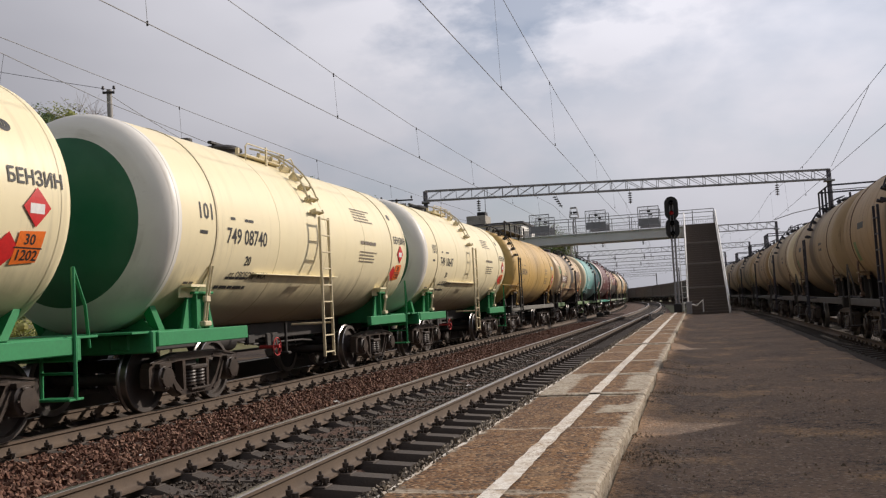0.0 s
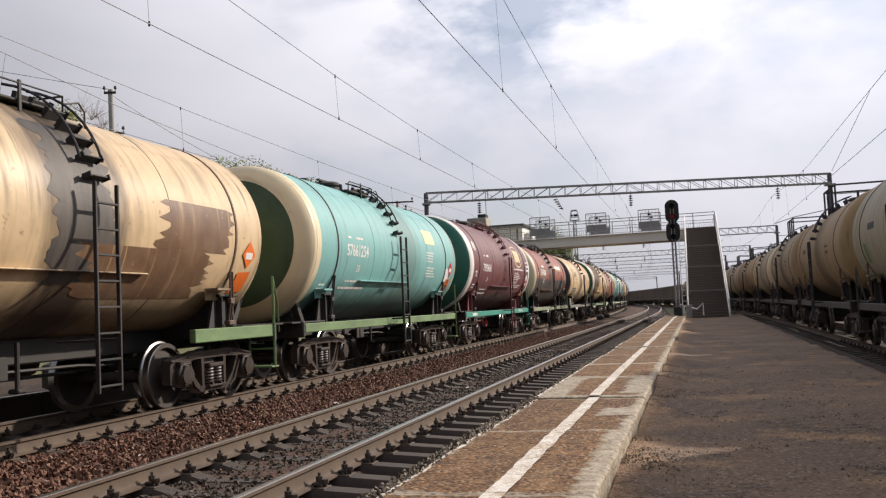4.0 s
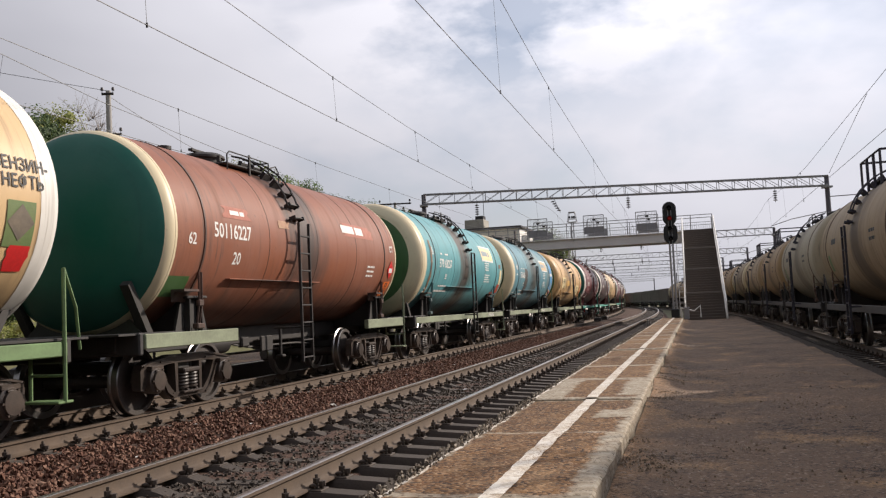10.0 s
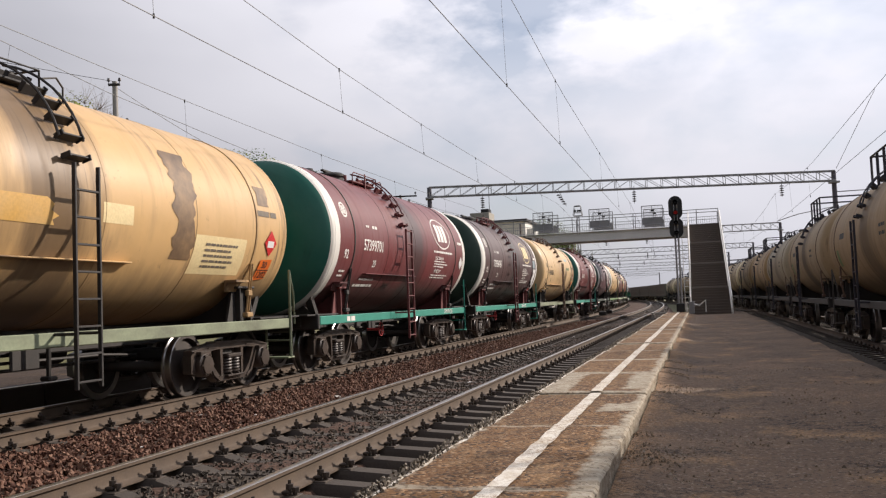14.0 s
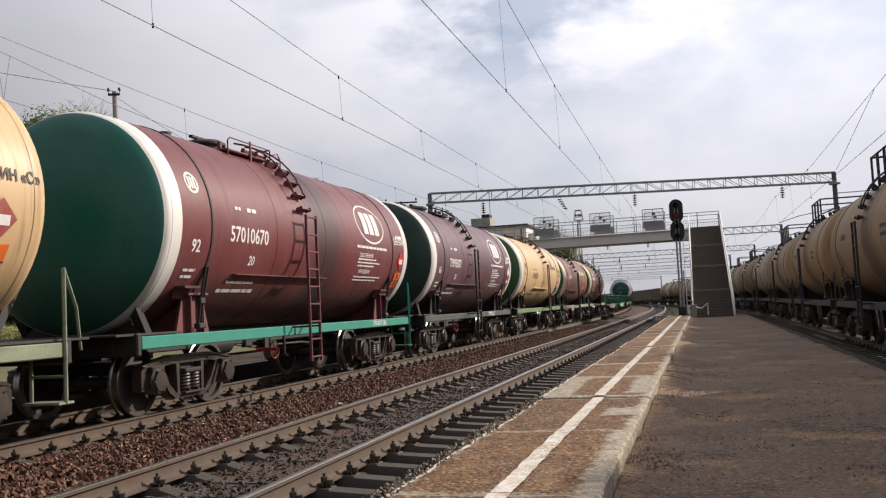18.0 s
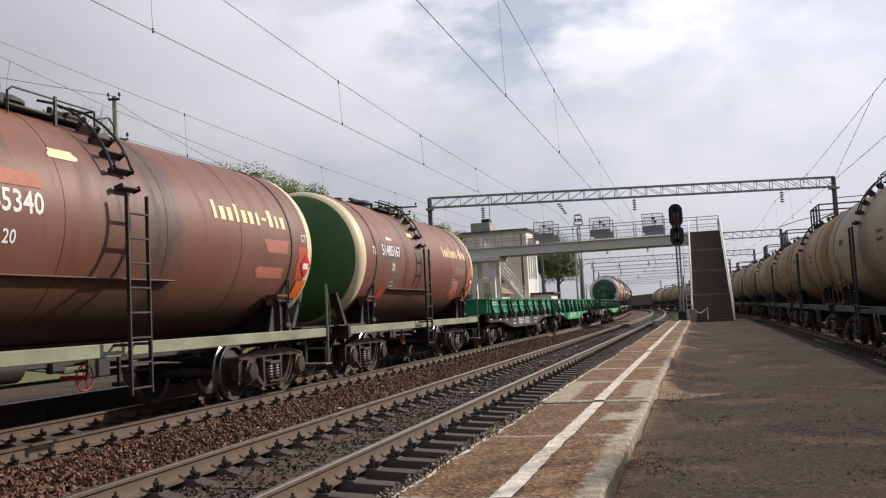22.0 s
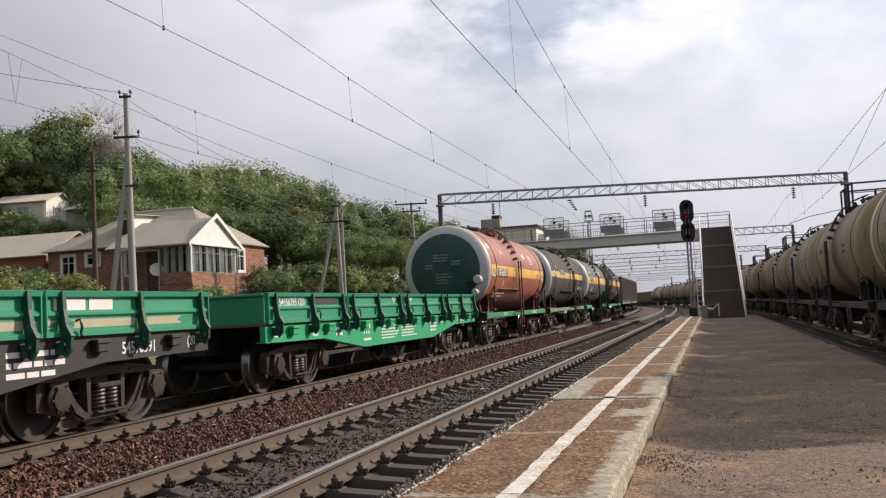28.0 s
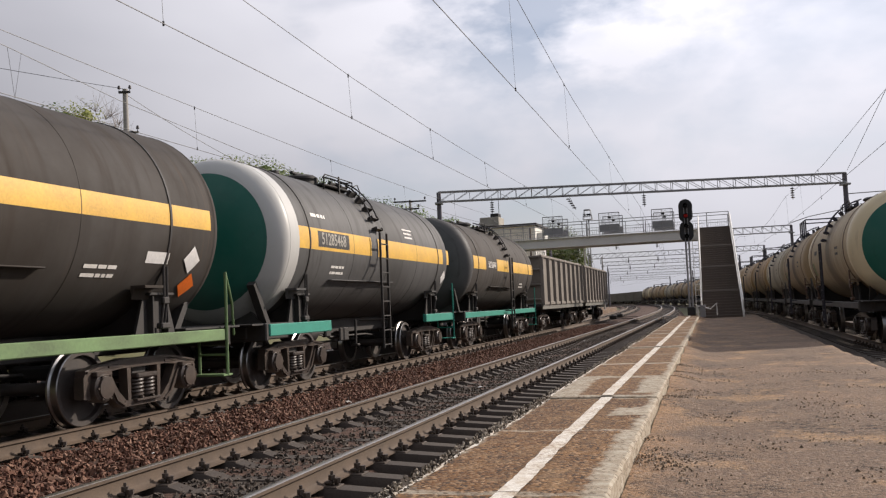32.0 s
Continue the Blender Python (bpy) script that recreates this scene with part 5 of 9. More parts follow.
        v = Shape().pipe([(0.72, -(yc + 0.46), 2.14), (1.0, -(yc + 0.46), 2.2), (1.12, -(yc + 0.46), 2.22)], 0.022, 6)
        part("valve_pipe", v.mesh("valve_pipe", STEEL_DARK), w)
    if g("end_print"):
        flat = joined(*[moved(bars(r, wd, 0.045, 0.05, 5 + r), px, pz) for r, wd, px, pz in ((3, 0.6, -0.05, 0.38), (2, 0.35, 0.45, 0.2), (4, 0.55, 0.0, -0.3), (2, 0.3, -0.5, 0.1))])
        me = Shape().add([(px, -(yc + depth * (1 - (px * px + pz * pz) / (rad * rad)) ** 0.5 + 0.008), zc + pz) for px, pz in flat[0]], flat[1]).mesh("end_print", g("end_print"), smooth=False, fix=False)
        part("end_print", me, w)
    for k in g("sill_marks", ()):
        me = flat_on(letters(k[1], k[2], 0.95) if isinstance(k[1], str) else bars(1, k[1], k[2], 0, 7), vis * 1.413, k[0], 1.02, vis).mesh("sill_lettering", k[3], smooth=False, fix=False)
        part("sill_lettering", me, w)
    return w


INK = plain("black lettering", (0.02, 0.02, 0.02), 0.6)
CHALK = surface("worn white lettering", (0.78, 0.76, 0.72), (0.55, 0.5, 0.45), 0.7, 6, 60, 0.5, 0.0)
HAZ_ORANGE = plain("orange hazard enamel", (0.80, 0.17, 0.02), 0.45)
HAZ_RED = plain("red hazard enamel", (0.60, 0.02, 0.02), 0.45)
HAZ_WHITE = plain("white hazard enamel", (0.75, 0.74, 0.72), 0.5)

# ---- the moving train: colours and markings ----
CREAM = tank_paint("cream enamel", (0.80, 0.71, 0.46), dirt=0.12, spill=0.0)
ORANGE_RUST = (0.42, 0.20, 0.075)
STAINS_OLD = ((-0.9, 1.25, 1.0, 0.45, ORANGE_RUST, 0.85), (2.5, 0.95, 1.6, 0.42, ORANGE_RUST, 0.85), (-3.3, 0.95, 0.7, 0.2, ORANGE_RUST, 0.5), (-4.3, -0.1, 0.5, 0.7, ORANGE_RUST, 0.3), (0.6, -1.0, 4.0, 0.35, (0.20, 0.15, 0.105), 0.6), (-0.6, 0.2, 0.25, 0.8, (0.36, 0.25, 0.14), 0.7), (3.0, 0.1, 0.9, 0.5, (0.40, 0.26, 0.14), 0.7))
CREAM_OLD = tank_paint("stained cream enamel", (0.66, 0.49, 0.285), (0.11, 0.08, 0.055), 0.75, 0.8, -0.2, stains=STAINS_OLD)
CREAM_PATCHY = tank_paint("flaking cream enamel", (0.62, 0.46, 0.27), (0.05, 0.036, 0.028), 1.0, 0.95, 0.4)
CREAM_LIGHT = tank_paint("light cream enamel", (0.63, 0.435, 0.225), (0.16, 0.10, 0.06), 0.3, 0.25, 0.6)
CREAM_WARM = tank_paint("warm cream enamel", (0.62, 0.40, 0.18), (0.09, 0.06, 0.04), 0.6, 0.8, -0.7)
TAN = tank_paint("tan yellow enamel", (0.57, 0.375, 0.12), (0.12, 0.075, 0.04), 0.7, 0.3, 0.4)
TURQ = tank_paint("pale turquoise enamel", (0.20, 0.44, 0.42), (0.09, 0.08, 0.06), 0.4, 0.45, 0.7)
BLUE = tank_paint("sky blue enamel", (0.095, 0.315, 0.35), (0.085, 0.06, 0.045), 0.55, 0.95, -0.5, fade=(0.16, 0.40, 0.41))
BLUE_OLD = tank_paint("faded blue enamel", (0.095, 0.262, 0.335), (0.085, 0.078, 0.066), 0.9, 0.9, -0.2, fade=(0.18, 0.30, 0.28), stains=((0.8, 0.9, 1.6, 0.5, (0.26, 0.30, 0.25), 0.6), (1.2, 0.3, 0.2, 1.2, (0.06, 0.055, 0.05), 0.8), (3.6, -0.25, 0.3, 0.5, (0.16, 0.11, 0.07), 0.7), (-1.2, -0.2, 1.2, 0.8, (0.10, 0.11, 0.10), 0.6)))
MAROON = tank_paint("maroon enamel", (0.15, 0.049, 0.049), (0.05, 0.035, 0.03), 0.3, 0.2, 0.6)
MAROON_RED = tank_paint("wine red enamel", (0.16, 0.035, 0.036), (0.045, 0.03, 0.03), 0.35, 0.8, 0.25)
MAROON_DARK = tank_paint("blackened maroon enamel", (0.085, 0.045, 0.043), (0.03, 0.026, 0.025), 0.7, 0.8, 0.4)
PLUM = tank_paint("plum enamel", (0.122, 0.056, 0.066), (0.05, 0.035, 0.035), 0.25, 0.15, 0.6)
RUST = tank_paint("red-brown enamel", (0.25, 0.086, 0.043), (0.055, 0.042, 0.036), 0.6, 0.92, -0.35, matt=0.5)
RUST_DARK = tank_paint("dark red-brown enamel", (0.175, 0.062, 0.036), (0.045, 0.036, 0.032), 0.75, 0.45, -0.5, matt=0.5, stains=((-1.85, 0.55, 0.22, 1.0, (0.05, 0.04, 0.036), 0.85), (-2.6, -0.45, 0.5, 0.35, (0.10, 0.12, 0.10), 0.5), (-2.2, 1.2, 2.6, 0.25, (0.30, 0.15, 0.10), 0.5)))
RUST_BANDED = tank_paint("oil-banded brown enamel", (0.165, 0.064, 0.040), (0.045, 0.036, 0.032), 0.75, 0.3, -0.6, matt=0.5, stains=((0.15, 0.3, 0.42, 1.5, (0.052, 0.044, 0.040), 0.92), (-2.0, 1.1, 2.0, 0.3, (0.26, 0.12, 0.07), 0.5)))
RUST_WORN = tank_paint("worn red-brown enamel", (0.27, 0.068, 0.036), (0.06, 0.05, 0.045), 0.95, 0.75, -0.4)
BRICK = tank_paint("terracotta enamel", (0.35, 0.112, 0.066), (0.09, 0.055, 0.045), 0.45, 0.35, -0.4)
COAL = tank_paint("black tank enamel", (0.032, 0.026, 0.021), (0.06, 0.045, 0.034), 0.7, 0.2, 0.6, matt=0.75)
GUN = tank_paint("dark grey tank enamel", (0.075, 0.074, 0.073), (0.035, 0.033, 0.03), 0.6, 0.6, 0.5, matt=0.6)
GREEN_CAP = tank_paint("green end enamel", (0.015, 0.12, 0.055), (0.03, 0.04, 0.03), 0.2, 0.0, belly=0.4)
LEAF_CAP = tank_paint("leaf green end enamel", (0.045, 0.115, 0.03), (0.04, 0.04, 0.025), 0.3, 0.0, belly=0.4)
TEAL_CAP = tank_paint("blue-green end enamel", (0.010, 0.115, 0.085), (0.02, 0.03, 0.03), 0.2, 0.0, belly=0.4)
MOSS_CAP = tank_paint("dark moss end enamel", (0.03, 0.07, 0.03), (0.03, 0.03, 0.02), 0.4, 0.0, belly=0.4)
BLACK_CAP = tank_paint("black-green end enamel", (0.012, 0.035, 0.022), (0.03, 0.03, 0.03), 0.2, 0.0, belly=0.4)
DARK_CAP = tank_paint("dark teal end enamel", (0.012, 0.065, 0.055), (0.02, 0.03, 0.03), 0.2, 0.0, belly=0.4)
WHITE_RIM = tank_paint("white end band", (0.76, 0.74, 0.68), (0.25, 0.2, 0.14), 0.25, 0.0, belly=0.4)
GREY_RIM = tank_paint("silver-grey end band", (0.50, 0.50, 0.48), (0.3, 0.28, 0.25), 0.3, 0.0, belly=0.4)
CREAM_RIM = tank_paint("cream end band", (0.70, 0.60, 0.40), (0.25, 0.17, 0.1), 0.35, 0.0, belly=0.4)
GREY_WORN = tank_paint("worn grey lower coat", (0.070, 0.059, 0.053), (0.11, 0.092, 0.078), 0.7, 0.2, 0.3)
SCUFFED_CREAM = surface("scuffed cream patch", (0.42, 0.26, 0.15), (0.27, 0.09, 0.055), 0.7, 9, 40, 1.0, 0.05)
FAINT = plain("faint grey-green print", (0.16, 0.24, 0.22), 0.6)
FRAME_GREEN = plain("bright green frame enamel", (0.02, 0.24, 0.085), 0.5)
FRAME_TEAL = plain("sea green frame enamel", (0.03, 0.27, 0.20), 0.5)
FRAME_PALE = surface("pale green frame enamel", (0.25, 0.29, 0.185), (0.075, 0.068, 0.05), 0.65, 1.1, 25, 1.0, 0.1, stretch=(1, 1, 2.5))
FRAME_MID = surface("grass green frame enamel", (0.15, 0.25, 0.10), (0.06, 0.07, 0.04), 0.65, 1.1, 25, 1.0, 0.1, stretch=(1, 1, 2.5))
# siding copy of the frame grey, with its shade put into the colour
FRAME_SHADE = surface("shade-darkened grey frame", (0.07, 0.062, 0.055), (0.035, 0.031, 0.028), 0.75, 2, 25, 0.8, 0.1)
FRAME_DARK = surface("dark green frame enamel", (0.045, 0.060, 0.050), (0.09, 0.095, 0.08), 0.6, 2, 25, 0.7, 0.1)
FRAME_GREY = surface("grey frame enamel", (0.17, 0.165, 0.14), (0.055, 0.048, 0.04), 0.7, 1.1, 25, 1.0, 0.1, stretch=(1, 1, 2.5))
YELLOW = surface("yellow stripe enamel", (0.74, 0.44, 0.06), (0.48, 0.26, 0.06), 0.55, 2.5, 30, 0.75, 0.05)
PATCH_GREEN = surface("olive green patch", (0.12, 0.19, 0.06), (0.2, 0.2, 0.1), 0.6, 3, 30, 0.6, 0.05)
PATCH_PALE = surface("pale yellow patch", (0.80, 0.66, 0.36), (0.7, 0.5, 0.25), 0.6, 3, 30, 0.6, 0.05)
PATCH_RED = surface("orange-red patch", (0.45, 0.06, 0.02), (0.35, 0.06, 0.03), 0.6, 3, 30, 0.6, 0.05)
PATCH_BLUE = surface("bright blue patch", (0.06, 0.25, 0.50), (0.1, 0.3, 0.4), 0.6, 3, 30, 0.6, 0.05)
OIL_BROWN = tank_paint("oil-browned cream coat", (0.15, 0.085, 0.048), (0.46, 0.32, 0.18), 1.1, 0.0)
OIL_RUN = surface("dried oil run", (0.10, 0.06, 0.035), (0.45, 0.28, 0.13), 0.6, 3, 25, 0.8, 0.05)
SMOKE_CAP = tank_paint("sooty grey-brown end", (0.055, 0.05, 0.042), (0.03, 0.026, 0.022), 0.5, 0.0, belly=0.4)
MOSS_PRINT = surface("dark moss print", (0.085, 0.088, 0.06), (0.16, 0.145, 0.09), 0.65, 4, 30, 0.7, 0.03)
STRAW_PLATE = surface("dusty number plate", (0.60, 0.44, 0.26), (0.44, 0.29, 0.16), 0.65, 4, 30, 0.8, 0.03)
FADED_INK = surface("faded black lettering", (0.13, 0.11, 0.085), (0.28, 0.22, 0.15), 0.7, 6, 40, 0.8, 0.0)
NAVY_PLATE = surface("navy ground of a number", (0.06, 0.04, 0.06), (0.11, 0.06, 0.06), 0.6, 5, 40, 0.6, 0.0)
FAINT_OLIVE = surface("faint olive overpaint", (0.20, 0.115, 0.07), (0.16, 0.14, 0.08), 0.65, 3, 30, 0.7, 0.0)
FADED_CHALK = surface("faded white lettering", (0.36, 0.34, 0.30), (0.2, 0.18, 0.15), 0.7, 6, 40, 0.8, 0.0)
SLATE_INK = surface("slate blue lettering", (0.20, 0.26, 0.29), (0.36, 0.40, 0.40), 0.6, 5, 40, 0.7, 0.0)
PALE_BLUE = surface("washed-out blue patch", (0.30, 0.46, 0.52), (0.5, 0.52, 0.42), 0.65, 4, 40, 0.8, 0.03)
SCUFFED_RED = surface("scuffed pinkish red patch", (0.42, 0.15, 0.10), (0.26, 0.08, 0.05), 0.7, 8, 40, 0.9, 0.04)
DULL_BROWN = surface("dull brown ground coat", (0.17, 0.095, 0.066), (0.30, 0.19, 0.12), 0.65, 4, 40, 0.7, 0.04)
DULL_RED = surface("dulled red enamel", (0.30, 0.035, 0.035), (0.42, 0.20, 0.15), 0.6, 9, 40, 0.8, 0.03)
MUSTARD = surface("mustard overpaint", (0.62, 0.36, 0.09), (0.62, 0.42, 0.2), 0.55, 2.5, 30, 0.8, 0.03)
STRAW = surface("dirty straw stripe", (0.62, 0.40, 0.14), (0.30, 0.18, 0.08), 0.65, 3.0, 30, 0.9, 0.04, stretch=(1, 3, 0.5))
SOOT = surface("sooty oil stain", (0.045, 0.04, 0.036), (0.13, 0.11, 0.09), 0.6, 2.5, 30, 0.9, 0.03, stretch=(1, 3, 0.5))
STEEL_GREY_PLATE = surface("grey sheet steel", (0.20, 0.20, 0.19), (0.15, 0.145, 0.14), 0.6, 4, 30, 0.6, 0.05)
PINK_WHEEL = plain("faded red hand wheel enamel", (0.34, 0.10, 0.10), 0.5)
RED_WHEEL = plain("red hand wheel enamel", (0.50, 0.05, 0.05), 0.5)
CREAM_METAL = surface("cream painted steel", (0.66, 0.58, 0.38), (0.4, 0.33, 0.22), 0.6, 4, 30, 0.6, 0.1)
MAROON_METAL = surface("maroon painted steel", (0.17, 0.045, 0.045), (0.08, 0.03, 0.03), 0.6, 4, 30, 0.6, 0.1)
BROWN_METAL = surface("brown painted steel", (0.13, 0.075, 0.05), (0.06, 0.045, 0.04), 0.7, 4, 30, 0.6, 0.1)



def numbered(num, ink, y=-2.75, z=2.52, size=0.34, side_num="", sub=True, side_up=0.32):
    out = [("text", y, z, num, size, ink)]
    if side_num:
        out.append(("text", -4.3, z + side_up, side_num, size, ink))
        out.append(("bars", -4.3, z + side_up - 0.3, 1, 0.36, 0.07, ink))
    if sub:
        out.append(("text", y + 0.12, z - 0.36, "20", 0.22, ink))
        out.append(("bars", y + 0.1, z - 0.62, 1, 1.0, 0.06, ink))
        out.append(("bars", y + 0.1, z - 0.76, 1, 1.4, 0.08, ink))
        out.append(("bars", y - 0.45, z + 0.28, 1, 0.2, 0.06, ink))
        out.append(("bars", y + 0.1, z + 0.28, 1, 0.4, 0.06, ink))
        if ink is not INK:
            out.append(("bars", 2.5, z + 0.10, 4, 0.8, 0.045, ink))
            out.append(("bars", 2.6, z - 0.30, 4, 0.9, 0.045, ink))
        out.append(("bars", -4.4, z - 0.75, 2, 0.3, 0.06, ink))
    return out


def system_marks(num, side="92", ny=-2.85, emblem=None):
    """White lettering and the oval emblem of the maroon wagons."""
    return [("text", ny, 2.56, num, 0.34, CHALK), ("text", ny + 0.15, 2.18, "20", 0.22, CHALK), ("text", -4.4, 2.33, side, 0.26, CHALK), ("oval", -4.4, 3.25, 0.34, 0.34, CHALK),
            ("bars", ny + 0.1, 1.85, 1, 1.0, 0.06, CHALK), ("bars", ny + 0.1, 1.72, 1, 1.3, 0.09, CHALK), ("bars", ny - 0.35, 2.98, 1, 0.2, 0.07, CHALK), ("bars", ny + 0.1, 2.98, 1, 0.34, 0.09, CHALK),
            ("oval", 2.72, 3.2, 1.65, 0.92, emblem or CHALK), ("bars", 2.85, 2.66, 1, 2.2, 0.075, CHALK), ("text", 2.3, 2.48, "СОБСТВЕННИК", 0.115, CHALK), ("bars", 2.5, 2.33, 3, 1.3, 0.042, CHALK), ("text", 2.3, 2.14, "АРЕНДОВАН", 0.115, CHALK), ("bars", 2.65, 2.0, 2, 1.7, 0.042, CHALK),
            ("bars", 4.5, 3.0, 1, 0.5, 0.1, CHALK), ("bars", -4.4, 1.95, 2, 0.36, 0.06, CHALK)]


def spec(body, cap, rim, frame, **kw):
    return dict(body=body, cap=cap, rim=rim, frame=frame, **kw)


HZ = ("30", "1202")
NEW_CREAM = dict(frame=FRAME_GREEN, full_sill=False, ladder_mat=CREAM_METAL, saddle_mat=FRAME_GREEN, deck_mat=FRAME_GREEN, strap_mat=CREAM_METAL, step_mat=FRAME_GREEN, wheel=RED_WHEEL, disc=1.19, ring=0.08, rad=1.585, ladder=-0.36)
CTC = dict(cap=TEAL_CAP, rim=WHITE_RIM, frame=FRAME_TEAL, ladder_mat=MAROON_METAL, saddle_mat=MAROON_METAL, disc=1.545, ring=0.24, rad=1.59, wheel=RED_WHEEL, ladder=-0.6)

WAGONS = []


def enrol(near, pitch, kind, sp, label):
    """Adds a wagon: its near end at the start, its pitch, kind, colours and markings."""
    WAGONS.append((near, pitch, kind, sp, label))


PRINT_FAR = [("bars", 2.4, 3.32, 5, 1.2, 0.04, FADED_INK), ("bars", 2.5, 2.72, 1, 1.1, 0.1, FADED_INK), ("bars", 2.5, 2.42, 4, 1.2, 0.04, FADED_INK), ("oval", 4.3, 3.45, 0.2, 0.16, INK)]
FUEL = [("text", 4.57, 2.88, "БЕНЗИН", 0.23, INK), ("hazard", 4.57, 2.05, HAZ_RED, HZ), ("tag", 4.2, 2.1, HAZ_RED)]
BASE = [("text", -2.75, 1.93, "ст. СВОБОДА МСК", 0.15, INK)]


def new_cream(near, num):
    enrol(near, 12.1, "tank", spec(CREAM, GREEN_CAP, WHITE_RIM, rim_far=CREAM, marks=numbered(num, INK, -3.04, 2.51, 0.34, "101") + FUEL + BASE + PRINT_FAR, **NEW_CREAM), "clean cream tank wagon with green ends and green frame")


new_cream(-2.5, "749 08732")
new_cream(9.88, "749 08740")
new_cream(21.77, "749 10647")
enrol(34, 12.1, "tank", spec(TAN, TAN, TAN, FRAME_GREY, rad=1.57, walk="long", ladder=-5.0, disc=1.3, ring=0.05, strap_mat=TAN, marks=numbered("50582244", FADED_INK, -3.04, 2.51, 0.33) + [("plate", 4.35, 2.85, 0.4, 0.17, PALE_BLUE), ("hazard", 4.4, 1.8, HAZ_RED, HZ), ("scuff", 4.5, 2.2, 0.5, 0.35, SCUFFED_CREAM)]), "dirty tan tank wagon with a long roof walkway")
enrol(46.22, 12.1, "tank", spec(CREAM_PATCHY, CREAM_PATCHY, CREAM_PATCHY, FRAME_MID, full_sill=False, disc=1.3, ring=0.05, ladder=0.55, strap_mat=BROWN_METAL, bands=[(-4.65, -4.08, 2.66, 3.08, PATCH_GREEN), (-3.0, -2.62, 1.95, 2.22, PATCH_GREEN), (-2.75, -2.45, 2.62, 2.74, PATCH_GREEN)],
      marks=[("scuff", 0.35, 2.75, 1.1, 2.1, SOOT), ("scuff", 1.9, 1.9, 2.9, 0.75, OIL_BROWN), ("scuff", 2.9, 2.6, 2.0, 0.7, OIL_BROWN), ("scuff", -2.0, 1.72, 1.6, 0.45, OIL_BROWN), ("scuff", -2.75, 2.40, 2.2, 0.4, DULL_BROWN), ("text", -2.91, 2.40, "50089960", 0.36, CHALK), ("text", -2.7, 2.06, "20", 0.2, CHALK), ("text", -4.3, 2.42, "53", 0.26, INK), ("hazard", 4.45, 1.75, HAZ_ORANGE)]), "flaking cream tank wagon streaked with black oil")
enrol(58.27, 12.1, "tank", spec(TURQ, MOSS_CAP, CREAM_RIM, FRAME_MID, rad=1.55, disc=1.22, ring=0.2, ring_far=0.04, ladder=-0.3, marks=numbered("57661254", CHALK, -2.9, 2.55, 0.34) + [("plate", 2.6, 3.2, 0.9, 0.4, PATCH_PALE), ("hazard", 4.5, 1.85, HAZ_RED, HZ), ("scuff", 4.2, 2.2, 0.4, 0.4, HAZ_WHITE)]), "pale turquoise tank wagon with cream end bands")
enrol(70.34, 12.1, "tank", spec(MAROON, marks=system_marks("73924631", emblem=PATCH_PALE) + [("plate", 4.5, 2.75, 0.5, 0.24, HAZ_WHITE), ("bars", 4.5, 2.75, 1, 0.46, 0.12, INK), ("hazard", 4.45, 1.6, HAZ_RED), ("scuff", 4.45, 2.35, 0.3, 0.25, HAZ_WHITE)], sill_marks=[(-4.2, 0.8, 0.08, CHALK), (3.6, "73924631 (20)", 0.15, CHALK)], **{**CTC, "ladder": 0.31}), "maroon tank wagon with green ends and sea green frame")
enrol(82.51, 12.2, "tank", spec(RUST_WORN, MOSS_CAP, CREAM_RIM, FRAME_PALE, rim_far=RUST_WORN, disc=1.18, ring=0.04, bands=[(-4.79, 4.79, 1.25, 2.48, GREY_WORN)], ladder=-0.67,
      marks=[("scuff", -2.7, 2.74, 2.0, 0.5, DULL_BROWN), ("text", -2.76, 2.72, "51374288", 0.37, CHALK), ("scuff", -2.65, 2.33, 0.24, 0.22, SCUFFED_CREAM), ("text", -2.64, 2.33, "20", 0.2, CHALK), ("bars", -2.6, 3.02, 1, 0.7, 0.12, CHALK), ("scuff", 2.4, 3.08, 2.5, 0.36, SCUFFED_CREAM), ("bars", 2.4, 3.08, 1, 2.3, 0.24, CHALK), ("plate", -3.2, 1.75, 0.24, 0.24, FADED_INK), ("text", -4.3, 2.62, "72", 0.22, CHALK), ("text", 4.28, 2.59, "СТ", 0.2, CHALK), ("hazard", 4.6, 1.5, HAZ_RED), ("scuff", 4.6, 1.95, 0.3, 0.25, HAZ_WHITE), ("bars", 3.2, 2.2, 2, 0.5, 0.05, CHALK)]), "worn red-brown and grey tank wagon with faded lettering")
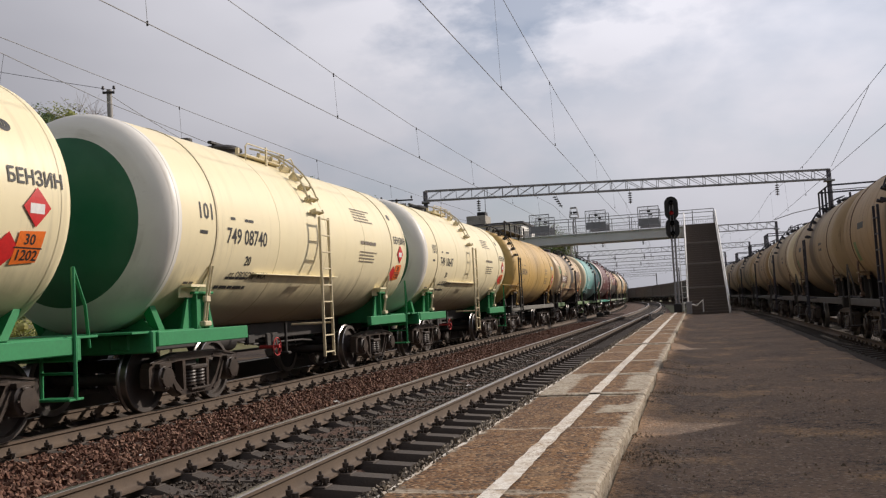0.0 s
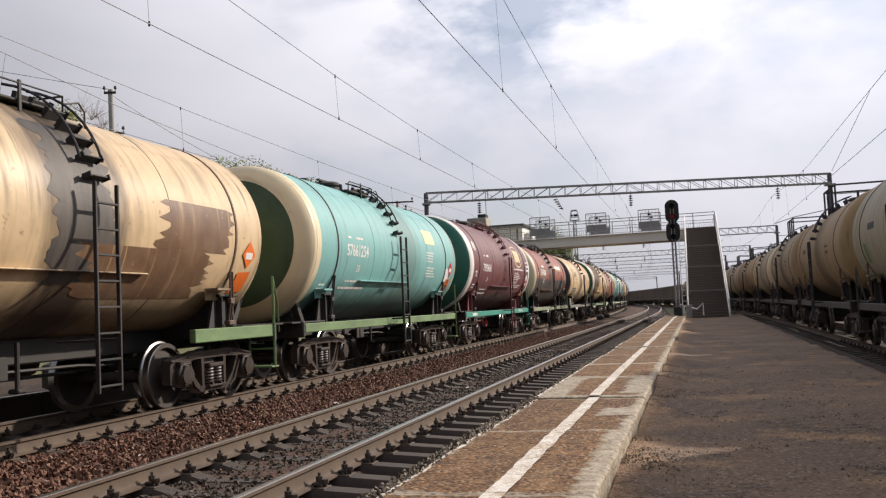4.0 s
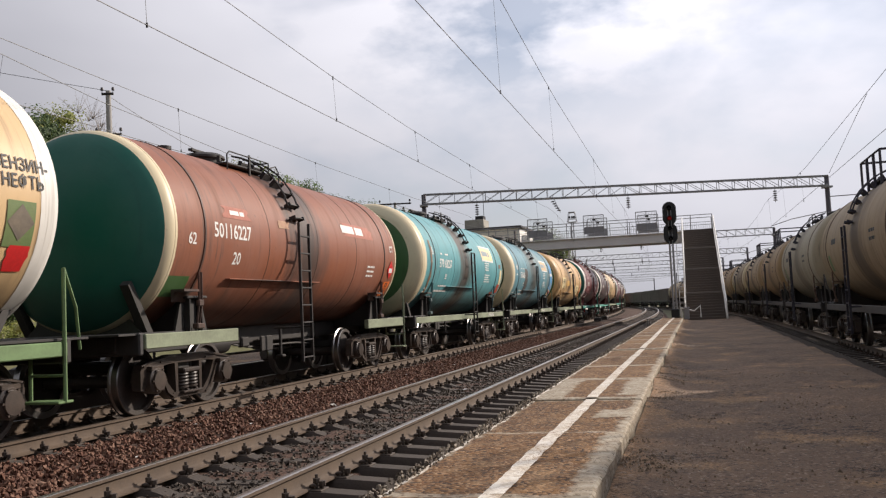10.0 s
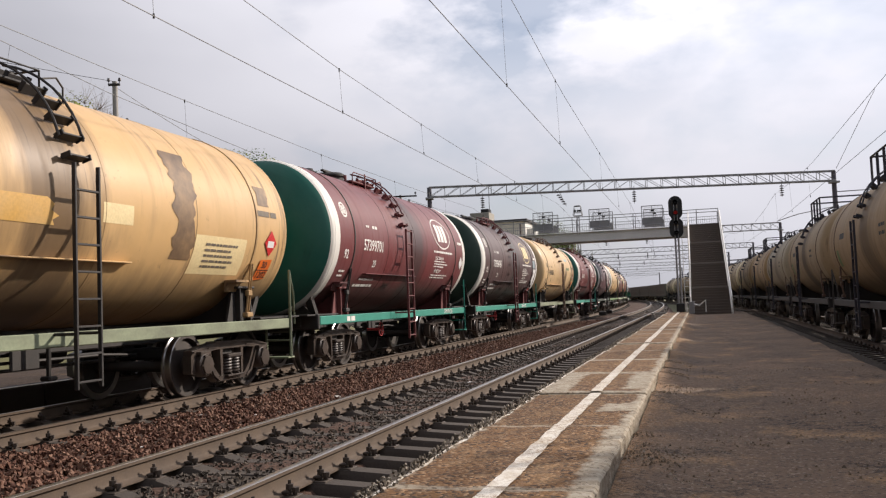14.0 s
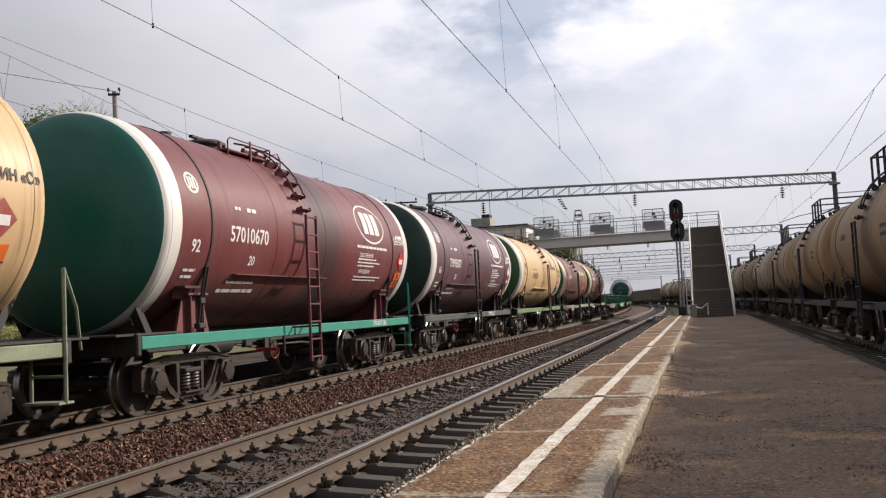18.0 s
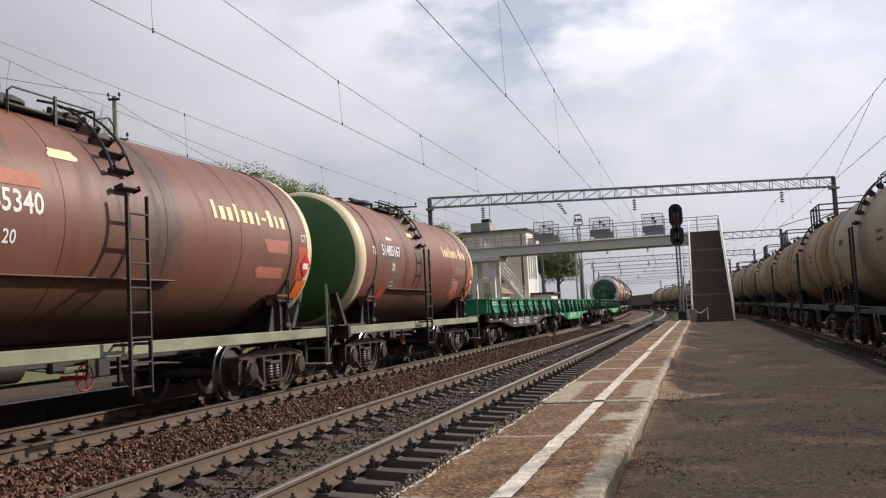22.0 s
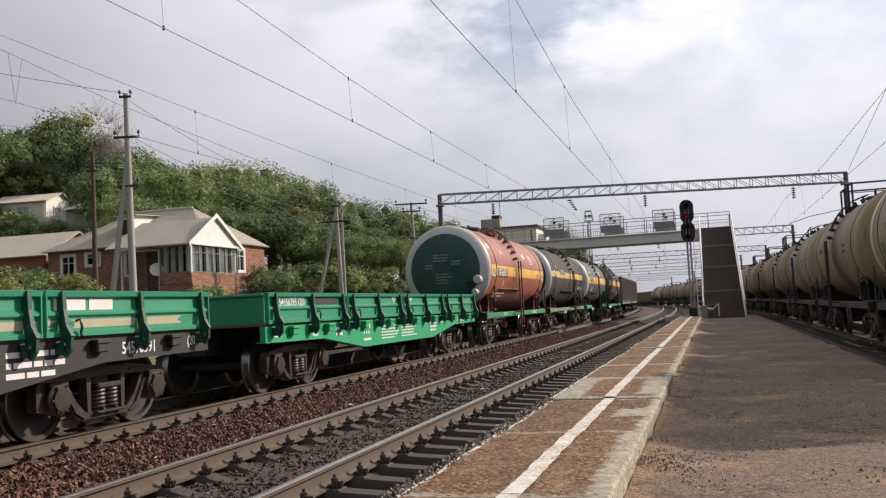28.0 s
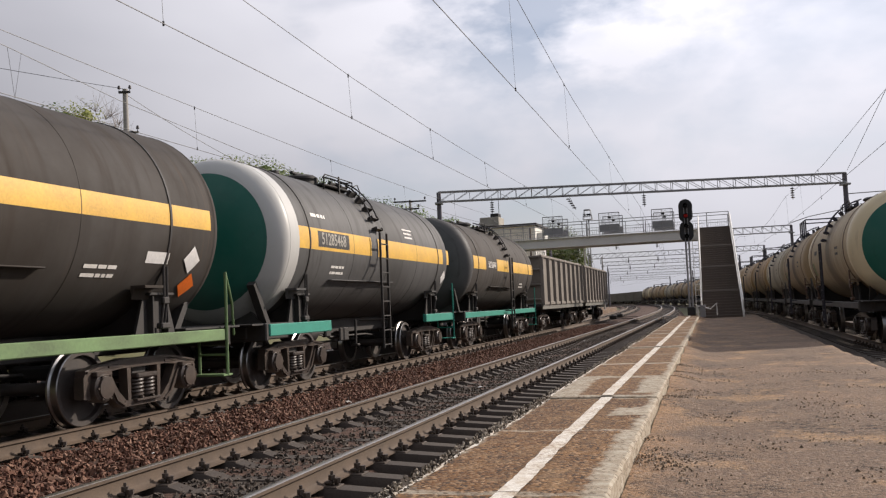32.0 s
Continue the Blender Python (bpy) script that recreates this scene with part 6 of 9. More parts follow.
enrol(94.67, 12.3, "tank", spec(CREAM_OLD, SMOKE_CAP, CREAM_OLD, FRAME_GREY, disc=1.42, ring=0.04, bands=[(-3.7, -2.35, 1.68, 2.14, MOSS_PRINT)], ladder=0.14, strap_mat=CREAM_METAL, shelf=False, panel=True,
      marks=[("plate", -2.72, 2.85, 1.86, 0.47, FADED_INK), ("plate", -2.72, 2.85, 1.80, 0.42, STRAW_PLATE), ("bars", -3.0, 2.0, 1, 1.0, 0.11, FADED_CHALK), ("bars", -3.0, 1.83, 1, 1.1, 0.11, FADED_CHALK), ("bars", -3.1, 3.2, 1, 0.4, 0.14, FADED_INK), ("plate", -4.35, 3.12, 0.3, 0.1, FADED_INK), ("plate", -4.35, 3.12, 0.26, 0.06, STRAW_PLATE), ("plate", -1.6, 1.5, 2.6, 0.014, FADED_INK), ("scuff", -3.1, 1.45, 0.5, 0.3, STRAW), ("text", -2.94, 2.86, "51342921", 0.35, INK), ("text", -2.74, 2.47, "20", 0.22, INK), ("text", -4.2, 2.72, "72", 0.25, INK), ("text", 4.38, 2.64, "СТ", 0.2, FADED_INK), ("hazard", 4.55, 1.9, HAZ_RED, HZ), ("bars", 2.7, 2.75, 2, 1.0, 0.09, FADED_INK)]), "stained cream tank wagon with a hand-painted number")
enrol(106.92, 12.2, "tank", spec(CREAM_LIGHT, LEAF_CAP, WHITE_RIM, FRAME_MID, rad=1.58, disc=1.5, ring=0.2, ladder=0.5, ladder_mat=BROWN_METAL, marks=numbered("542 47754", INK, -1.92, 2.42, 0.33, "90", side_up=0.4) + [("oval", 2.7, 3.15, 0.5, 0.6, FADED_INK), ("bars", 3.0, 2.95, 1, 1.4, 0.24, INK), ("text", 4.57, 3.02, "БЕНЗИН-", 0.2, INK), ("text", 4.57, 2.83, "НЕФТЬ", 0.2, INK), ("plate", 4.55, 2.38, 0.42, 0.5, PATCH_GREEN), ("tag", 4.55, 2.4, FADED_INK), ("scuff", 4.6, 2.02, 0.3, 0.3, HAZ_RED)], sill_marks=[(0.4, "54247754 (20)", 0.14, CHALK)]), "light cream tank wagon with leaf green ends")
enrol(119.3, 12.3, "tank", spec(RUST, TEAL_CAP, CREAM_RIM, FRAME_PALE, ladder=-0.86, full_sill=False, disc=1.42, ring=0.05, bands=[(-4.75, -4.2, 1.6, 1.95, LEAF_CAP)], strap_mat=RUST,
      marks=[("text", -3.16, 2.63, "50116227", 0.32, CHALK), ("text", -3.0, 2.22, "20", 0.28, CHALK), ("text", -4.35, 2.46, "62", 0.24, CHALK), ("scuff", -3.0, 2.95, 0.9, 0.2, SCUFFED_RED), ("bars", -2.9, 2.95, 1, 0.6, 0.1, CHALK), ("scuff", 2.4, 3.05, 1.9, 0.3, SCUFFED_RED), ("bars", 2.4, 3.05, 1, 1.8, 0.24, CHALK), ("scuff", -1.3, 2.9, 0.4, 0.14, SCUFFED_CREAM), ("bars", 3.2, 2.2, 3, 0.6, 0.06, CHALK), ("hazard", 4.45, 1.75, HAZ_RED, HZ), ("text", 4.48, 2.75, "СТ", 0.2, CHALK)]), "red-brown tank wagon with a dark green end")
enrol(131.32, 12.4, "tank", spec(BLUE, LEAF_CAP, CREAM_RIM, FRAME_PALE, rad=1.555, disc=1.22, ring=0.22, ring_far=0.04, ladder=-0.2, strap_mat=BLUE, marks=numbered("579 68257", CHALK, -2.89, 2.58, 0.34, "66") + [("plate", 2.65, 3.13, 1.72, 0.56, HAZ_WHITE), ("plate", 2.65, 3.13, 1.6, 0.46, PATCH_PALE), ("bars", 2.6, 3.13, 1, 1.3, 0.24, SLATE_INK), ("scuff", -4.4, 2.4, 0.16, 1.6, OIL_RUN), ("scuff", 4.55, 2.75, 0.4, 0.14, DULL_BROWN), ("scuff", 4.68, 2.35, 0.3, 0.55, PATCH_PALE), ("scuff", 4.6, 1.95, 0.4, 0.34, PATCH_RED), ("scuff", 3.9, 1.75, 0.5, 0.2, PATCH_RED)], sill_marks=[(3.4, "57968257 (26)", 0.15, CHALK)]), "sky blue tank wagon with cream end bands and oil stains")
enrol(143.75, 12.3, "tank", spec(BLUE_OLD, MOSS_CAP, CREAM_RIM, FRAME_PALE, rad=1.555, disc=1.22, ring=0.22, ring_far=0.04, ladder=-0.43, strap_mat=BLUE_OLD, marks=numbered("57660854", CHALK, -2.96, 2.55, 0.34, "66") + [("scuff", -2.3, 2.3, 0.7, 1.1, SOOT), ("plate", 2.65, 3.13, 1.6, 0.54, HAZ_WHITE), ("plate", 2.65, 3.13, 1.48, 0.44, STRAW_PLATE), ("bars", 2.6, 3.13, 1, 1.2, 0.22, SLATE_INK), ("scuff", 4.5, 2.65, 0.7, 1.3, PATCH_BLUE), ("plate", 4.5, 2.75, 0.6, 0.14, HAZ_WHITE), ("tag", 4.5, 2.2, SLATE_INK), ("scuff", 4.4, 1.9, 0.4, 0.3, PATCH_PALE), ("tag", 4.6, 1.85, HAZ_RED)], sill_marks=[(2.6, "57660854 (26)", 0.15, CHALK)]), "faded blue and grey tank wagon streaked with oil")
enrol(156.46, 12.2, "tank", spec(CREAM_WARM, LEAF_CAP, CREAM_WARM, FRAME_PALE, rad=1.54, disc=1.3, ring=0.05, ladder=-0.43, strap_mat=CREAM_WARM, bands=[(-3.75, -2.3, 2.15, 2.75, PATCH_PALE), (0.1, 0.7, 2.4, 2.65, PATCH_PALE), (2.2, 3.7, 1.8, 2.4, PATCH_PALE)],
      marks=[("text", -3.2, 2.52, "516 20417", 0.32, INK), ("text", -3.0, 2.2, "20", 0.22, INK), ("text", -4.5, 2.21, "66", 0.3, INK), ("scuff", -1.5, 2.45, 1.6, 0.3, MUSTARD), ("scuff", 1.9, 2.8, 0.6, 1.6, OIL_RUN), ("bars", 4.4, 2.85, 1, 0.7, 0.13, FADED_INK), ("scuff", 4.3, 3.15, 0.4, 0.35, OIL_RUN), ("hazard", 4.5, 1.85, HAZ_RED, HZ), ("bars", 3.0, 2.1, 5, 1.0, 0.05, FADED_INK)]), "warm yellow-cream tank wagon with repainted patches")
enrol(168.62, 12.3, "tank", spec(MAROON_RED, marks=system_marks("57399701") + [("tag", 4.55, 2.42, HAZ_WHITE)], sill_marks=[(-3.9, 0.5, 0.1, CHALK), (3.6, "57399701 (20)", 0.15, CHALK)], **{**CTC, "ladder": -0.89}), "wine red tank wagon with green ends and sea green frame")
enrol(181.08, 12.6, "tank", spec(MAROON_DARK, marks=system_marks("73954745", emblem=PATCH_PALE) + [("plate", 4.3, 2.75, 0.6, 0.32, SLATE_INK), ("scuff", 4.4, 2.2, 0.5, 0.7, HAZ_WHITE), ("scuff", 4.5, 1.7, 0.4, 0.2, HAZ_RED)], sill_marks=[(2.6, "73954745 (20)", 0.17, CHALK)], **{**CTC, "ladder": -0.6, "cap": BLACK_CAP}), "oil-blackened maroon tank wagon with a white end band")
enrol(193.37, 12.6, "tank", spec(CREAM_LIGHT, MOSS_CAP, CREAM_LIGHT, FRAME_PALE, rad=1.575, disc=1.22, ring=0.08, ladder=-0.33, ladder_mat=BROWN_METAL, marks=numbered("546 40826", INK, -3.03, 2.52, 0.34, "66") + [("bars", 2.6, 3.3, 1, 1.2, 0.22, PALE_BLUE), ("bars", 2.7, 2.82, 1, 1.3, 0.18, PATCH_GREEN), ("text", 4.55, 2.88, "БЕНЗИН «С»", 0.18, INK), ("hazard", 4.5, 1.9, DULL_RED, HZ), ("plate", -4.4, 2.1, 0.14, 0.24, FADED_INK)]), "stained cream tank wagon with a round green end")
enrol(206.07, 12.4, "tank", spec(MAROON_RED, marks=system_marks("57010670") + [("text", 4.55, 2.88, "БЕНЗИН С", 0.2, CHALK), ("hazard", 4.55, 1.92, HAZ_RED, HZ)], sill_marks=[(3.4, "57010670 (20)", 0.15, CHALK)], **{**CTC, "ladder": -0.88}), "wine red tank wagon with green ends and sea green frame")
enrol(218.55, 12.3, "tank", spec(PLUM, marks=system_marks("73995037", "66") + [("text", 4.54, 2.85, "БЕНЗИН «С»", 0.19, CHALK), ("tag", 4.53, 2.48, HAZ_WHITE), ("hazard", 4.5, 1.65, HAZ_RED), ("scuff", 4.4, 1.75, 0.5, 0.3, HAZ_WHITE)], sill_marks=[(2.2, "73995037 (20)", 0.16, CHALK)], **{**CTC, "ladder": -0.94, "cap": BLACK_CAP, "ladder_mat": STEEL_DARK, "saddle_mat": STEEL_DARK, "frame": FRAME_DARK}), "plum-coloured tank wagon with a white end band")
enrol(230.87, 12.5, "tank", spec(CREAM_LIGHT, LEAF_CAP, WHITE_RIM, FRAME_MID, rad=1.58, disc=1.5, ring=0.2, ladder=0.42, ladder_mat=BROWN_METAL, marks=numbered("542 45279", INK, -2.03, 2.48, 0.33, "90", side_up=0.35) + [("oval", 2.5, 3.15, 0.5, 0.6, FADED_INK), ("bars", 2.8, 2.95, 1, 1.4, 0.2, FADED_INK), ("text", 4.57, 2.82, "БЕНЗИН-", 0.2, INK), ("text", 4.57, 2.62, "НЕФТЬ", 0.2, INK), ("hazard", 4.5, 1.7, HAZ_RED), ("scuff", 4.7, 2.0, 0.24, 0.5, SLATE_INK)]), "light cream tank wagon with leaf green ends")
enrol(243.2, 12.6, "tank", spec(RUST_BANDED, LEAF_CAP, CREAM_RIM, FRAME_PALE, disc=1.38, ring=0.15, wheel=RED_WHEEL, ladder=-0.77, marks=[("scuff", 3.5, 2.55, 0.9, 0.22, SCUFFED_RED), ("scuff", 3.3, 2.1, 0.9, 0.2, SCUFFED_RED), ("scuff", 4.5, 2.3, 0.45, 0.6, PATCH_RED), ("text", -2.89, 2.68, "51485340", 0.35, CHALK), ("text", -2.75, 2.3, "20", 0.22, CHALK), ("text", -4.18, 2.66, "72", 0.22, CHALK), ("glyphs", 2.6, 3.02, 11, 2.5, 0.30, PATCH_PALE), ("hazard", 4.6, 1.75, HAZ_RED), ("scuff", -2.6, 2.95, 0.7, 0.18, SCUFFED_RED), ("scuff", -1.7, 3.35, 0.5, 0.14, PATCH_PALE), ("text", 4.5, 2.75, "СТ", 0.18, CHALK)]), "red-brown tank wagon with dark vertical oil stains")
enrol(255.64, 12.4, "tank", spec(RUST_DARK, LEAF_CAP, CREAM_RIM, FRAME_PALE, disc=1.38, ring=0.15, ladder=-0.68, wheel=PINK_WHEEL, marks=[("plate", -2.96, 2.78, 1.46, 0.37, NAVY_PLATE), ("plate", -2.84, 2.41, 0.31, 0.27, FADED_INK), ("scuff", -3.25, 1.78, 0.42, 0.26, PATCH_RED), ("scuff", 2.9, 2.0, 0.7, 0.45, SCUFFED_RED), ("scuff", 3.1, 1.8, 0.5, 0.3, PATCH_RED), ("scuff", 4.45, 2.35, 0.5, 0.6, SCUFFED_RED), ("plate", 3.2, 2.5, 1.1, 0.22, FAINT_OLIVE), ("bars", -2.75, 1.98, 3, 0.34, 0.06, FADED_CHALK), ("bars", 2.7, 2.2, 2, 0.6, 0.05, FADED_CHALK), ("glyphs", 2.75, 3.02, 11, 2.5, 0.30, PATCH_PALE), ("text", -2.96, 2.78, "51485167", 0.35, CHALK), ("text", -2.84, 2.41, "20", 0.22, CHALK), ("text", -4.14, 2.74, "72", 0.24, CHALK), ("hazard", 4.6, 1.7, HAZ_RED), ("bars", -2.9, 3.08, 1, 0.5, 0.1, CHALK), ("plate", -1.1, 3.3, 0.4, 0.12, PATCH_PALE)]), "red-brown tank wagon with bold white lettering")
enrol(268.1, 14.8, "flat", "black", "flat wagon with green drop sides and a black frame")
enrol(282.9, 14.8, "flat", "green", "flat wagon with green drop sides and a green frame")
enrol(297.7, 14.9, "flat", "black2", "flat wagon with scuffed green sides and a black frame")
enrol(312.8, 15.0, "flat", "green2", "flat wagon with green drop sides and a green frame")
enrol(328.07, 11.9, "tank", spec(BRICK, DARK_CAP, GREY_RIM, FRAME_GREEN, rim_far=BRICK, ladder=-0.9, end_print=FAINT, disc=1.19, ring=0.02, valve=True, wheel=RED_WHEEL, ladder_mat=MAROON_METAL, saddle_mat=MAROON_METAL, step_mat=MAROON_METAL, bands=[(-4.72, -4.05, 2.34, 2.72, YELLOW), (-3.9, -0.95, 2.36, 2.70, YELLOW), (-0.55, 3.92, 2.36, 2.70, YELLOW), (4.08, 4.74, 2.36, 2.70, YELLOW)],
      marks=[("plate", -4.35, 2.42, 0.34, 0.3, INK), ("text", -4.35, 2.42, "82", 0.34, CHALK), ("plate", -3.06, 2.46, 1.46, 0.3, INK), ("text", -3.06, 2.46, "50766500", 0.34, CHALK), ("text", -2.8, 2.12, "22", 0.2, CHALK), ("text", -2.75, 3.2, "65т", 0.2, CHALK), ("bars", 2.4, 3.1, 4, 0.6, 0.06, CHALK), ("oval", -4.4, 3.35, 0.4, 0.2, CHALK), ("oval", 1.1, 3.2, 0.4, 0.24, CHALK), ("bars", -2.6, 1.72, 2, 1.4, 0.07, CHALK), ("bars", 3.4, 2.45, 2, 0.7, 0.06, FADED_INK), ("tag", 4.49, 2.34, HAZ_WHITE), ("hazard", 4.45, 1.85, DULL_RED, HZ)],
      sill_marks=[(-2.6, "ТАРА 27 т", 0.15, CHALK), (2.7, "50766500 (22)", 0.15, CHALK)]), "terracotta tank wagon with a yellow stripe and dark green end")
enrol(339.9, 12.4, "tank", spec(COAL, BLACK_CAP, GREY_RIM, FRAME_MID, rim_far=COAL, shell_half=5.12, disc=1.26, ring=0.02, ladder=0.5, bands=[(-5.1, -4.1, 2.56, 2.82, STRAW), (-3.9, 0.3, 2.54, 2.83, STRAW), (0.7, 5.0, 2.54, 2.83, YELLOW)], marks=[("plate", -4.2, 2.74, 0.36, 0.36, INK), ("text", -4.2, 2.74, "86", 0.34, CHALK), ("plate", -2.0, 2.83, 1.5, 0.26, INK), ("text", -2.0, 2.83, "50059344", 0.28, FADED_CHALK), ("text", -3.5, 3.05, "65т", 0.2, YELLOW), ("plate", 3.8, 2.1, 0.5, 0.16, HAZ_WHITE), ("bars", 2.8, 1.9, 2, 0.8, 0.07, CHALK), ("tag", 4.6, 2.1, HAZ_WHITE), ("tag", 4.7, 1.75, HAZ_ORANGE), ("text", -2.0, 2.25, "4", 0.16, CHALK)]), "black tank wagon with a yellow stripe and grey end band")
enrol(352.3, 12.4, "tank", spec(GUN, TEAL_CAP, GREY_RIM, FRAME_TEAL, full_sill=False, rim_far=GUN, disc=1.2, ring=0.35, bands=[(-4.6, -0.9, 2.45, 2.85, YELLOW), (-0.5, 5.0, 2.45, 2.85, YELLOW)], ladder=-0.6, marks=[("plate", -2.9, 2.66, 1.5, 0.3, INK), ("text", -2.9, 2.66, "51285468", 0.32, FADED_CHALK), ("bars", -2.6, 2.1, 2, 0.7, 0.07, CHALK), ("bars", -3.4, 3.1, 1, 0.8, 0.1, CHALK), ("bars", 1.8, 3.1, 3, 0.7, 0.06, CHALK), ("tag", 4.6, 2.1, HAZ_WHITE)]), "dark grey tank wagon with a yellow stripe and blue-green end")
enrol(364.7, 12.4, "tank", spec(COAL, GUN, GUN, FRAME_TEAL, disc=1.2, ring=0.1, bands=[(-4.6, -3.0, 2.45, 2.85, YELLOW), (-1.4, 0.4, 2.45, 2.85, YELLOW), (1.2, 4.9, 2.45, 2.85, YELLOW)], marks=[("text", -2.1, 2.62, "50136941", 0.3, CHALK), ("bars", 3.0, 2.0, 2, 0.8, 0.07, CHALK)]), "black tank wagon with a broken yellow stripe")
enrol(377.3, 13.9, "gondola", None, "dark weathered open gondola wagon with ribbed sides")
enrol(391.2, 13.9, "gondola", None, "dark weathered open gondola wagon with ribbed sides")

SIDE_GREEN = surface("green board enamel", (0.015, 0.26, 0.13), (0.03, 0.20, 0.11), 0.5, 1.5, 25, 0.6, 0.1)
SIDE_GREEN_DARK = surface("black-green hinge enamel", (0.010, 0.062, 0.044), (0.015, 0.10, 0.062), 0.5, 1.5, 25, 0.6, 0.1)
BEAM_GREEN = surface("bright green beam enamel", (0.015, 0.36, 0.15), (0.03, 0.28, 0.13), 0.5, 1.5, 25, 0.5, 0.1)
BEAM_BLACK = surface("black beam enamel", (0.022, 0.022, 0.022), (0.05, 0.045, 0.04), 0.55, 1.5, 25, 0.6, 0.1)
SCUFF = surface("bare scuffed board", (0.45, 0.40, 0.27), (0.3, 0.3, 0.18), 0.8, 6, 40, 0.6, 0.1)
DECK_WOOD = surface("grey wagon planks", (0.12, 0.10, 0.08), (0.07, 0.06, 0.05), 0.9, 3, 30, 0.7, 0.2)


def flat_wagon(style, label):
    w = thing("flat_wagon", Matrix(), label, "flat wagon", "flat wagons of the moving train")
    beam = BEAM_BLACK if style.startswith("black") else BEAM_GREEN
    half = 6.7

    def side_beam():
        low = [(-half, 0.90), (-4.4, 0.88), (-2.4, 0.62), (2.4, 0.62), (4.4, 0.88), (half, 0.90), (half, 1.15), (-half, 1.15)]
        s = Shape().prism(low, -0.05, 0.05)
        lip = [(-half, 0.90), (-4.4, 0.88), (-2.4, 0.62), (2.4, 0.62), (4.4, 0.88), (half, 0.90)]
        s.prism(lip + [(a, b - 0.02) for a, b in reversed(lip)], -0.12, 0.06)
        return s

    for sg in (-1, 1):
        part("side_beam", cached("side_beam", beam, side_beam, smooth=False), w, Matrix.Translation((sg * 1.36, 0, 0)))
    part("deck", cached("flat_deck", DECK_WOOD, lambda: Shape().box((0, 0, 1.18), (2.8, 2 * half, 0.06), bev=0.01)), w)
    part("centre_sill", cached("flat_sill", STEEL_DARK, lambda: Shape().box((0, 0, 0.95), (0.5, 2 * half, 0.5), bev=0.02)), w)
    n, pitch = 4, 2 * half / 4

    def board():
        s = Shape()
        prof = [(0.0, 1.19), (0.07, 1.19), (0.07, 1.24), (0.025, 1.26), (0.025, 1.40), (0.06, 1.43), (0.06, 1.46), (0.025, 1.49), (0.02, 1.62), (0.075, 1.64), (0.085, 1.70), (0.0, 1.71)]
        s.prism(prof, -pitch / 2 + 0.02, pitch / 2 - 0.02, "Y")
        for sg in (-1, 1):
            s.box((0.04, sg * (pitch / 2 - 0.04), 1.45), (0.07, 0.03, 0.5), bev=0.006)
        return s

    def post():
        s = Shape()
        s.prism([(0.0, 1.69), (0.09, 1.70), (0.10, 1.50), (0.13, 1.32), (0.20, 1.20), (0.19, 1.05), (0.12, 0.96), (0.06, 1.02), (0.05, 1.20)], -0.022, 0.022, "Y")
        s.prism([(0.085, 1.69), (0.10, 1.70), (0.11, 1.50), (0.14, 1.32), (0.21, 1.20), (0.20, 1.18), (0.12, 1.32), (0.095, 1.50)], -0.03, 0.03, "Y")
        s.cyl((0.12, -0.07, 1.10), (0.12, 0.07, 1.10), 0.035, 8)
        s.box((0.05, 0, 1.06), (0.10, 0.12, 0.14), bev=0.02)
        return s

    def hook():
        return Shape().pipe([(0.05, 0.0, 1.36), (0.10, 0.01, 1.38), (0.11, 0.03, 1.30), (0.08, 0.05, 1.22), (0.11, 0.02, 1.20)], 0.016, 6)

    for sg in (-1, 1):
        t = Matrix.Rotation(0 if sg > 0 else math.pi, 4, "Z")
        for i in range(n):
            y = -half + pitch * (i + 0.5)
            part("side_board", cached("side_board", SIDE_GREEN, board), w, Matrix.Translation((sg * 1.40, y, 0)) @ t)
            for dy in (-pitch / 2 + 0.27, 0.02, pitch / 2 - 0.26):
                part("hinge_post", cached("hinge_post", SIDE_GREEN_DARK, post, smooth=False), w, Matrix.Translation((sg * 1.41, y + dy, 0)) @ t)
            for dy in (-0.75, 0.75):
                part("stake_pocket", cached("stake_pocket", STEEL_DARK if style.startswith("black") else beam, lambda: Shape().box((0.06, 0, 1.11), (0.12, 0.26, 0.05), bev=0.01).box((0.05, 0, 1.04), (0.10, 0.2, 0.12), bev=0.015)), w, Matrix.Translation((sg * 1.41, y + dy, 0)) @ t)
            part("latch_hook", cached("latch_hook", SIDE_GREEN_DARK, hook), w, Matrix.Translation((sg * 1.42, y - pitch / 2 + (0.5 if i else 1.9), 0)) @ t)
    for sg in (-1, 1):
        m = Matrix.Translation((0, sg * half, 0)) @ Matrix.Rotation(0 if sg < 0 else math.pi, 4, "Z")
        part("end_board", cached("end_board", SIDE_GREEN, lambda: Shape().box((0, 0.03, 1.58), (2.75, 0.05, 0.5), bev=0.01).box((0, 0.0, 1.8), (2.8, 0.08, 0.06), bev=0.02)), w, Matrix.Translation((0, 0, -0.13)) @ m)
        part("coupler", cached("coupler", CAST, coupler_shape), w, m)
    if style in ("green", "black2"):
        part("hand_wheel", cached("hand_wheel", plain("dull red wheel enamel", (0.28, 0.10, 0.08), 0.6), hand_wheel), w, Matrix.Translation((1.5, -half + 0.5, 0.9)) @ Matrix.Scale(1.6, 4), "round brake hand wheel")
    part("brake_gear", cached("brake_gear", STEEL_DARK, under_gear), w, Matrix.Translation((0, 0, -0.12)))
    for y in (-4.86, 4.86):
        bogie(w, y, "main", CAST)

    def mark(name, flat, y, z, mat, x=1.465):
        part(name, flat_on(flat, x, y, z, 1).mesh(name, mat, smooth=False, fix=False), w)

    nums = {"black": "54553151", "green": "54548094", "black2": "54578391", "green2": "54556295 (20)"}
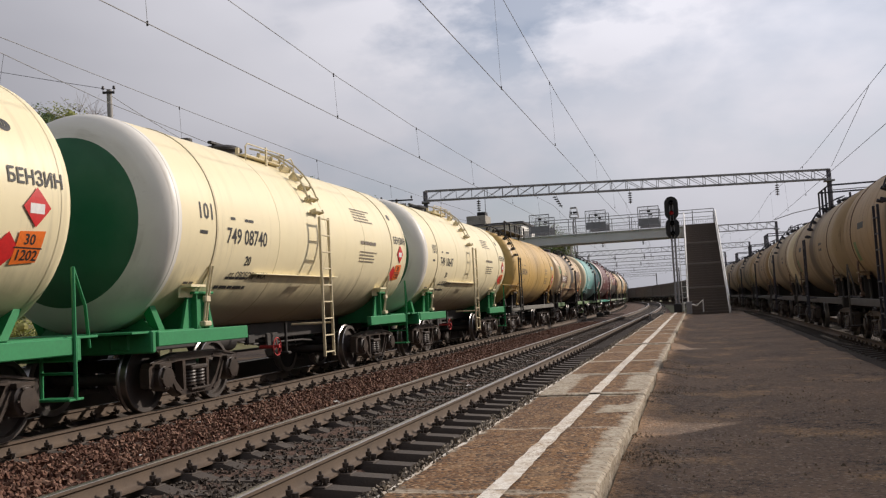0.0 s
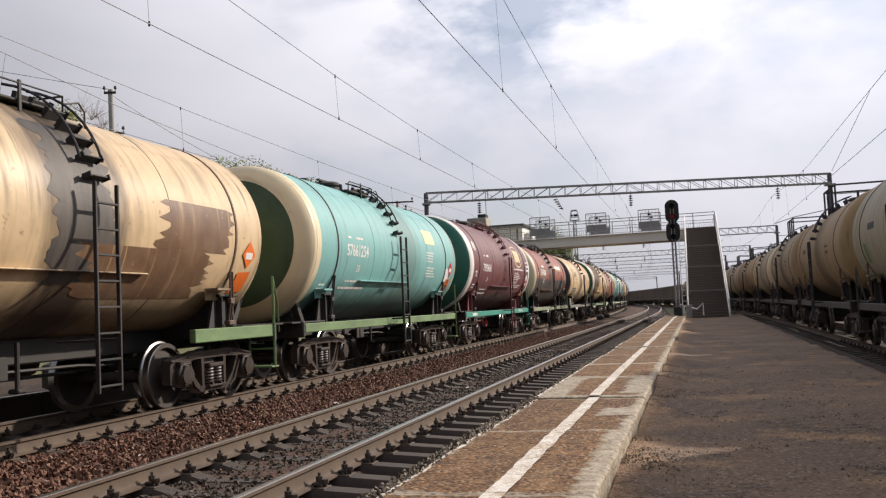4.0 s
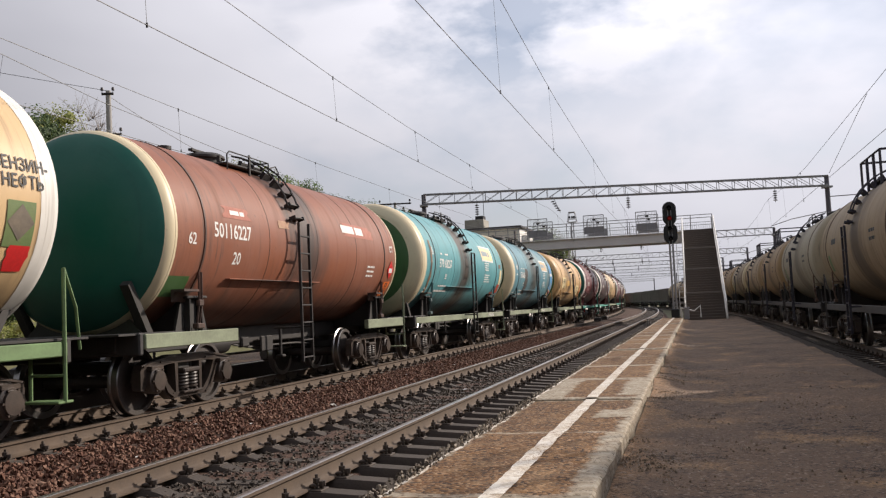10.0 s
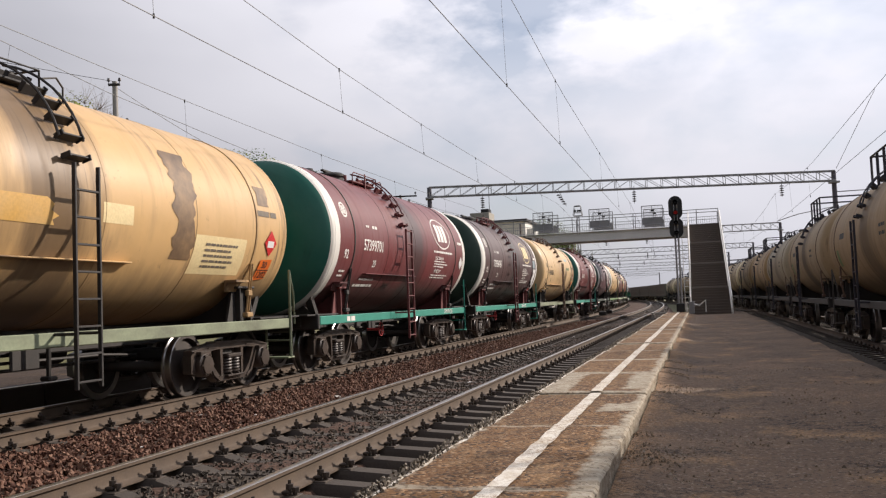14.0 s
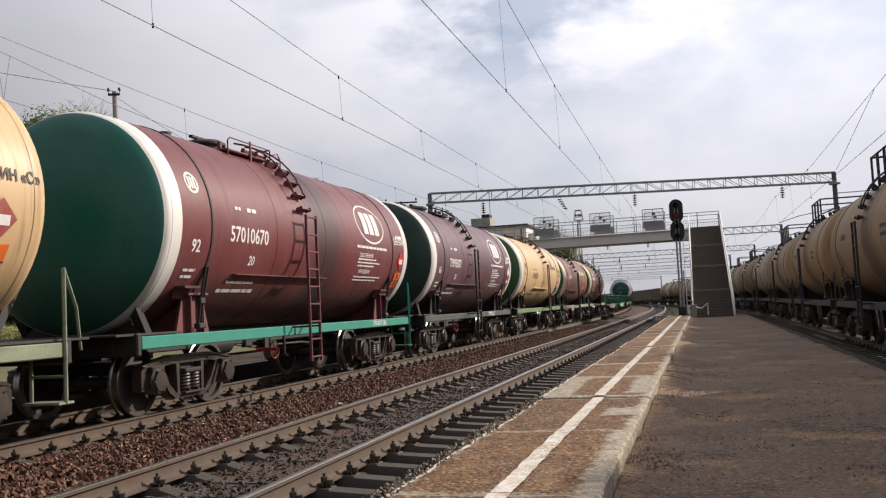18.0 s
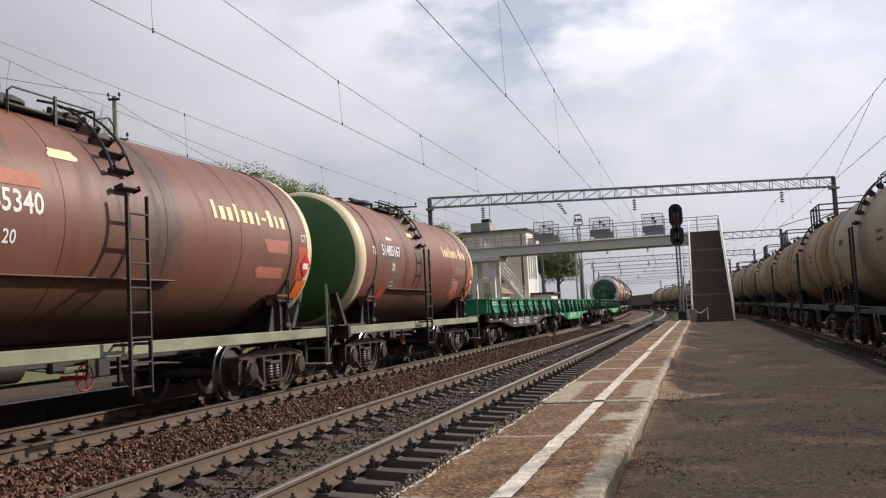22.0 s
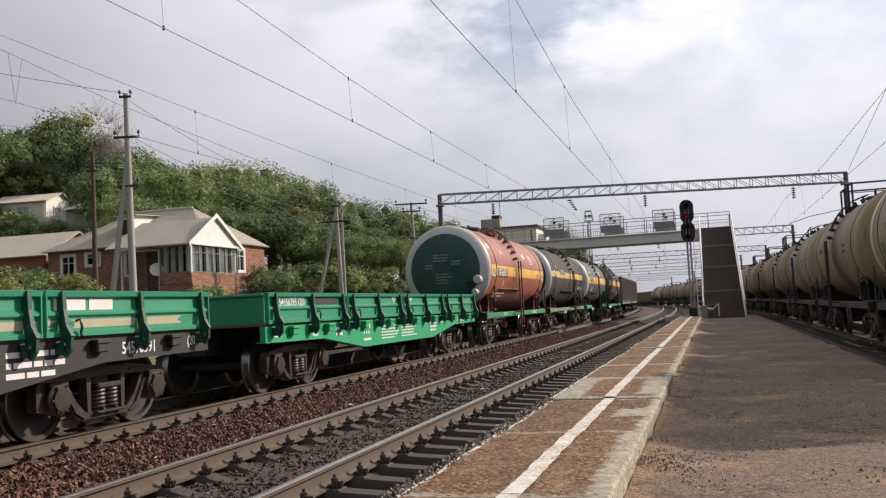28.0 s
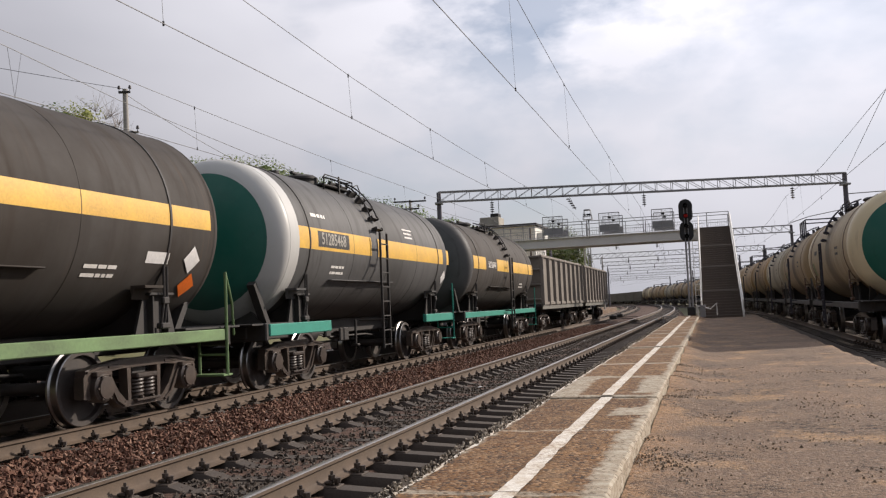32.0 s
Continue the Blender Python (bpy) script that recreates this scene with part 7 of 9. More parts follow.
    mark("lettering", letters(nums[style], 0.26 if style != "green2" else 0.2, 0.85), -5.72, 1.54, CHALK, 1.4285)
    if style != "green2":
        mark("lettering", letters("20" if style == "black" else "(20)", 0.24, 0.8), -4.98, 1.56, CHALK, 1.4285)
    mark("scrap_plate", rect(1.2, 0.15), -4.36, 1.555, INK, 1.4285)
    mark("lettering", letters("72т", 0.15), -2.96, 1.55, CHALK, 1.4285)
    mark("emblem", joined(moved(rect(0.2, 0.06), 0, 0.03), moved(rect(0.06, 0.16), 0, 0.03), moved(rect(0.12, 0.03), 0, -0.1)), -0.54, 1.56, CHALK, 1.4285)
    mark("small_print", bars(1, 0.3, 0.07, 0, 4), 0.6, 1.57, CHALK, 1.4285)
    if style == "black":
        for y in (-2.47, 3.0):
            for dy in (-0.24, 0.0, 0.24):
                mark("black_stripe", rect(0.18, 0.13), y + dy, 1.555, INK, 1.4285)
                mark("black_stripe", rect(0.18, 0.14), y + dy, 1.33, INK, 1.4285)
                mark("black_stripe", rect(0.16, 0.03), y + dy, 1.445, INK, 1.4635)
                mark("black_stripe", rect(0.16, 0.055), y + dy, 1.67, INK, 1.4885)
    bx = 1.413
    if style == "black2":
        for y, l in ((-5.9, 0.9), (-4.4, 1.1), (-2.3, 1.1), (-0.6, 1.0), (1.2, 1.2), (3.0, 1.0), (4.4, 1.2), (5.6, 0.8)):
            mark("scuffed_paint", ragged(l, 0.1, int(9 + l * 40 + y)), y, 1.33, SCUFF, 1.4285)
        mark("lettering", bars(1, 1.3, 0.13, 0, 5), 4.2, 1.55, CHALK, 1.4285)
        mark("lettering", letters("ПРИПИСАН", 0.13), -1.2, 0.93, CHALK, bx)
        mark("lettering", letters("СРОЧНЫЙ ВОЗВРАТ", 0.13), 0.7, 0.93, CHALK, bx)
        mark("lettering", letters("ст. ДЯТЬКОВО МСК", 0.11), 0.7, 0.77, CHALK, bx)
        mark("small_print", bars(3, 0.9, 0.06, 0.05, 3), 3.3, 0.92, CHALK, bx)
    else:
        for y0, k in ((-1.39, 21), (-0.08, 22)):
            mark("small_print", bars(5, 1.15, 0.03, 0.035, k), y0 + 0.6, 0.86, CHALK, bx)
        mark("lettering", letters("0 0 0", 0.16), 3.3, 0.98, CHALK, bx)
        if style == "black":
            for txt, dy, z in (("ПРИПИСАН", 0.0, 1.02), ("ст. РЫШКОВО МСК", 0.3, 0.87), ("КОД 208108", 0.12, 0.72)):
                mark("lettering", letters(txt, 0.108), 2.15 + dy, z, CHALK, bx)
        else:
            mark("small_print", bars(4, 0.6, 0.05, 0.04, 23), 2.5, 0.92, CHALK, bx)
        mark("small_print", bars(2, 0.5, 0.055, 0.05, 24), -3.6, 0.97, CHALK, bx)
        mark("small_print", bars(1, 0.3, 0.055, 0, 25), -4.2, 1.0, CHALK, bx)
        mark("small_print", bars(2, 0.3, 0.05, 0.05, 26), -4.75, 1.0, CHALK, bx)
        mark("small_print", bars(1, 0.4, 0.07, 0, 27), -6.2, 1.0, CHALK, bx)
    mark("lettering", letters(nums[style][:8], 0.21, 0.85), 5.1, 1.0, CHALK, bx)
    mark("lettering", letters("(20)", 0.18, 0.85), 6.3, 1.03, CHALK, bx)
    mark("emblem", joined(*[moved(rect(0.11, 0.15), d, 0.1) for d in (-0.16, 0.0, 0.16)], *[moved(rect(0.06, 0.06), d, -0.06) for d in (-0.14, 0.0, 0.14)], moved(rect(0.42, 0.05), 0.05, -0.2)), -2.27, 0.95, CHALK, bx + 0.002)
    return w


GONDOLA = surface("weathered grey gondola steel", (0.21, 0.185, 0.155), (0.12, 0.10, 0.085), 0.8, 1.2, 20, 0.8, 0.2, 0.01)


def gondola_wagon(label, line="main", group="gondolas of the moving train", detail=True):
    w = thing("gondola_wagon", Matrix(), label, "gondola wagon", group)
    half = 6.35

    def wall():
        s = Shape()
        s.box((0, 0, 2.30), (0.04, 2 * half, 2.0), bev=0.006)
        s.box((0.03, 0, 3.33), (0.12, 2 * half, 0.12), bev=0.02)
        s.box((0.03, 0, 1.27), (0.12, 2 * half, 0.14), bev=0.02)
        return s

    def rib():
        return Shape().prism([(-0.11, 0.0), (0.11, 0.0), (0.06, 0.12), (-0.06, 0.12)], 1.2, 3.3, "Z", Matrix.Rotation(-math.pi / 2, 4, "Z"))

    for sg in (-1, 1):
        t = Matrix.Translation((sg * 1.42, 0, 0)) @ Matrix.Rotation(0 if sg > 0 else math.pi, 4, "Z")
        part("side_wall", cached("gondola_wall", GONDOLA, wall), w, t)
        for i in range(9):
            part("rib", cached("gondola_rib", GONDOLA, rib, smooth=False), w, t @ Matrix.Translation((0.02, -half + 0.12 + i * (2 * half - 0.24) / 8, 0)))
        m = Matrix.Translation((0, sg * half, 0)) @ Matrix.Rotation(0 if sg < 0 else math.pi, 4, "Z")

        def end_wall():
            s = Shape().box((0, 0.03, 2.3), (2.84, 0.05, 2.05), bev=0.01)
            for z in (1.45, 2.1, 2.75, 3.3):
                s.box((0, -0.03, z), (2.84, 0.12, 0.1), bev=0.02)
            return s

        part("end_wall", cached("gondola_end", GONDOLA, end_wall), w, m)
        part("coupler", cached("coupler", CAST, coupler_shape), w, m)
    part("floor_pan", cached("gondola_floor", STEEL_DARK, lambda: Shape().box((0, 0, 1.2), (2.8, 2 * half, 0.1)).box((0, 0, 0.98), (0.5, 2 * half, 0.4), bev=0.02)), w)
    part("side_sill", cached("gondola_sill", FRAME_GREY, lambda: Shape().box((1.45, 0, 1.1), (0.05, 2 * half, 0.16)).box((-1.45, 0, 1.1), (0.05, 2 * half, 0.16))), w)
    for y in (-4.3, 4.3):
        bogie(w, y, line, CAST, detail)
    return w


TRAIN = []
for near, pitch, kind, sp, lab in WAGONS:
    if kind == "tank":
        sp["half"] = pitch / 2
        ob = tank_wagon(sp, "main", True, lab, "tank wagons of the moving train")
    elif kind == "flat":
        ob = flat_wagon(sp, lab)
    else:
        ob = gondola_wagon(lab)
    TRAIN.append((ob, near + pitch / 2))

# ---- the slow train on the siding ----
S_A = tank_paint("sooty cream enamel", (0.36, 0.262, 0.150), (0.07, 0.052, 0.04), 0.85, 0.75, -0.6, matt=0.62)
S_B = tank_paint("greyed cream enamel", (0.41, 0.318, 0.195), (0.09, 0.07, 0.055), 0.7, 0.6, -0.6, matt=0.62)
S_C = tank_paint("ochre enamel", (0.36, 0.242, 0.122), (0.08, 0.055, 0.035), 0.75, 0.6, -0.6, matt=0.62)
S_D = tank_paint("grey-cream enamel", (0.37, 0.315, 0.220), (0.10, 0.085, 0.07), 0.7, 0.5, -0.6, matt=0.62)
DARK_METAL = surface("blue-black painted steel", (0.03, 0.03, 0.045), (0.06, 0.05, 0.05), 0.6, 4, 30, 0.6, 0.1)
SIDING = []
side_kinds = []
for body, cap, rim, wk in ((S_B, TEAL_CAP, CREAM_RIM, "short"), (S_A, S_A, S_A, "high"), (S_D, MOSS_CAP, S_D, "short"), (S_C, S_C, S_C, "high")):
    k = spec(body, cap, rim, FRAME_SHADE, disc=1.2, ring=0.3, ladder=-0.1, ladder_mat=DARK_METAL, walk_mat=DARK_METAL, strap_mat=BROWN_METAL, shelf=False, walk=wk, half=6.01, shell_half=4.98,
             marks=[("bars", 2.6, 2.75, 1, 0.9, 0.2, INK), ("bars", -2.6, 2.6, 2, 0.7, 0.1, INK), ("plate", 3.6, 2.2, 0.35, 0.45, PATCH_GREEN)])
    side_kinds.append(k)
first = []
for i in range(17):
    j = (0, 1, 2, 1, 3, 1, 2, 3, 1, 0, 3, 1, 1, 2, 3, 1)[i % 16]
    lab = ("cream tank wagon with a blue-green end", "sooty cream tank wagon in shade", "grey-cream tank wagon in shade", "ochre tank wagon in shade")[j]
    if i < 4:
        ob = tank_wagon(side_kinds[(0, 1, 2, 3)[i]], "siding", False, ("cream tank wagon with a blue-green end", "sooty cream tank wagon in shade", "grey-cream tank wagon in shade", "ochre tank wagon in shade")[i], "tank wagons on the siding")
        first.append(ob)
    else:
        ob = copy_thing(first[j], Matrix())
        WHEELS["siding"] += [c for c in ob.children_recursive if c.name.startswith("wheelset")]
    SIDING.append((ob, 30.9 + 12.02 * i))
for i in range(16):
    if i == 0:
        ob = g0 = gondola_wagon("dark open gondola wagon in the far shade", "siding", "gondolas on the siding", False)
    else:
        ob = copy_thing(g0, Matrix())
        WHEELS["siding"] += [c for c in ob.children_recursive if c.name.startswith("wheelset")]
    SIDING.append((ob, 30.9 + 12.02 * 17 + 0.9 + 13.92 * i))


# ---- fixed railway works ----
STEEL_GREY = surface("weathered galvanised steel", (0.32, 0.32, 0.33), (0.19, 0.185, 0.18), 0.6, 2, 25, 0.6, 0.1, 0.004, 0.3)
STEEL_WHITE = surface("chipped white enamel", (0.84, 0.83, 0.79), (0.62, 0.58, 0.52), 0.6, 3, 30, 0.6, 0.1)
BRIDGE_PALE = surface("pale painted concrete", (0.80, 0.785, 0.75), (0.64, 0.615, 0.57), 0.85, 0.7, 14, 0.7, 0.25, 0.01)
CONCRETE = surface("grey cast concrete", (0.30, 0.29, 0.27), (0.20, 0.19, 0.175), 0.9, 0.8, 18, 0.7, 0.3, 0.01)
STAIR_EDGE = surface("worn stair edge concrete", (0.185, 0.158, 0.135), (0.12, 0.10, 0.085), 0.9, 2, 25, 0.7, 0.3, 0.01)
STAIR_BROWN = surface("brown stair concrete", (0.112, 0.088, 0.072), (0.075, 0.061, 0.051), 0.9, 1.2, 25, 0.7, 0.3, 0.01)
WIRE = plain("dark overhead wire", (0.035, 0.033, 0.032), 0.5)
PORCELAIN = plain("brown porcelain", (0.05, 0.04, 0.04), 0.25)
BLACK_ENAMEL = plain("matt black enamel", (0.012, 0.012, 0.013), 0.55)
RUST_POST = surface("blue-grey painted column", (0.10, 0.095, 0.12), (0.07, 0.06, 0.06), 0.7, 2, 25, 0.6, 0.1)


def insulator(s, x, y, z, lean=0.0):
    for i in range(5):
        s.lathe([(0.02, z - 0.14 * i), (0.13, z - 0.05 - 0.14 * i), (0.12, z - 0.08 - 0.14 * i), (0.03, z - 0.1 - 0.14 * i)], 12, "Z", (x + lean * i * 0.1, y, 0))
    s.cyl((x, y, z + 0.3), (x + lean * 0.5, y, z - 0.75), 0.015, 6)


def gantry(a, b, z_top, depth, label, hang=(), near=True):
    """A lattice beam over the tracks from column a to column b (ground points)."""
    a, b = Vector((a[0], a[1], 0)), Vector((b[0], b[1], 0))
    d = (b - a)
    L = d.length
    ang = math.atan2(d.y, d.x)
    m = Matrix.Translation((a.x, a.y, 0)) @ Matrix.Rotation(ang, 4, "Z")
    g = thing("catenary_gantry", m, label, "gantry", "gantries over the tracks")
    w = 0.5
    for y in (-w / 2, w / 2):
        for z in (z_top, z_top - depth):
            part("chord", Shape().box((L / 2, y, z), (L, 0.075, 0.075), bev=0.01).mesh("chord", STEEL_GREY), g)
    n = int(L / 0.95)

    def lattice(y):
        s = Shape()
        for i in range(n):
            x0, x1 = L * i / n, L * (i + 1) / n
            s.pipe([(x0, y, z_top), (x0, y, z_top - depth)], 0.022, 4)
            s.pipe([(x0, y, z_top - depth if i < n / 2 else z_top), (x1, y, z_top if i < n / 2 else z_top - depth)], 0.02, 4)
        return s

    for y in (-w / 2, w / 2):
        part("lattice", lattice(y).mesh("lattice", STEEL_GREY, smooth=False), g)
    s = Shape()
    for i in range(n + 1):
        x = L * i / n
        s.pipe([(x, -w / 2, z_top), (x, w / 2, z_top)], 0.018, 4)
        s.pipe([(x, -w / 2, z_top - depth), (x, w / 2, z_top - depth)], 0.018, 4)
    part("cross_ties", s.mesh("cross_ties", STEEL_GREY, smooth=False), g)
    for x, p in ((0.0, a), (L, b)):
        zg = min(ground_z(p.x, p.y), -0.3)
        part("column", Shape().cyl((x, 0, zg), (x, 0, z_top), 0.19, 14, 0.14).mesh("column", RUST_POST), g)
        part("column_cap", Shape().box((x, 0, z_top - depth - 0.1), (0.5, 0.6, 0.12), bev=0.02).mesh("column_cap", STEEL_GREY), g)
    for x, lean in hang:
        s = Shape()
        insulator(s, x, 0, z_top - depth - 0.15, lean)
        part("insulator", s.mesh("insulator", PORCELAIN), g)
    return g


def beam_x(a, b, x):
    """Metres along the beam at which it passes over x."""
    return (x - a[0]) / (b[0] - a[0]) * math.hypot(b[0] - a[0], b[1] - a[1])


GA, GB = (-15.9, 53.6), (8.45, 60.0)
gantry(GA, GB, 8.5, 0.6, "grey steel lattice gantry on posts over all tracks", [(beam_x(GA, GB, x), le) for x, le in ((-12.7, 0), (-8.1, 0.9), (-3.55, 0), (5.3, 0))])
for y, le, ri in ((100, -16.5, 8.6), (138, -17, 8), (168, -18.5, 5.5), (205, -21.5, 2), (250, -27, -4), (300, -36, -12)):
    gantry((le, y - 2), (ri, y), 8.3, 0.7, "grey steel lattice gantry over the far tracks", [(abs(le - x), 0) for x in (-12.5 - bend(y), -8.4 - bend(y), -4.1 - bend(y))])
# bracket arms beside the column by the siding
for y, x in ((60.0, 8.45), (100, 8.6)):
    s = Shape()
    s.pipe([(x, y, 7.2), (x + 4.5, y + 0.3, 7.25)], 0.03, 6)
    s.pipe([(x, y, 6.2), (x + 4.5, y + 0.3, 7.2)], 0.025, 6)
    s.pipe([(x, y, 6.3), (x - 2.2, y, 5.95), (x - 3.4, y, 5.6)], 0.025, 6)
    tagged(new("bracket_arm", s.mesh("bracket_arm", STEEL_GREY)), "steel bracket arm on a gantry column", "bracket arm")


def wire(pts, r, name, label):
    ob = new(name, Shape().pipe(pts, r, 5).mesh(name, WIRE))
    tagged(ob, label, "wire", "overhead wires")
    return ob


def chain(track, zc, mess, drops):
    """Contact wire and messenger of one track, with droppers. mess: (along, height) of the messenger."""
    pts = []
    s = -12.0
    while s <= 330:
        x, y, z, a = on_track(track, s)
        pts.append((x + 0.12 * math.cos(s * 0.05), y, z + zc))
        s += 6 if s < 60 else 15
    wire(pts, 0.0085, "contact_wire", "taut contact wire above the track")
    def height(s):
        for (s0, z0), (s1, z1) in zip(mess, mess[1:]):
            if s0 <= s <= s1:
                u = (s - s0) / (s1 - s0)
                return z0 + (z1 - z0) * u
        for y0, y1 in ((mess[-1][0], 100), (100, 138), (138, 168), (168, 205), (205, 250), (250, 300), (300, 340)):
            if y0 <= s <= y1:
                u = (s - y0) / (y1 - y0)
                return 7.45 - 0.9 * 4 * u * (1 - u) * min(1, (y1 - y0) / 45)
        return 7.3
    mp, s = [], -12.0
    while s <= 330:
        x, y, z, a = on_track(track, s)
        mp.append((x, y, height(s)))
        s += 3.0
    wire(mp, 0.008, "messenger_wire", "sagging messenger wire above the contact wire")
    for s in drops + tuple(60 + 8.5 * i for i in range(15)):
        d = Shape()
        x, y, z, a = on_track(track, s)
        d.pipe([(x, y, height(s)), (x + 0.06, y, z + zc)], 0.004, 4)
        d.cyl((x, y, height(s) - 0.06), (x, y, height(s) + 0.03), 0.018, 6)
        d.cyl((x + 0.06, y, z + zc - 0.02), (x + 0.06, y, z + zc + 0.06), 0.018, 6)
        tagged(new("dropper", d.mesh("dropper", WIRE)), "thin dropper wire between messenger and contact wire", "wire", "dropper wires")


chain("near", 6.18, ((-12, 9.2), (8, 9.15), (21, 8.66), (29.2, 8.14), (41.3, 7.84), (59, 7.35)), (4.0, 12.0, 20.0, 28.2, 41.3, 50.0))
chain("main", 6.11, ((-12, 8.6), (5, 8.0), (15, 7.46), (20.6, 7.22), (27.5, 7.08), (34.5, 7.05), (43, 7.06), (57, 7.35)), (4.5, 12.6, 20.7, 27.6, 35.0, 43.0, 51.0))
chain("outer", 6.12, ((-12, 7.9), (5, 7.65), (15.2, 7.50), (22.5, 7.35), (32.3, 7.22), (44.8, 7.22), (56, 7.35)), (5.0, 22.5, 32.2, 41.0, 50.0))
chain("siding", 5.64, ((-12, 7.3), (10, 7.0), (27, 6.87), (43, 6.77), (60, 7.3)), (10.0, 19.0, 44.0, 52.0))
x_out = TRACKS["outer"][0]
wire([(x_out, 8.0, 7.75), (x_out, 15.4, 7.17), (x_out, 19.0, 6.83), (x_out, 22.5, 6.65), (x_out, 27.4, 6.40), (x_out, 33.0, 6.16)], 0.008, "anchor_wire", "second wire slanting down to the contact wire")
for y, z in ((15.3, 7.18), (15.7, 7.13)):
    wire([(x_out, y, z), (x_out, 15.5, 6.12)], 0.004, "dropper", "thin dropper wire between messenger and contact wire")
wire([(TRACKS["siding"][0], 27.5, 6.84), (TRACKS["siding"][0], 35.5, 5.64)], 0.008, "anchor_wire", "second wire slanting down to the contact wire")


# ---- colour light signal ----
def signal_post():
    m = Matrix.Translation((-1.05, 53.6, 0))
    g = thing("light_signal", m, "two-headed colour light signal on a grey lattice post showing red", "signal")
    part("base", Shape().box((0, 0, 0.35), (0.45, 0.45, 0.7), bev=0.04).mesh("base", BLACK_ENAMEL), g)
    for x in (-0.09, 0.09):
        part("post", Shape().cyl((x, 0, 0.3), (x, 0, 6.6), 0.055, 10).mesh("post", STEEL_GREY), g)
    s = Shape()
    z = 0.8
    while z < 4.7:
        s.pipe([(-0.09, 0, z), (0.09, 0, z + 0.3)], 0.014, 4)
        z += 0.34
    part("lacing", s.mesh("lacing", STEEL_GREY), g)
    part("ladder", rungs(0, 0, 0.3, 5.4, 0.34, 0.32).mesh("ladder", STEEL_WHITE), g, Matrix.Translation((0.45, 0.0, 0)) @ Matrix.Rotation(math.pi / 2, 4, "Z"))
    for zc, hh in ((6.25, 1.36), (5.07, 1.2)):
        out = [(0.39 * math.cos(a), zc + (hh / 2 - 0.39) * (1 if math.sin(a) > 0 else -1) + 0.39 * math.sin(a)) for a in [2 * math.pi * (i + 0.5) / 28 for i in range(28)]]
        hd = part("head", Shape().prism(out, -0.05, 0.0, "Y").mesh("head", BLACK_ENAMEL, angle=30), g, None, "black oval signal head")
        for k, dz in enumerate((0.3, -0.3)):
            part("hood", Shape().cyl((0, -0.05, zc + dz), (0, -0.32, zc + dz + 0.02), 0.14, 16, 0.13, cap=False).mesh("hood", BLACK_ENAMEL), hd)
            lens = Shape().lathe([(0.12, -0.06), (0.06, -0.085), (0.0, -0.09)], 16, "Y", (0, 0, zc + dz)).mesh("lens", SIGNAL_RED if (zc > 6 and k == 1) else GLASS_DARK)
            part("lens", lens, hd)
        part("casing", Shape().box((0, 0.16, zc), (0.42, 0.3, hh * 0.8), bev=0.06).mesh("casing", BLACK_ENAMEL), hd)
    return g


SIGNAL_RED, _t, _b = nodes_of("lit red signal glass", 0.3)
_b.inputs["Base Color"].default_value = (0.5, 0.02, 0.02, 1)
_b.inputs["Emission Color"].default_value = (1.0, 0.05, 0.04, 1)
_b.inputs["Emission Strength"].default_value = 0.05
signal_post()

# relay box, pipe hoop and point gear by the signal
s = Shape().box((-0.42, 52.2, 0.42), (0.3, 0.3, 0.62), bev=0.03).box((-0.42, 52.2, 0.76), (0.36, 0.36, 0.06), bev=0.02)
tagged(new("relay_box", s.mesh("relay_box", STEEL_GREY)), "small grey relay box beside the signal", "relay box")
s = Shape().pipe([(-0.7, 53.4, 0.05), (-0.7, 53.4, 0.75), (0.0, 53.2, 0.55), (0.35, 53.1, 0.85), (0.35, 53.1, 0.05)], 0.04, 8)
tagged(new("pipe_hoop", s.mesh("pipe_hoop", STEEL_WHITE)), "bent white guard pipe at the foot of the stairs", "guard pipe")
s = Shape().box((-2.4, 55.5, 0.15), (0.9, 0.5, 0.06), bev=0.01).box((-2.75, 55.5, -0.1), (0.08, 0.4, 0.5)).box((-2.05, 55.5, -0.1), (0.08, 0.4, 0.5))
tagged(new("low_step", s.mesh("low_step", CONCRETE)), "low grey step at the end of the platform", "step")
for x, y, a in ((-6.9, 67.0, 0.1), (-7.0, 73.0, 0.05)):
    m = Matrix.Translation((x, y, -0.1)) @ Matrix.Rotation(a, 4, "Z")
    g = thing("point_machine", m, "dark point machine with rods between the tracks", "point machine")
    part("casing", Shape().box((0, 0, 0.12), (0.55, 0.8, 0.3), bev=0.05).mesh("casing", STEEL_DARK), g)
    part("motor", Shape().cyl((0, 0.35, 0.16), (0, 0.75, 0.16), 0.16, 14).mesh("motor", STEEL_DARK), g)
    part("rod", Shape().pipe([(0.2, -0.2, 0.0), (1.4, -0.2, 0.0)], 0.03, 6).mesh("rod", CAST), g)


# ---- footbridge and its stairs ----
def rail_fence(g, p0, p1, h, gap, mat):
    """Posts and rails between two points."""
    p0, p1 = Vector(p0), Vector(p1)
    L = (p1 - p0).length
    n = max(2, round(L / gap))
    for k in (1.0, 0.55, 0.12):
        part("handrail", Shape().cyl(p0 + Vector((0, 0, h * k)), p1 + Vector((0, 0, h * k)), 0.028 if k == 1 else 0.018, 6).mesh("handrail", mat), g)
    me = cached(("rail_post", h), mat, lambda: Shape().cyl((0, 0, 0), (0, 0, h), 0.03, 6))
    for i in range(n + 1):
        part("rail_post", me, g, Matrix.Translation(p0 + (p1 - p0) * (i / n)))
    s = Shape()
    m = int(L / 0.16)
    for i in range(m):
        q = p0 + (p1 - p0) * (i / m)
        s.cyl(q + Vector((0, 0, h * 0.12)), q + Vector((0, 0, h * 0.55)), 0.008, 4)
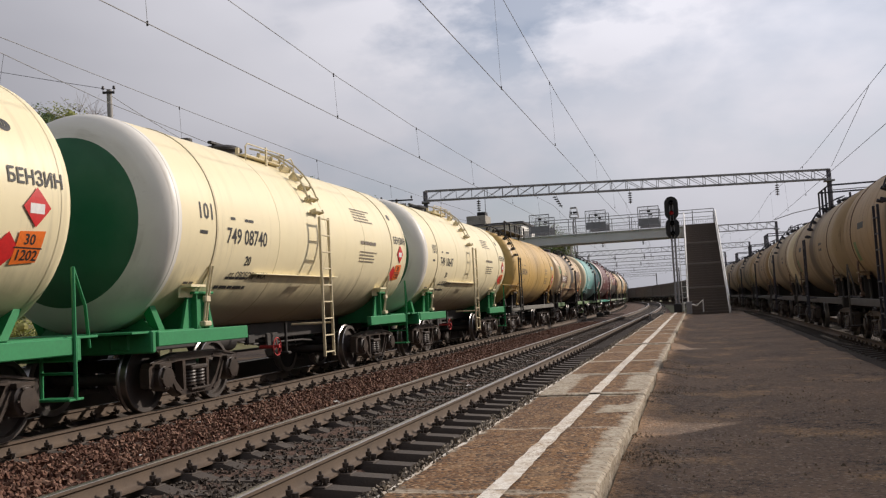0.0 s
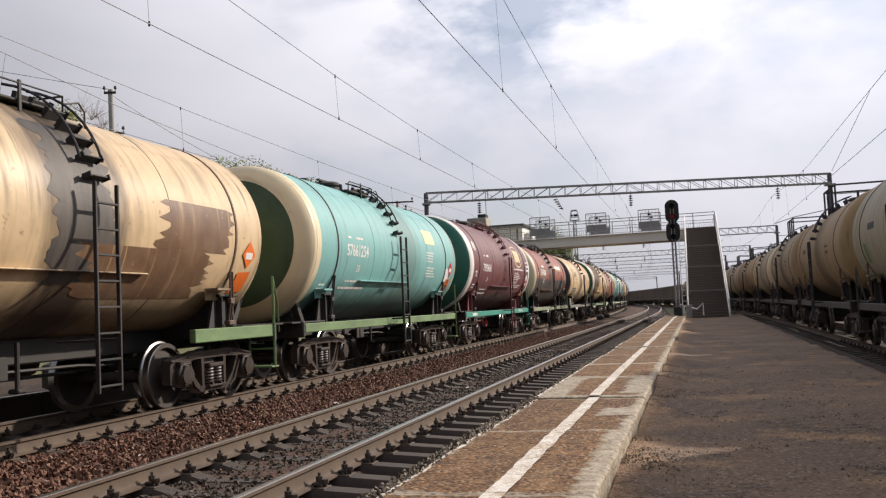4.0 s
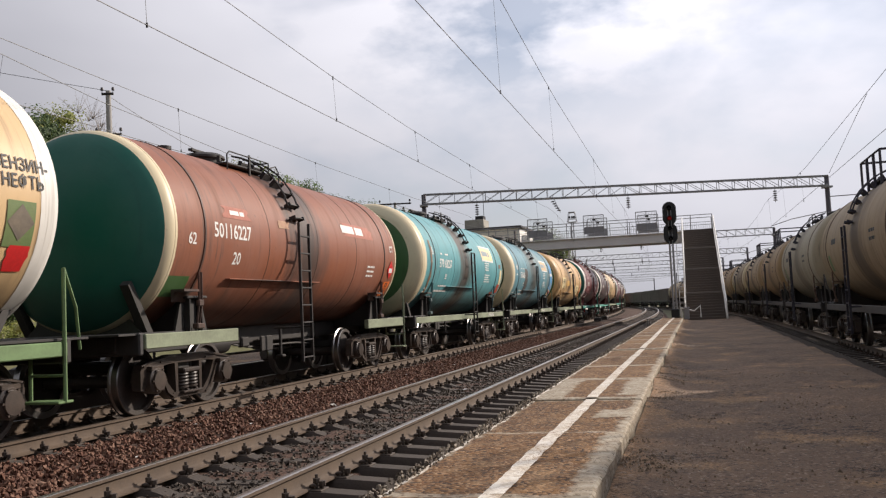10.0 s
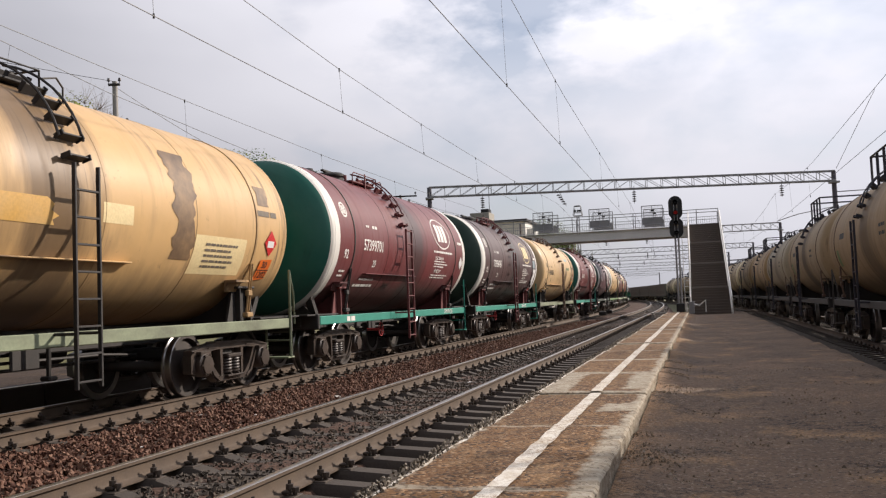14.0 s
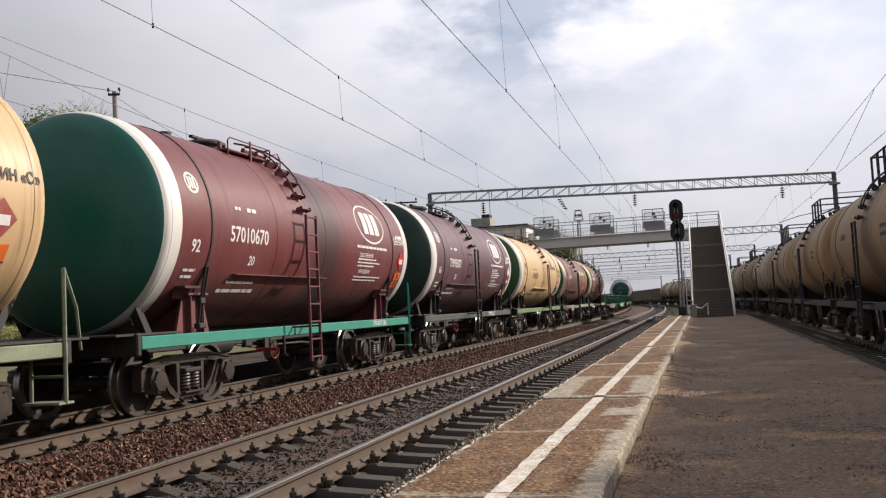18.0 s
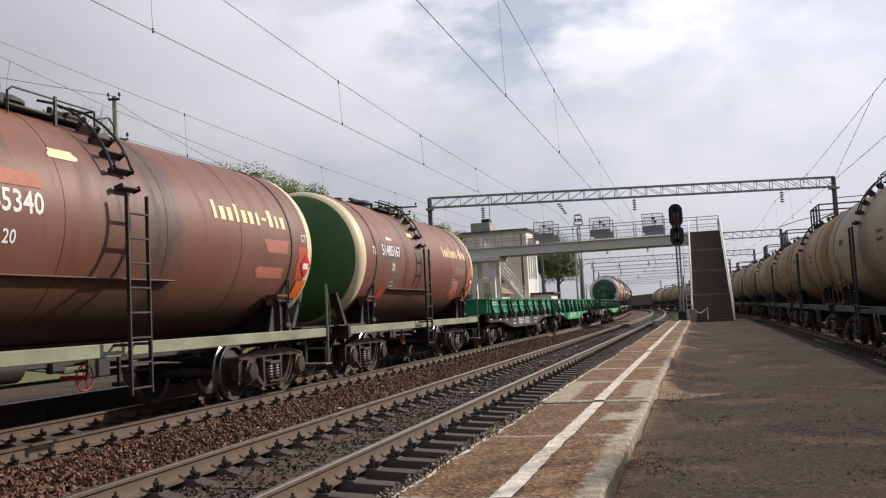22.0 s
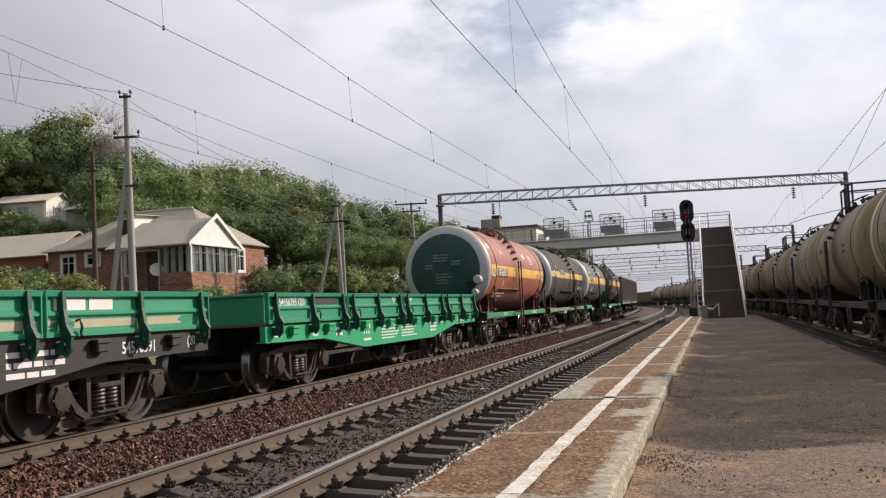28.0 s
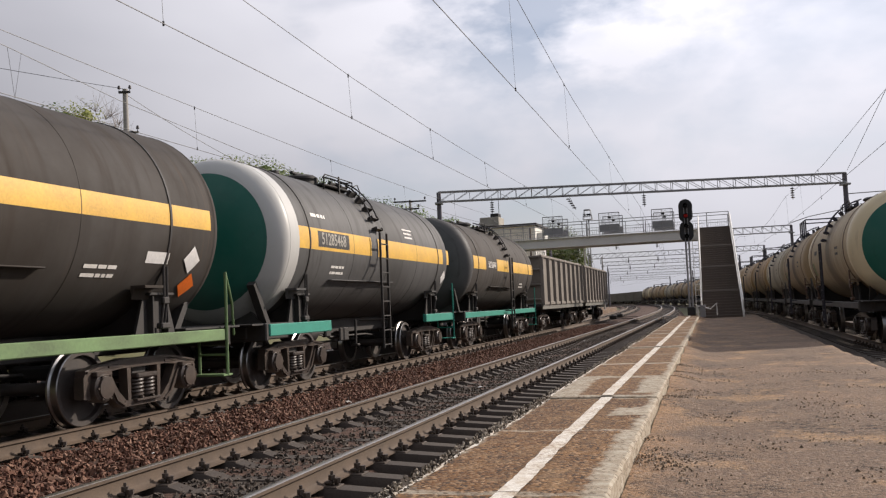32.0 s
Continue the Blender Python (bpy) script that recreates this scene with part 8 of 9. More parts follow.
    ob = part("baluster_screen", s.mesh("baluster_screen", mat, smooth=False), g)
    tagged(ob, kind="stuff")


def footbridge():
    g = thing("footbridge", Matrix(), "grey concrete footbridge with steel railings over the tracks", "footbridge", kind="")
    x0, x1, y, zt, zb, zs = -18.6, 1.7, 70.0, 6.28, 5.60, 6.62
    part("girder", Shape().prism([(0, zb), (0, zt), (0.25, zt), (0.25, zt - 0.12), (0.12, zt - 0.2), (0.12, zb + 0.15), (0.2, zb)], x0, x1, "X", Matrix.Translation((0, y, 0))).mesh("girder", BRIDGE_PALE, angle=20), g)
    part("girder", Shape().prism([(0, zb), (0, zt), (0.25, zt), (0.25, zb)], x0, x1, "X", Matrix.Translation((0, y + 2.6, 0))).mesh("girder", BRIDGE_PALE, angle=20), g)
    part("deck", Shape().box(((x0 + x1) / 2, y + 1.4, zt - 0.3), (x1 - x0, 2.6, 0.2), bev=0.02).mesh("deck", CONCRETE), g)
    part("coping", Shape().box(((x0 + x1) / 2, y - 0.03, zt + 0.03), (x1 - x0 + 0.1, 0.3, 0.06), bev=0.015).mesh("coping", BRIDGE_PALE), g)
    rail_fence(g, (x0, y + 0.05, zt), (x1, y + 0.05, zt), 1.25, 1.6, STEEL_GREY)
    rail_fence(g, (x0, y + 2.65, zt), (x1, y + 2.65, zt), 1.25, 1.6, STEEL_GREY)
    for xc in (-11.5, -7.1, -3.1):
        for yy in (y - 0.08, y + 2.75):
            f = Shape()
            for a, b in (((-0.78, 0), (0.78, 0)), ((-0.78, 1.42), (0.78, 1.42))):
                f.pipe([(xc + a[0], yy, zs + a[1]), (xc + b[0], yy, zs + b[1])], 0.03, 6)
            for dx in (-0.78, 0.0, 0.78):
                f.pipe([(xc + dx, yy, zt - 0.05), (xc + dx, yy, zs + 1.42)], 0.025, 6)
            fr = part("screen_frame", f.mesh("screen_frame", STEEL_GREY), g, None, "safety screen above the wires")
            part("screen_sheet", Shape().box((xc, yy + 0.03, zs + 0.27), (1.5, 0.02, 0.5)).mesh("screen_sheet", STEEL_GREY), fr)
            mesh = Shape()
            for i in range(15):
                mesh.pipe([(xc - 0.75 + i * 0.107, yy + 0.01, zs + 0.5), (xc - 0.75 + i * 0.107, yy + 0.01, zs + 1.4)], 0.006, 4)
            for i in range(9):
                mesh.pipe([(xc - 0.75, yy + 0.012, zs + 0.55 + i * 0.105), (xc + 0.75, yy + 0.012, zs + 0.55 + i * 0.105)], 0.006, 4)
            ob = part("screen_mesh", mesh.mesh("screen_mesh", STEEL_GREY, smooth=False), fr)
            part("warning_sign", Shape().box((xc + 0.05, yy - 0.03, zs + 1.05), (0.24, 0.02, 0.13)).mesh("warning_sign", INK), fr)
    # piers at the far end
    for x in (-17.4, -15.9):
        for yy in (70.4, 72.3):
            part("pier", Shape().box((x, yy, 2.4), (0.42, 0.42, 5.6), bev=0.03).mesh("pier", STEEL_WHITE), g)
    part("pier_head", Shape().box((-16.65, 71.3, 5.42), (3.0, 3.0, 0.36), bev=0.04).mesh("pier_head", BRIDGE_PALE), g)
    part("cross_beam", Shape().box((-16.65, 70.4, 3.7), (1.5, 0.3, 0.35), bev=0.03).mesh("cross_beam", STEEL_WHITE), g)
    for x in (1.2,):
        part("pier", Shape().box((x, 71.3, 2.4), (0.4, 0.4, 6.4), bev=0.03).mesh("pier", CONCRETE), g)


footbridge()


def stairs(name, x0, x1, ya, yb, z0, z1, n, mat, label, landings):
    """A straight flight climbing from ya to yb; sign of yb - ya gives its way."""
    g = thing(name, Matrix(), label, "stairs")
    run = (yb - ya) / (n + 2 * len(landings))
    y, z, dz = ya, z0, (z1 - z0) / n
    for i in range(n):
        d = run * (3 if i in landings else 1)
        part("step", cached((name + "_step", round(d, 3)), mat, lambda: Shape().box(((x0 + x1) / 2, d / 2, dz / 2 - 0.12), (x1 - x0, abs(d) + 0.03, dz + 0.22), bev=0.008)), g, Matrix.Translation((0, y, z)))
        if i in landings:
            part("landing_edge", Shape().box(((x0 + x1) / 2, y + 0.05, z + dz - 0.05), (x1 - x0 - 0.02, 0.16, 0.13), bev=0.015).mesh("landing_edge", STAIR_EDGE), g, None, "pale worn landing edge")
        y += d
        z += dz
    for x in (x0 - 0.06, x1 + 0.06):
        st = Shape()
        st.add([(x - 0.05, ya, z0 - 0.2), (x - 0.05, yb, z1 - 0.25), (x - 0.05, yb, z1 + 0.2), (x - 0.05, ya, z0 + 0.3), (x + 0.05, ya, z0 - 0.2), (x + 0.05, yb, z1 - 0.25), (x + 0.05, yb, z1 + 0.2), (x + 0.05, ya, z0 + 0.3)],
               [(0, 1, 2, 3), (7, 6, 5, 4), (0, 4, 5, 1), (1, 5, 6, 2), (2, 6, 7, 3), (3, 7, 4, 0)])
        part("stringer", st.mesh("stringer", BRIDGE_PALE, smooth=False), g)
        part("handrail", Shape().pipe([(x, ya, z0 + 0.1), (x, ya, z0 + 1.0), (x, yb, z1 + 1.0), (x, yb, z1)], 0.035, 8).mesh("handrail", STEEL_WHITE), g)
        part("handrail", Shape().pipe([(x, ya, z0 + 0.55), (x, yb, z1 + 0.55)], 0.025, 8).mesh("handrail", STEEL_WHITE), g)
        for k in range(7):
            u = (k + 0.5) / 7
            part("rail_post", cached("stair_post", STEEL_WHITE, lambda: Shape().cyl((0, 0, 0), (0, 0, 1.0), 0.025, 6)), g, Matrix.Translation((x, ya + (yb - ya) * u, z0 + (z1 - z0) * u)))
    return g


stairs("bridge_stairs", -0.42, 1.72, 53.0, 70.0, 0.03, 6.4, 40, STAIR_BROWN, "long brown concrete stairs climbing to the footbridge", (9, 19, 29))
far = stairs("far_stairs", -0.75, 0.75, -3.5, 0.0, 1.6, 6.3, 24, STEEL_GREY, "steep grey steel stairs on the far side of the footbridge", (11,))
far.matrix_world = Matrix.Translation((-17.3, 73.6, 0)) @ Matrix.Rotation(math.pi / 2, 4, "Z")
tagged(new("stair_landing", Shape().box((-14.6, 73.6, 0.55), (1.9, 1.8, 2.1), bev=0.03).mesh("stair_landing", CONCRETE)), "grey concrete landing at the foot of the far stairs", "landing")


# ---- houses on the bank ----
BRICK_RED = surface("red brick", (0.30, 0.125, 0.075), (0.22, 0.09, 0.055), 0.9, 3, 30, 0.6, 0.3, 0.01, vary=0.35)
MORTAR = surface("pale mortar", (0.30, 0.25, 0.20), (0.22, 0.18, 0.15), 0.95, 3, 30, 0.6, 0.2)
TAN_SHEET = surface("tan weathered roof sheet", (0.36, 0.295, 0.20), (0.24, 0.19, 0.13), 0.85, 0.9, 18, 0.7, 0.3, 0.01)
SASH_GREY = plain("grey sash paint", (0.22, 0.21, 0.19), 0.6)
SLATE = surface("grey corrugated roof sheet", (0.47, 0.42, 0.335), (0.33, 0.295, 0.235), 0.85, 0.9, 18, 0.7, 0.3, 0.01)
WHITE_WALL = surface("white painted boards", (0.76, 0.75, 0.70), (0.6, 0.58, 0.53), 0.7, 2, 20, 0.5, 0.1)
PLASTER = surface("cream plaster", (0.80, 0.76, 0.66), (0.66, 0.62, 0.53), 0.85, 0.8, 12, 0.6, 0.2)
OLD_PLASTER = surface("grey weathered plaster", (0.40, 0.375, 0.32), (0.22, 0.20, 0.17), 0.9, 0.8, 12, 0.7, 0.2)
BLUE_SHEET = surface("blue fence sheet", (0.03, 0.06, 0.19), (0.05, 0.09, 0.22), 0.5, 2, 20, 0.5, 0.1)
ROOF_DARK = surface("dark roof felt", (0.05, 0.045, 0.045), (0.09, 0.08, 0.075), 0.85, 1, 15, 0.6, 0.2)
WOOD_POLE = surface("tarred wooden pole", (0.075, 0.05, 0.037), (0.12, 0.085, 0.06), 0.9, 4, 30, 0.6, 0.3)
POLE_GREY = surface("pale concrete pole", (0.36, 0.345, 0.32), (0.26, 0.245, 0.225), 0.9, 2, 25, 0.6, 0.2)
CURTAIN = surface("pale net curtain", (0.74, 0.72, 0.66), (0.55, 0.53, 0.49), 0.9, 6, 30, 0.6, 0.1)


def glass_mat():
    m, t, b = nodes_of("window glass", 0.06)
    b.inputs["Base Color"].default_value = (0.75, 0.80, 0.80, 1)
    b.inputs["Transmission Weight"].default_value = 1.0
    b.inputs["IOR"].default_value = 1.12
    return m


GLASS = glass_mat()


def window(g, m, w, h, cols, frame_mat, surround=0.0, curtain=False):
    """A window in the local x-z plane, facing local -Y."""
    win = part("window", None, g, m)
    f = Shape()
    t = 0.06
    for x in (-w / 2, w / 2):
        f.box((x, 0, 0), (t, 0.1, h + t), bev=0.008)
    for z in (-h / 2, h / 2):
        f.box((0, 0, z), (w + t, 0.1, t), bev=0.008)
    for i in range(1, cols):
        f.box((-w / 2 + w * i / cols, 0, 0), (0.05, 0.09, h), bev=0.006)
    f.box((0, 0, h * 0.22), (w, 0.08, 0.04), bev=0.006)
    part("window_frame", f.mesh("window_frame", frame_mat), win)
    for i in range(cols):
        part("pane", Shape().box((-w / 2 + w * (i + 0.5) / cols, 0.02, 0), (w / cols - 0.05, 0.012, h - 0.05)).mesh("pane", GLASS), win)
    if surround:
        s = Shape()
        for x in (-w / 2 - surround / 2, w / 2 + surround / 2):
            s.box((x, -0.03, 0), (surround, 0.08, h + 2 * surround), bev=0.01)
        for z in (-h / 2 - surround / 2, h / 2 + surround / 2):
            s.box((0, -0.032, z), (w + 2 * surround, 0.08, surround), bev=0.01)
        part("surround", s.mesh("surround", WHITE_WALL), win)
    return win


def brick_wall(g, p0, p1, z0, z1, holes=(), thick=0.25):
    """A wall from p0 to p1 with openings (from, to, bottom, top), faced with courses of bricks."""
    p0, p1 = Vector((*p0, 0)), Vector((*p1, 0))
    L = (p1 - p0).length
    d = (p1 - p0).normalized()
    m = Matrix.Translation(p0) @ Matrix.Rotation(math.atan2(d.y, d.x), 4, "Z")
    xs = sorted({0.0, L, *[v for h in holes for v in h[:2]]})
    zs = sorted({z0, z1, *[v for h in holes for v in h[2:]]})
    core, face = Shape(), Shape()
    for a, b in zip(xs, xs[1:]):
        for c, e in zip(zs, zs[1:]):
            if not any(h[0] < (a + b) / 2 < h[1] and h[2] < (c + e) / 2 < h[3] for h in holes):
                core.box(((a + b) / 2, thick / 2, (c + e) / 2), (b - a, thick, e - c))
    w = part("wall", core.mesh("wall", MORTAR, smooth=False), g, m)
    bw, bh = 0.25, 0.075
    z, row = z0, 0
    while z < z1 - bh * 0.5:
        x = -bw / 2 * (row % 2)
        while x < L:
            a, b = max(0, x), min(L, x + bw - 0.012)
            if b - a > 0.05 and not any(h[0] - 0.02 < b and a < h[1] + 0.02 and h[2] - 0.03 < z + bh / 2 < h[3] + 0.03 for h in holes):
                face.box(((a + b) / 2, -0.006, z + bh / 2 - 0.005), (b - a, 0.014, bh - 0.012))
            x += bw
        z += bh
        row += 1
    ob = part("brickwork", face.mesh("brickwork", BRICK_ISLAND, smooth=False, fix=False), w)
    tagged(ob, kind="stuff")
    return w


BRICK_ISLAND = stuff_mat("red-brown facing brick", (0.22, 0.100, 0.060), (0.32, 0.150, 0.090), (0.38, 0.205, 0.13))


def roof_sheet(g, a, b, c, d, name="roof_sheet", mat=None, t=0.06, waves=True):
    """A roof slope between four corners, eave a-b and ridge d-c, with shallow corrugations."""
    a, b, c, d = (Vector(v) for v in (a, b, c, d))
    n = max(2, int((b - a).length / 0.16)) * 2
    up = (b - a).cross(d - a).normalized()
    if up.z < 0:
        up = -up
    pts, fs = [], []
    for i in range(n + 1):
        u = i / n
        lift = up * (0.018 if i % 2 else -0.012) if waves else Vector()
        for p, q in ((a, b), (d, c)):
            v = p + (q - p) * u + lift
            pts += [v, v - up * t]
    for i in range(n):
        k = 4 * i
        fs += [(k, k + 4, k + 6, k + 2), (k + 1, k + 3, k + 7, k + 5), (k, k + 1, k + 5, k + 4), (k + 2, k + 6, k + 7, k + 3)]
    fs += [(0, 2, 3, 1), (4 * n, 4 * n + 1, 4 * n + 3, 4 * n + 2)]
    return part(name, Shape().add(pts, fs).mesh(name, mat or SLATE, smooth=False), g)


def brick_house():
    g = thing("brick_house", Matrix(), "red brick house with grey sheet roof and white porch gable", "house")
    zb, ze = 2.3, 5.70
    # main body
    hol = [(0.90, 1.70, 4.0, 5.35), (2.55, 3.35, 4.8, 5.38), (5.12, 5.52, 4.1, 5.3), (6.4, 7.15, 3.1, 5.25)]
    brick_wall(g, (-35.9, 42.4), (-27.4, 42.4), zb, ze, hol)
    brick_wall(g, (-25.9, 45.4), (-25.9, 49.0), zb + 0.7, ze, [(0.25, 1.15, 4.15, 5.3)])
    part("plinth", Shape().box((-25.98, 47.2, 2.6), (0.35, 3.7, 0.95), bev=0.03).mesh("plinth", CONCRETE), g)
    part("back_wall", Shape().box((-30.9, 49.0, (zb + ze) / 2), (10.0, 0.25, ze - zb)).mesh("back_wall", BRICK_RED), g)
    part("side_wall", Shape().box((-35.9, 45.7, (zb + ze) / 2), (0.25, 6.5, ze - zb)).mesh("side_wall", BRICK_RED), g)
    part("inner_floor", Shape().box((-30.9, 45.7, zb + 0.1), (9.8, 6.4, 0.2)).mesh("inner_floor", DECK_WOOD), g)
    for (a, b, c, e), cols in zip(hol[:3], (2, 2, 1)):
        window(g, Matrix.Translation((-35.9 + (a + b) / 2, 42.4, (c + e) / 2)), b - a, e - c, cols, WHITE_WALL, 0.14)
    part("door", Shape().box((-35.9 + 6.775, 42.45, 4.18), (0.74, 0.06, 2.14), bev=0.01).mesh("door", BROWN_METAL), g, None, "dark brown house door")
    window(g, Matrix.Translation((-25.9, 46.1, 4.72)) @ Matrix.Rotation(math.pi / 2, 4, "Z"), 0.9, 1.15, 2, WHITE_WALL, 0.16)
    # roof: hipped main part
    e0, e1 = (-36.1, 42.0), (-25.65, 49.4)
    r0, r1, zr = (-32.6, 45.7), (-28.6, 45.7), 7.95
    zl = ze - 0.02
    roof_sheet(g, (e0[0], e0[1], zl), (e1[0], e0[1], zl), (r1[0], r1[1], zr), (r0[0], r0[1], zr))
    roof_sheet(g, (e1[0], e0[1], zl), (e1[0], e1[1], zl), (r1[0], r1[1] + 0.01, zr), (r1[0], r1[1], zr))
    roof_sheet(g, (e1[0], e1[1], zl), (e0[0], e1[1], zl), (r0[0], r0[1], zr), (r1[0], r1[1], zr))
    roof_sheet(g, (e0[0], e1[1], zl), (e0[0], e0[1], zl), (r0[0], r0[1], zr), (r0[0], r0[1] + 0.01, zr))
    part("ridge_cap", Shape().cyl((r0[0], r0[1], zr + 0.01), (r1[0], r1[1], zr + 0.01), 0.09, 8).mesh("ridge_cap", SLATE), g)
    # glazed porch room with a gable towards the tracks
    x0, x1, y0, y1 = -27.5, -25.6, 40.6, 45.45
    brick_wall(g, (x0, y0), (x1, y0), zb, 3.9)
    brick_wall(g, (x1, y0), (x1, y1), zb, 3.9)
    part("corner_post", Shape().box((x1 - 0.06, y0 + 0.06, 4.65), (0.16, 0.16, 1.55), bev=0.01).mesh("corner_post", WHITE_WALL), g)
    window(g, Matrix.Translation(((x0 + x1) / 2, y0 + 0.02, 4.63)), x1 - x0 - 0.12, 1.42, 4, SASH_GREY)
    window(g, Matrix.Translation((x1 - 0.02, (y0 + y1) / 2, 4.63)) @ Matrix.Rotation(math.pi / 2, 4, "Z"), y1 - y0 - 0.25, 1.42, 7, SASH_GREY)
    for k in range(7):
        yk = y0 + 0.12 + (y1 - y0 - 0.25) * (k + 0.5) / 7
        part("curtain", Shape().box((x1 - 0.16, yk + 0.05 * (-1) ** k, 4.62), (0.03, 0.56, 1.36), bev=0.01).mesh("curtain", CURTAIN), g)
    for k in range(4):
        part("curtain", Shape().box((x0 + 0.3 + k * 0.44, y0 + 0.2, 4.62), (0.3, 0.03, 1.36), bev=0.01).mesh("curtain", CURTAIN), g)
    part("head_beam", Shape().box(((x0 + x1) / 2, y0, 5.4), (x1 - x0 + 0.2, 0.2, 0.14), bev=0.01).box((x1, (y0 + y1) / 2, 5.4), (0.2, y1 - y0 + 0.2, 0.14), bev=0.01).mesh("head_beam", WHITE_WALL), g)
    ym, za = (y0 + y1) / 2, 6.95
    part("gable", Shape().prism([(y0 - 0.05, 5.46), (y1 + 0.05, 5.46), (ym, za - 0.1)], x1 - 0.08, x1 + 0.0).mesh("gable", WHITE_WALL, smooth=False), g, None, "white boarded gable")
    for ya in (y0 - 0.35, y1 + 0.35):
        bd = Shape()
        v0, v1 = Vector((x1 + 0.12, ya, 5.33)), Vector((x1 + 0.12, ym, za + 0.1))
        bd.add([v0 + Vector((0, 0, -0.12)), v1 + Vector((0, 0, -0.12)), v1 + Vector((0, 0, 0.1)), v0 + Vector((0, 0, 0.1)), v0 + Vector((0.05, 0, -0.12)), v1 + Vector((0.05, 0, -0.12)), v1 + Vector((0.05, 0, 0.1)), v0 + Vector((0.05, 0, 0.1))],
               [(0, 1, 2, 3), (7, 6, 5, 4), (0, 4, 5, 1), (3, 2, 6, 7), (0, 3, 7, 4), (1, 5, 6, 2)])
        part("barge_board", bd.mesh("barge_board", WHITE_WALL, smooth=False), g)
    roof_sheet(g, (-30.6, y0 - 0.35, 5.38), (x1 + 0.14, y0 - 0.35, 5.38), (x1 + 0.14, ym, za), (-30.2, ym, za))
    roof_sheet(g, (x1 + 0.14, y1 + 0.35, 5.38), (-29.0, y1 + 0.35, 5.38), (-30.2, ym, za), (x1 + 0.14, ym, za))
    # entrance canopy, dormer, dish, steps rail
    roof_sheet(g, (-30.5, 40.9, 5.22), (-27.6, 40.9, 5.22), (-27.6, 42.4, 5.66), (-30.5, 42.4, 5.66), "canopy", WHITE_WALL, 0.05, False)
    for x in (-30.1, -27.8):
        part("canopy_post", Shape().box((x, 41.05, 3.75), (0.09, 0.09, 2.94)).mesh("canopy_post", WHITE_WALL), g)
    dm = part("dormer", Shape().prism([(42.9, 6.1), (45.0, 6.6), (45.0, 7.55), (42.9, 7.45)], -31.7, -30.6).mesh("dormer", WHITE_WALL, smooth=False), g)
    part("dormer_opening", Shape().box((-31.15, 42.88, 6.8), (0.6, 0.03, 0.85)).mesh("dormer_opening", GLASS_DARK), dm)
    roof_sheet(dm, (-31.95, 42.7, 7.46), (-30.35, 42.7, 7.46), (-30.35, 45.4, 7.62), (-31.95, 45.4, 7.62), "dormer_roof", SLATE, 0.05, False)
    dish = Shape().lathe([(0.0, 0.0), (0.15, -0.012), (0.3, -0.05), (0.36, -0.075)], 24, "Y")
    part("satellite_dish", dish.mesh("satellite_dish", WHITE_WALL), g, Matrix.Translation((-27.75, 40.75, 4.15)) @ Matrix.Rotation(0.5, 4, "Z") @ Matrix.Rotation(-0.3, 4, "X"), "pale satellite dish")
    s = Shape().pipe([(-28.5, 40.2, 2.4), (-28.5, 40.2, 3.3), (-25.3, 40.2, 3.3), (-25.3, 40.2, 2.4)], 0.035, 6).pipe([(-28.5, 40.2, 2.9), (-25.3, 40.2, 2.9)], 0.03, 6)
    part("porch_rail", s.mesh("porch_rail", BROWN_METAL), g)
    return g


brick_house()


def small_house(name, x, y, z, w, d, h, rise, rot, wall, label, win=True):
    m = Matrix.Translation((x, y, z)) @ Matrix.Rotation(rot, 4, "Z")
    g = thing(name, m, label, "house")
    s = Shape().box((0, -d / 2, h / 2 - 1), (w, 0.2, h + 2)).box((0, d / 2, h / 2 - 1), (w, 0.2, h + 2)).box((-w / 2, 0, h / 2 - 1), (0.2, d, h + 2)).box((w / 2, 0, h / 2 - 1), (0.2, d, h + 2))
    part("wall", s.mesh("wall", wall, smooth=False), g)
    for sg in (-1, 1):
        part("gable", Shape().prism([(-d / 2, h), (d / 2, h), (0, h + rise)], sg * w / 2 - 0.1, sg * w / 2 + 0.1).mesh("gable", wall, smooth=False), g)
    roof_sheet(g, (-w / 2 - 0.4, -d / 2 - 0.4, h - 0.1), (w / 2 + 0.4, -d / 2 - 0.4, h - 0.1), (w / 2 + 0.4, 0, h + rise), (-w / 2 - 0.4, 0, h + rise))
    roof_sheet(g, (w / 2 + 0.4, d / 2 + 0.4, h - 0.1), (-w / 2 - 0.4, d / 2 + 0.4, h - 0.1), (-w / 2 - 0.4, 0, h + rise), (w / 2 + 0.4, 0, h + rise))
    if win:
        window(g, Matrix.Translation((w * 0.1, -d / 2 - 0.12, h * 0.55)), 1.1, 0.9, 2, WHITE_WALL, 0.12)
        window(g, Matrix.Translation((w / 2 + 0.12, -d * 0.1, h * 0.55)) @ Matrix.Rotation(math.pi / 2, 4, "Z"), 0.9, 0.9, 2, WHITE_WALL, 0.12)
    return g


small_house("brick_shed", -40.4, 45.6, 3.1, 7.0, 5.5, 2.6, 1.5, 0.05, BRICK_RED, "low brick outbuilding with a grey sheet roof beside the house")
small_house("hillside_house", -53.6, 61.5, 9.7, 4.6, 4.0, 2.1, 0.8, 0.15, PLASTER, "pale hillside house with a grey roof among trees")
small_house("hillside_shed", -46.5, 62.5, 9.0, 6.0, 4.0, 2.0, 0.7, -0.1, OLD_PLASTER, "grey shed with a shallow roof above the brick house")
small_house("hillside_barn", -40.6, 60.0, 7.6, 4.2, 4.0, 2.1, 0.7, 0.1, PLASTER, "small pale shed with a brown roof on the wooded slope", False)


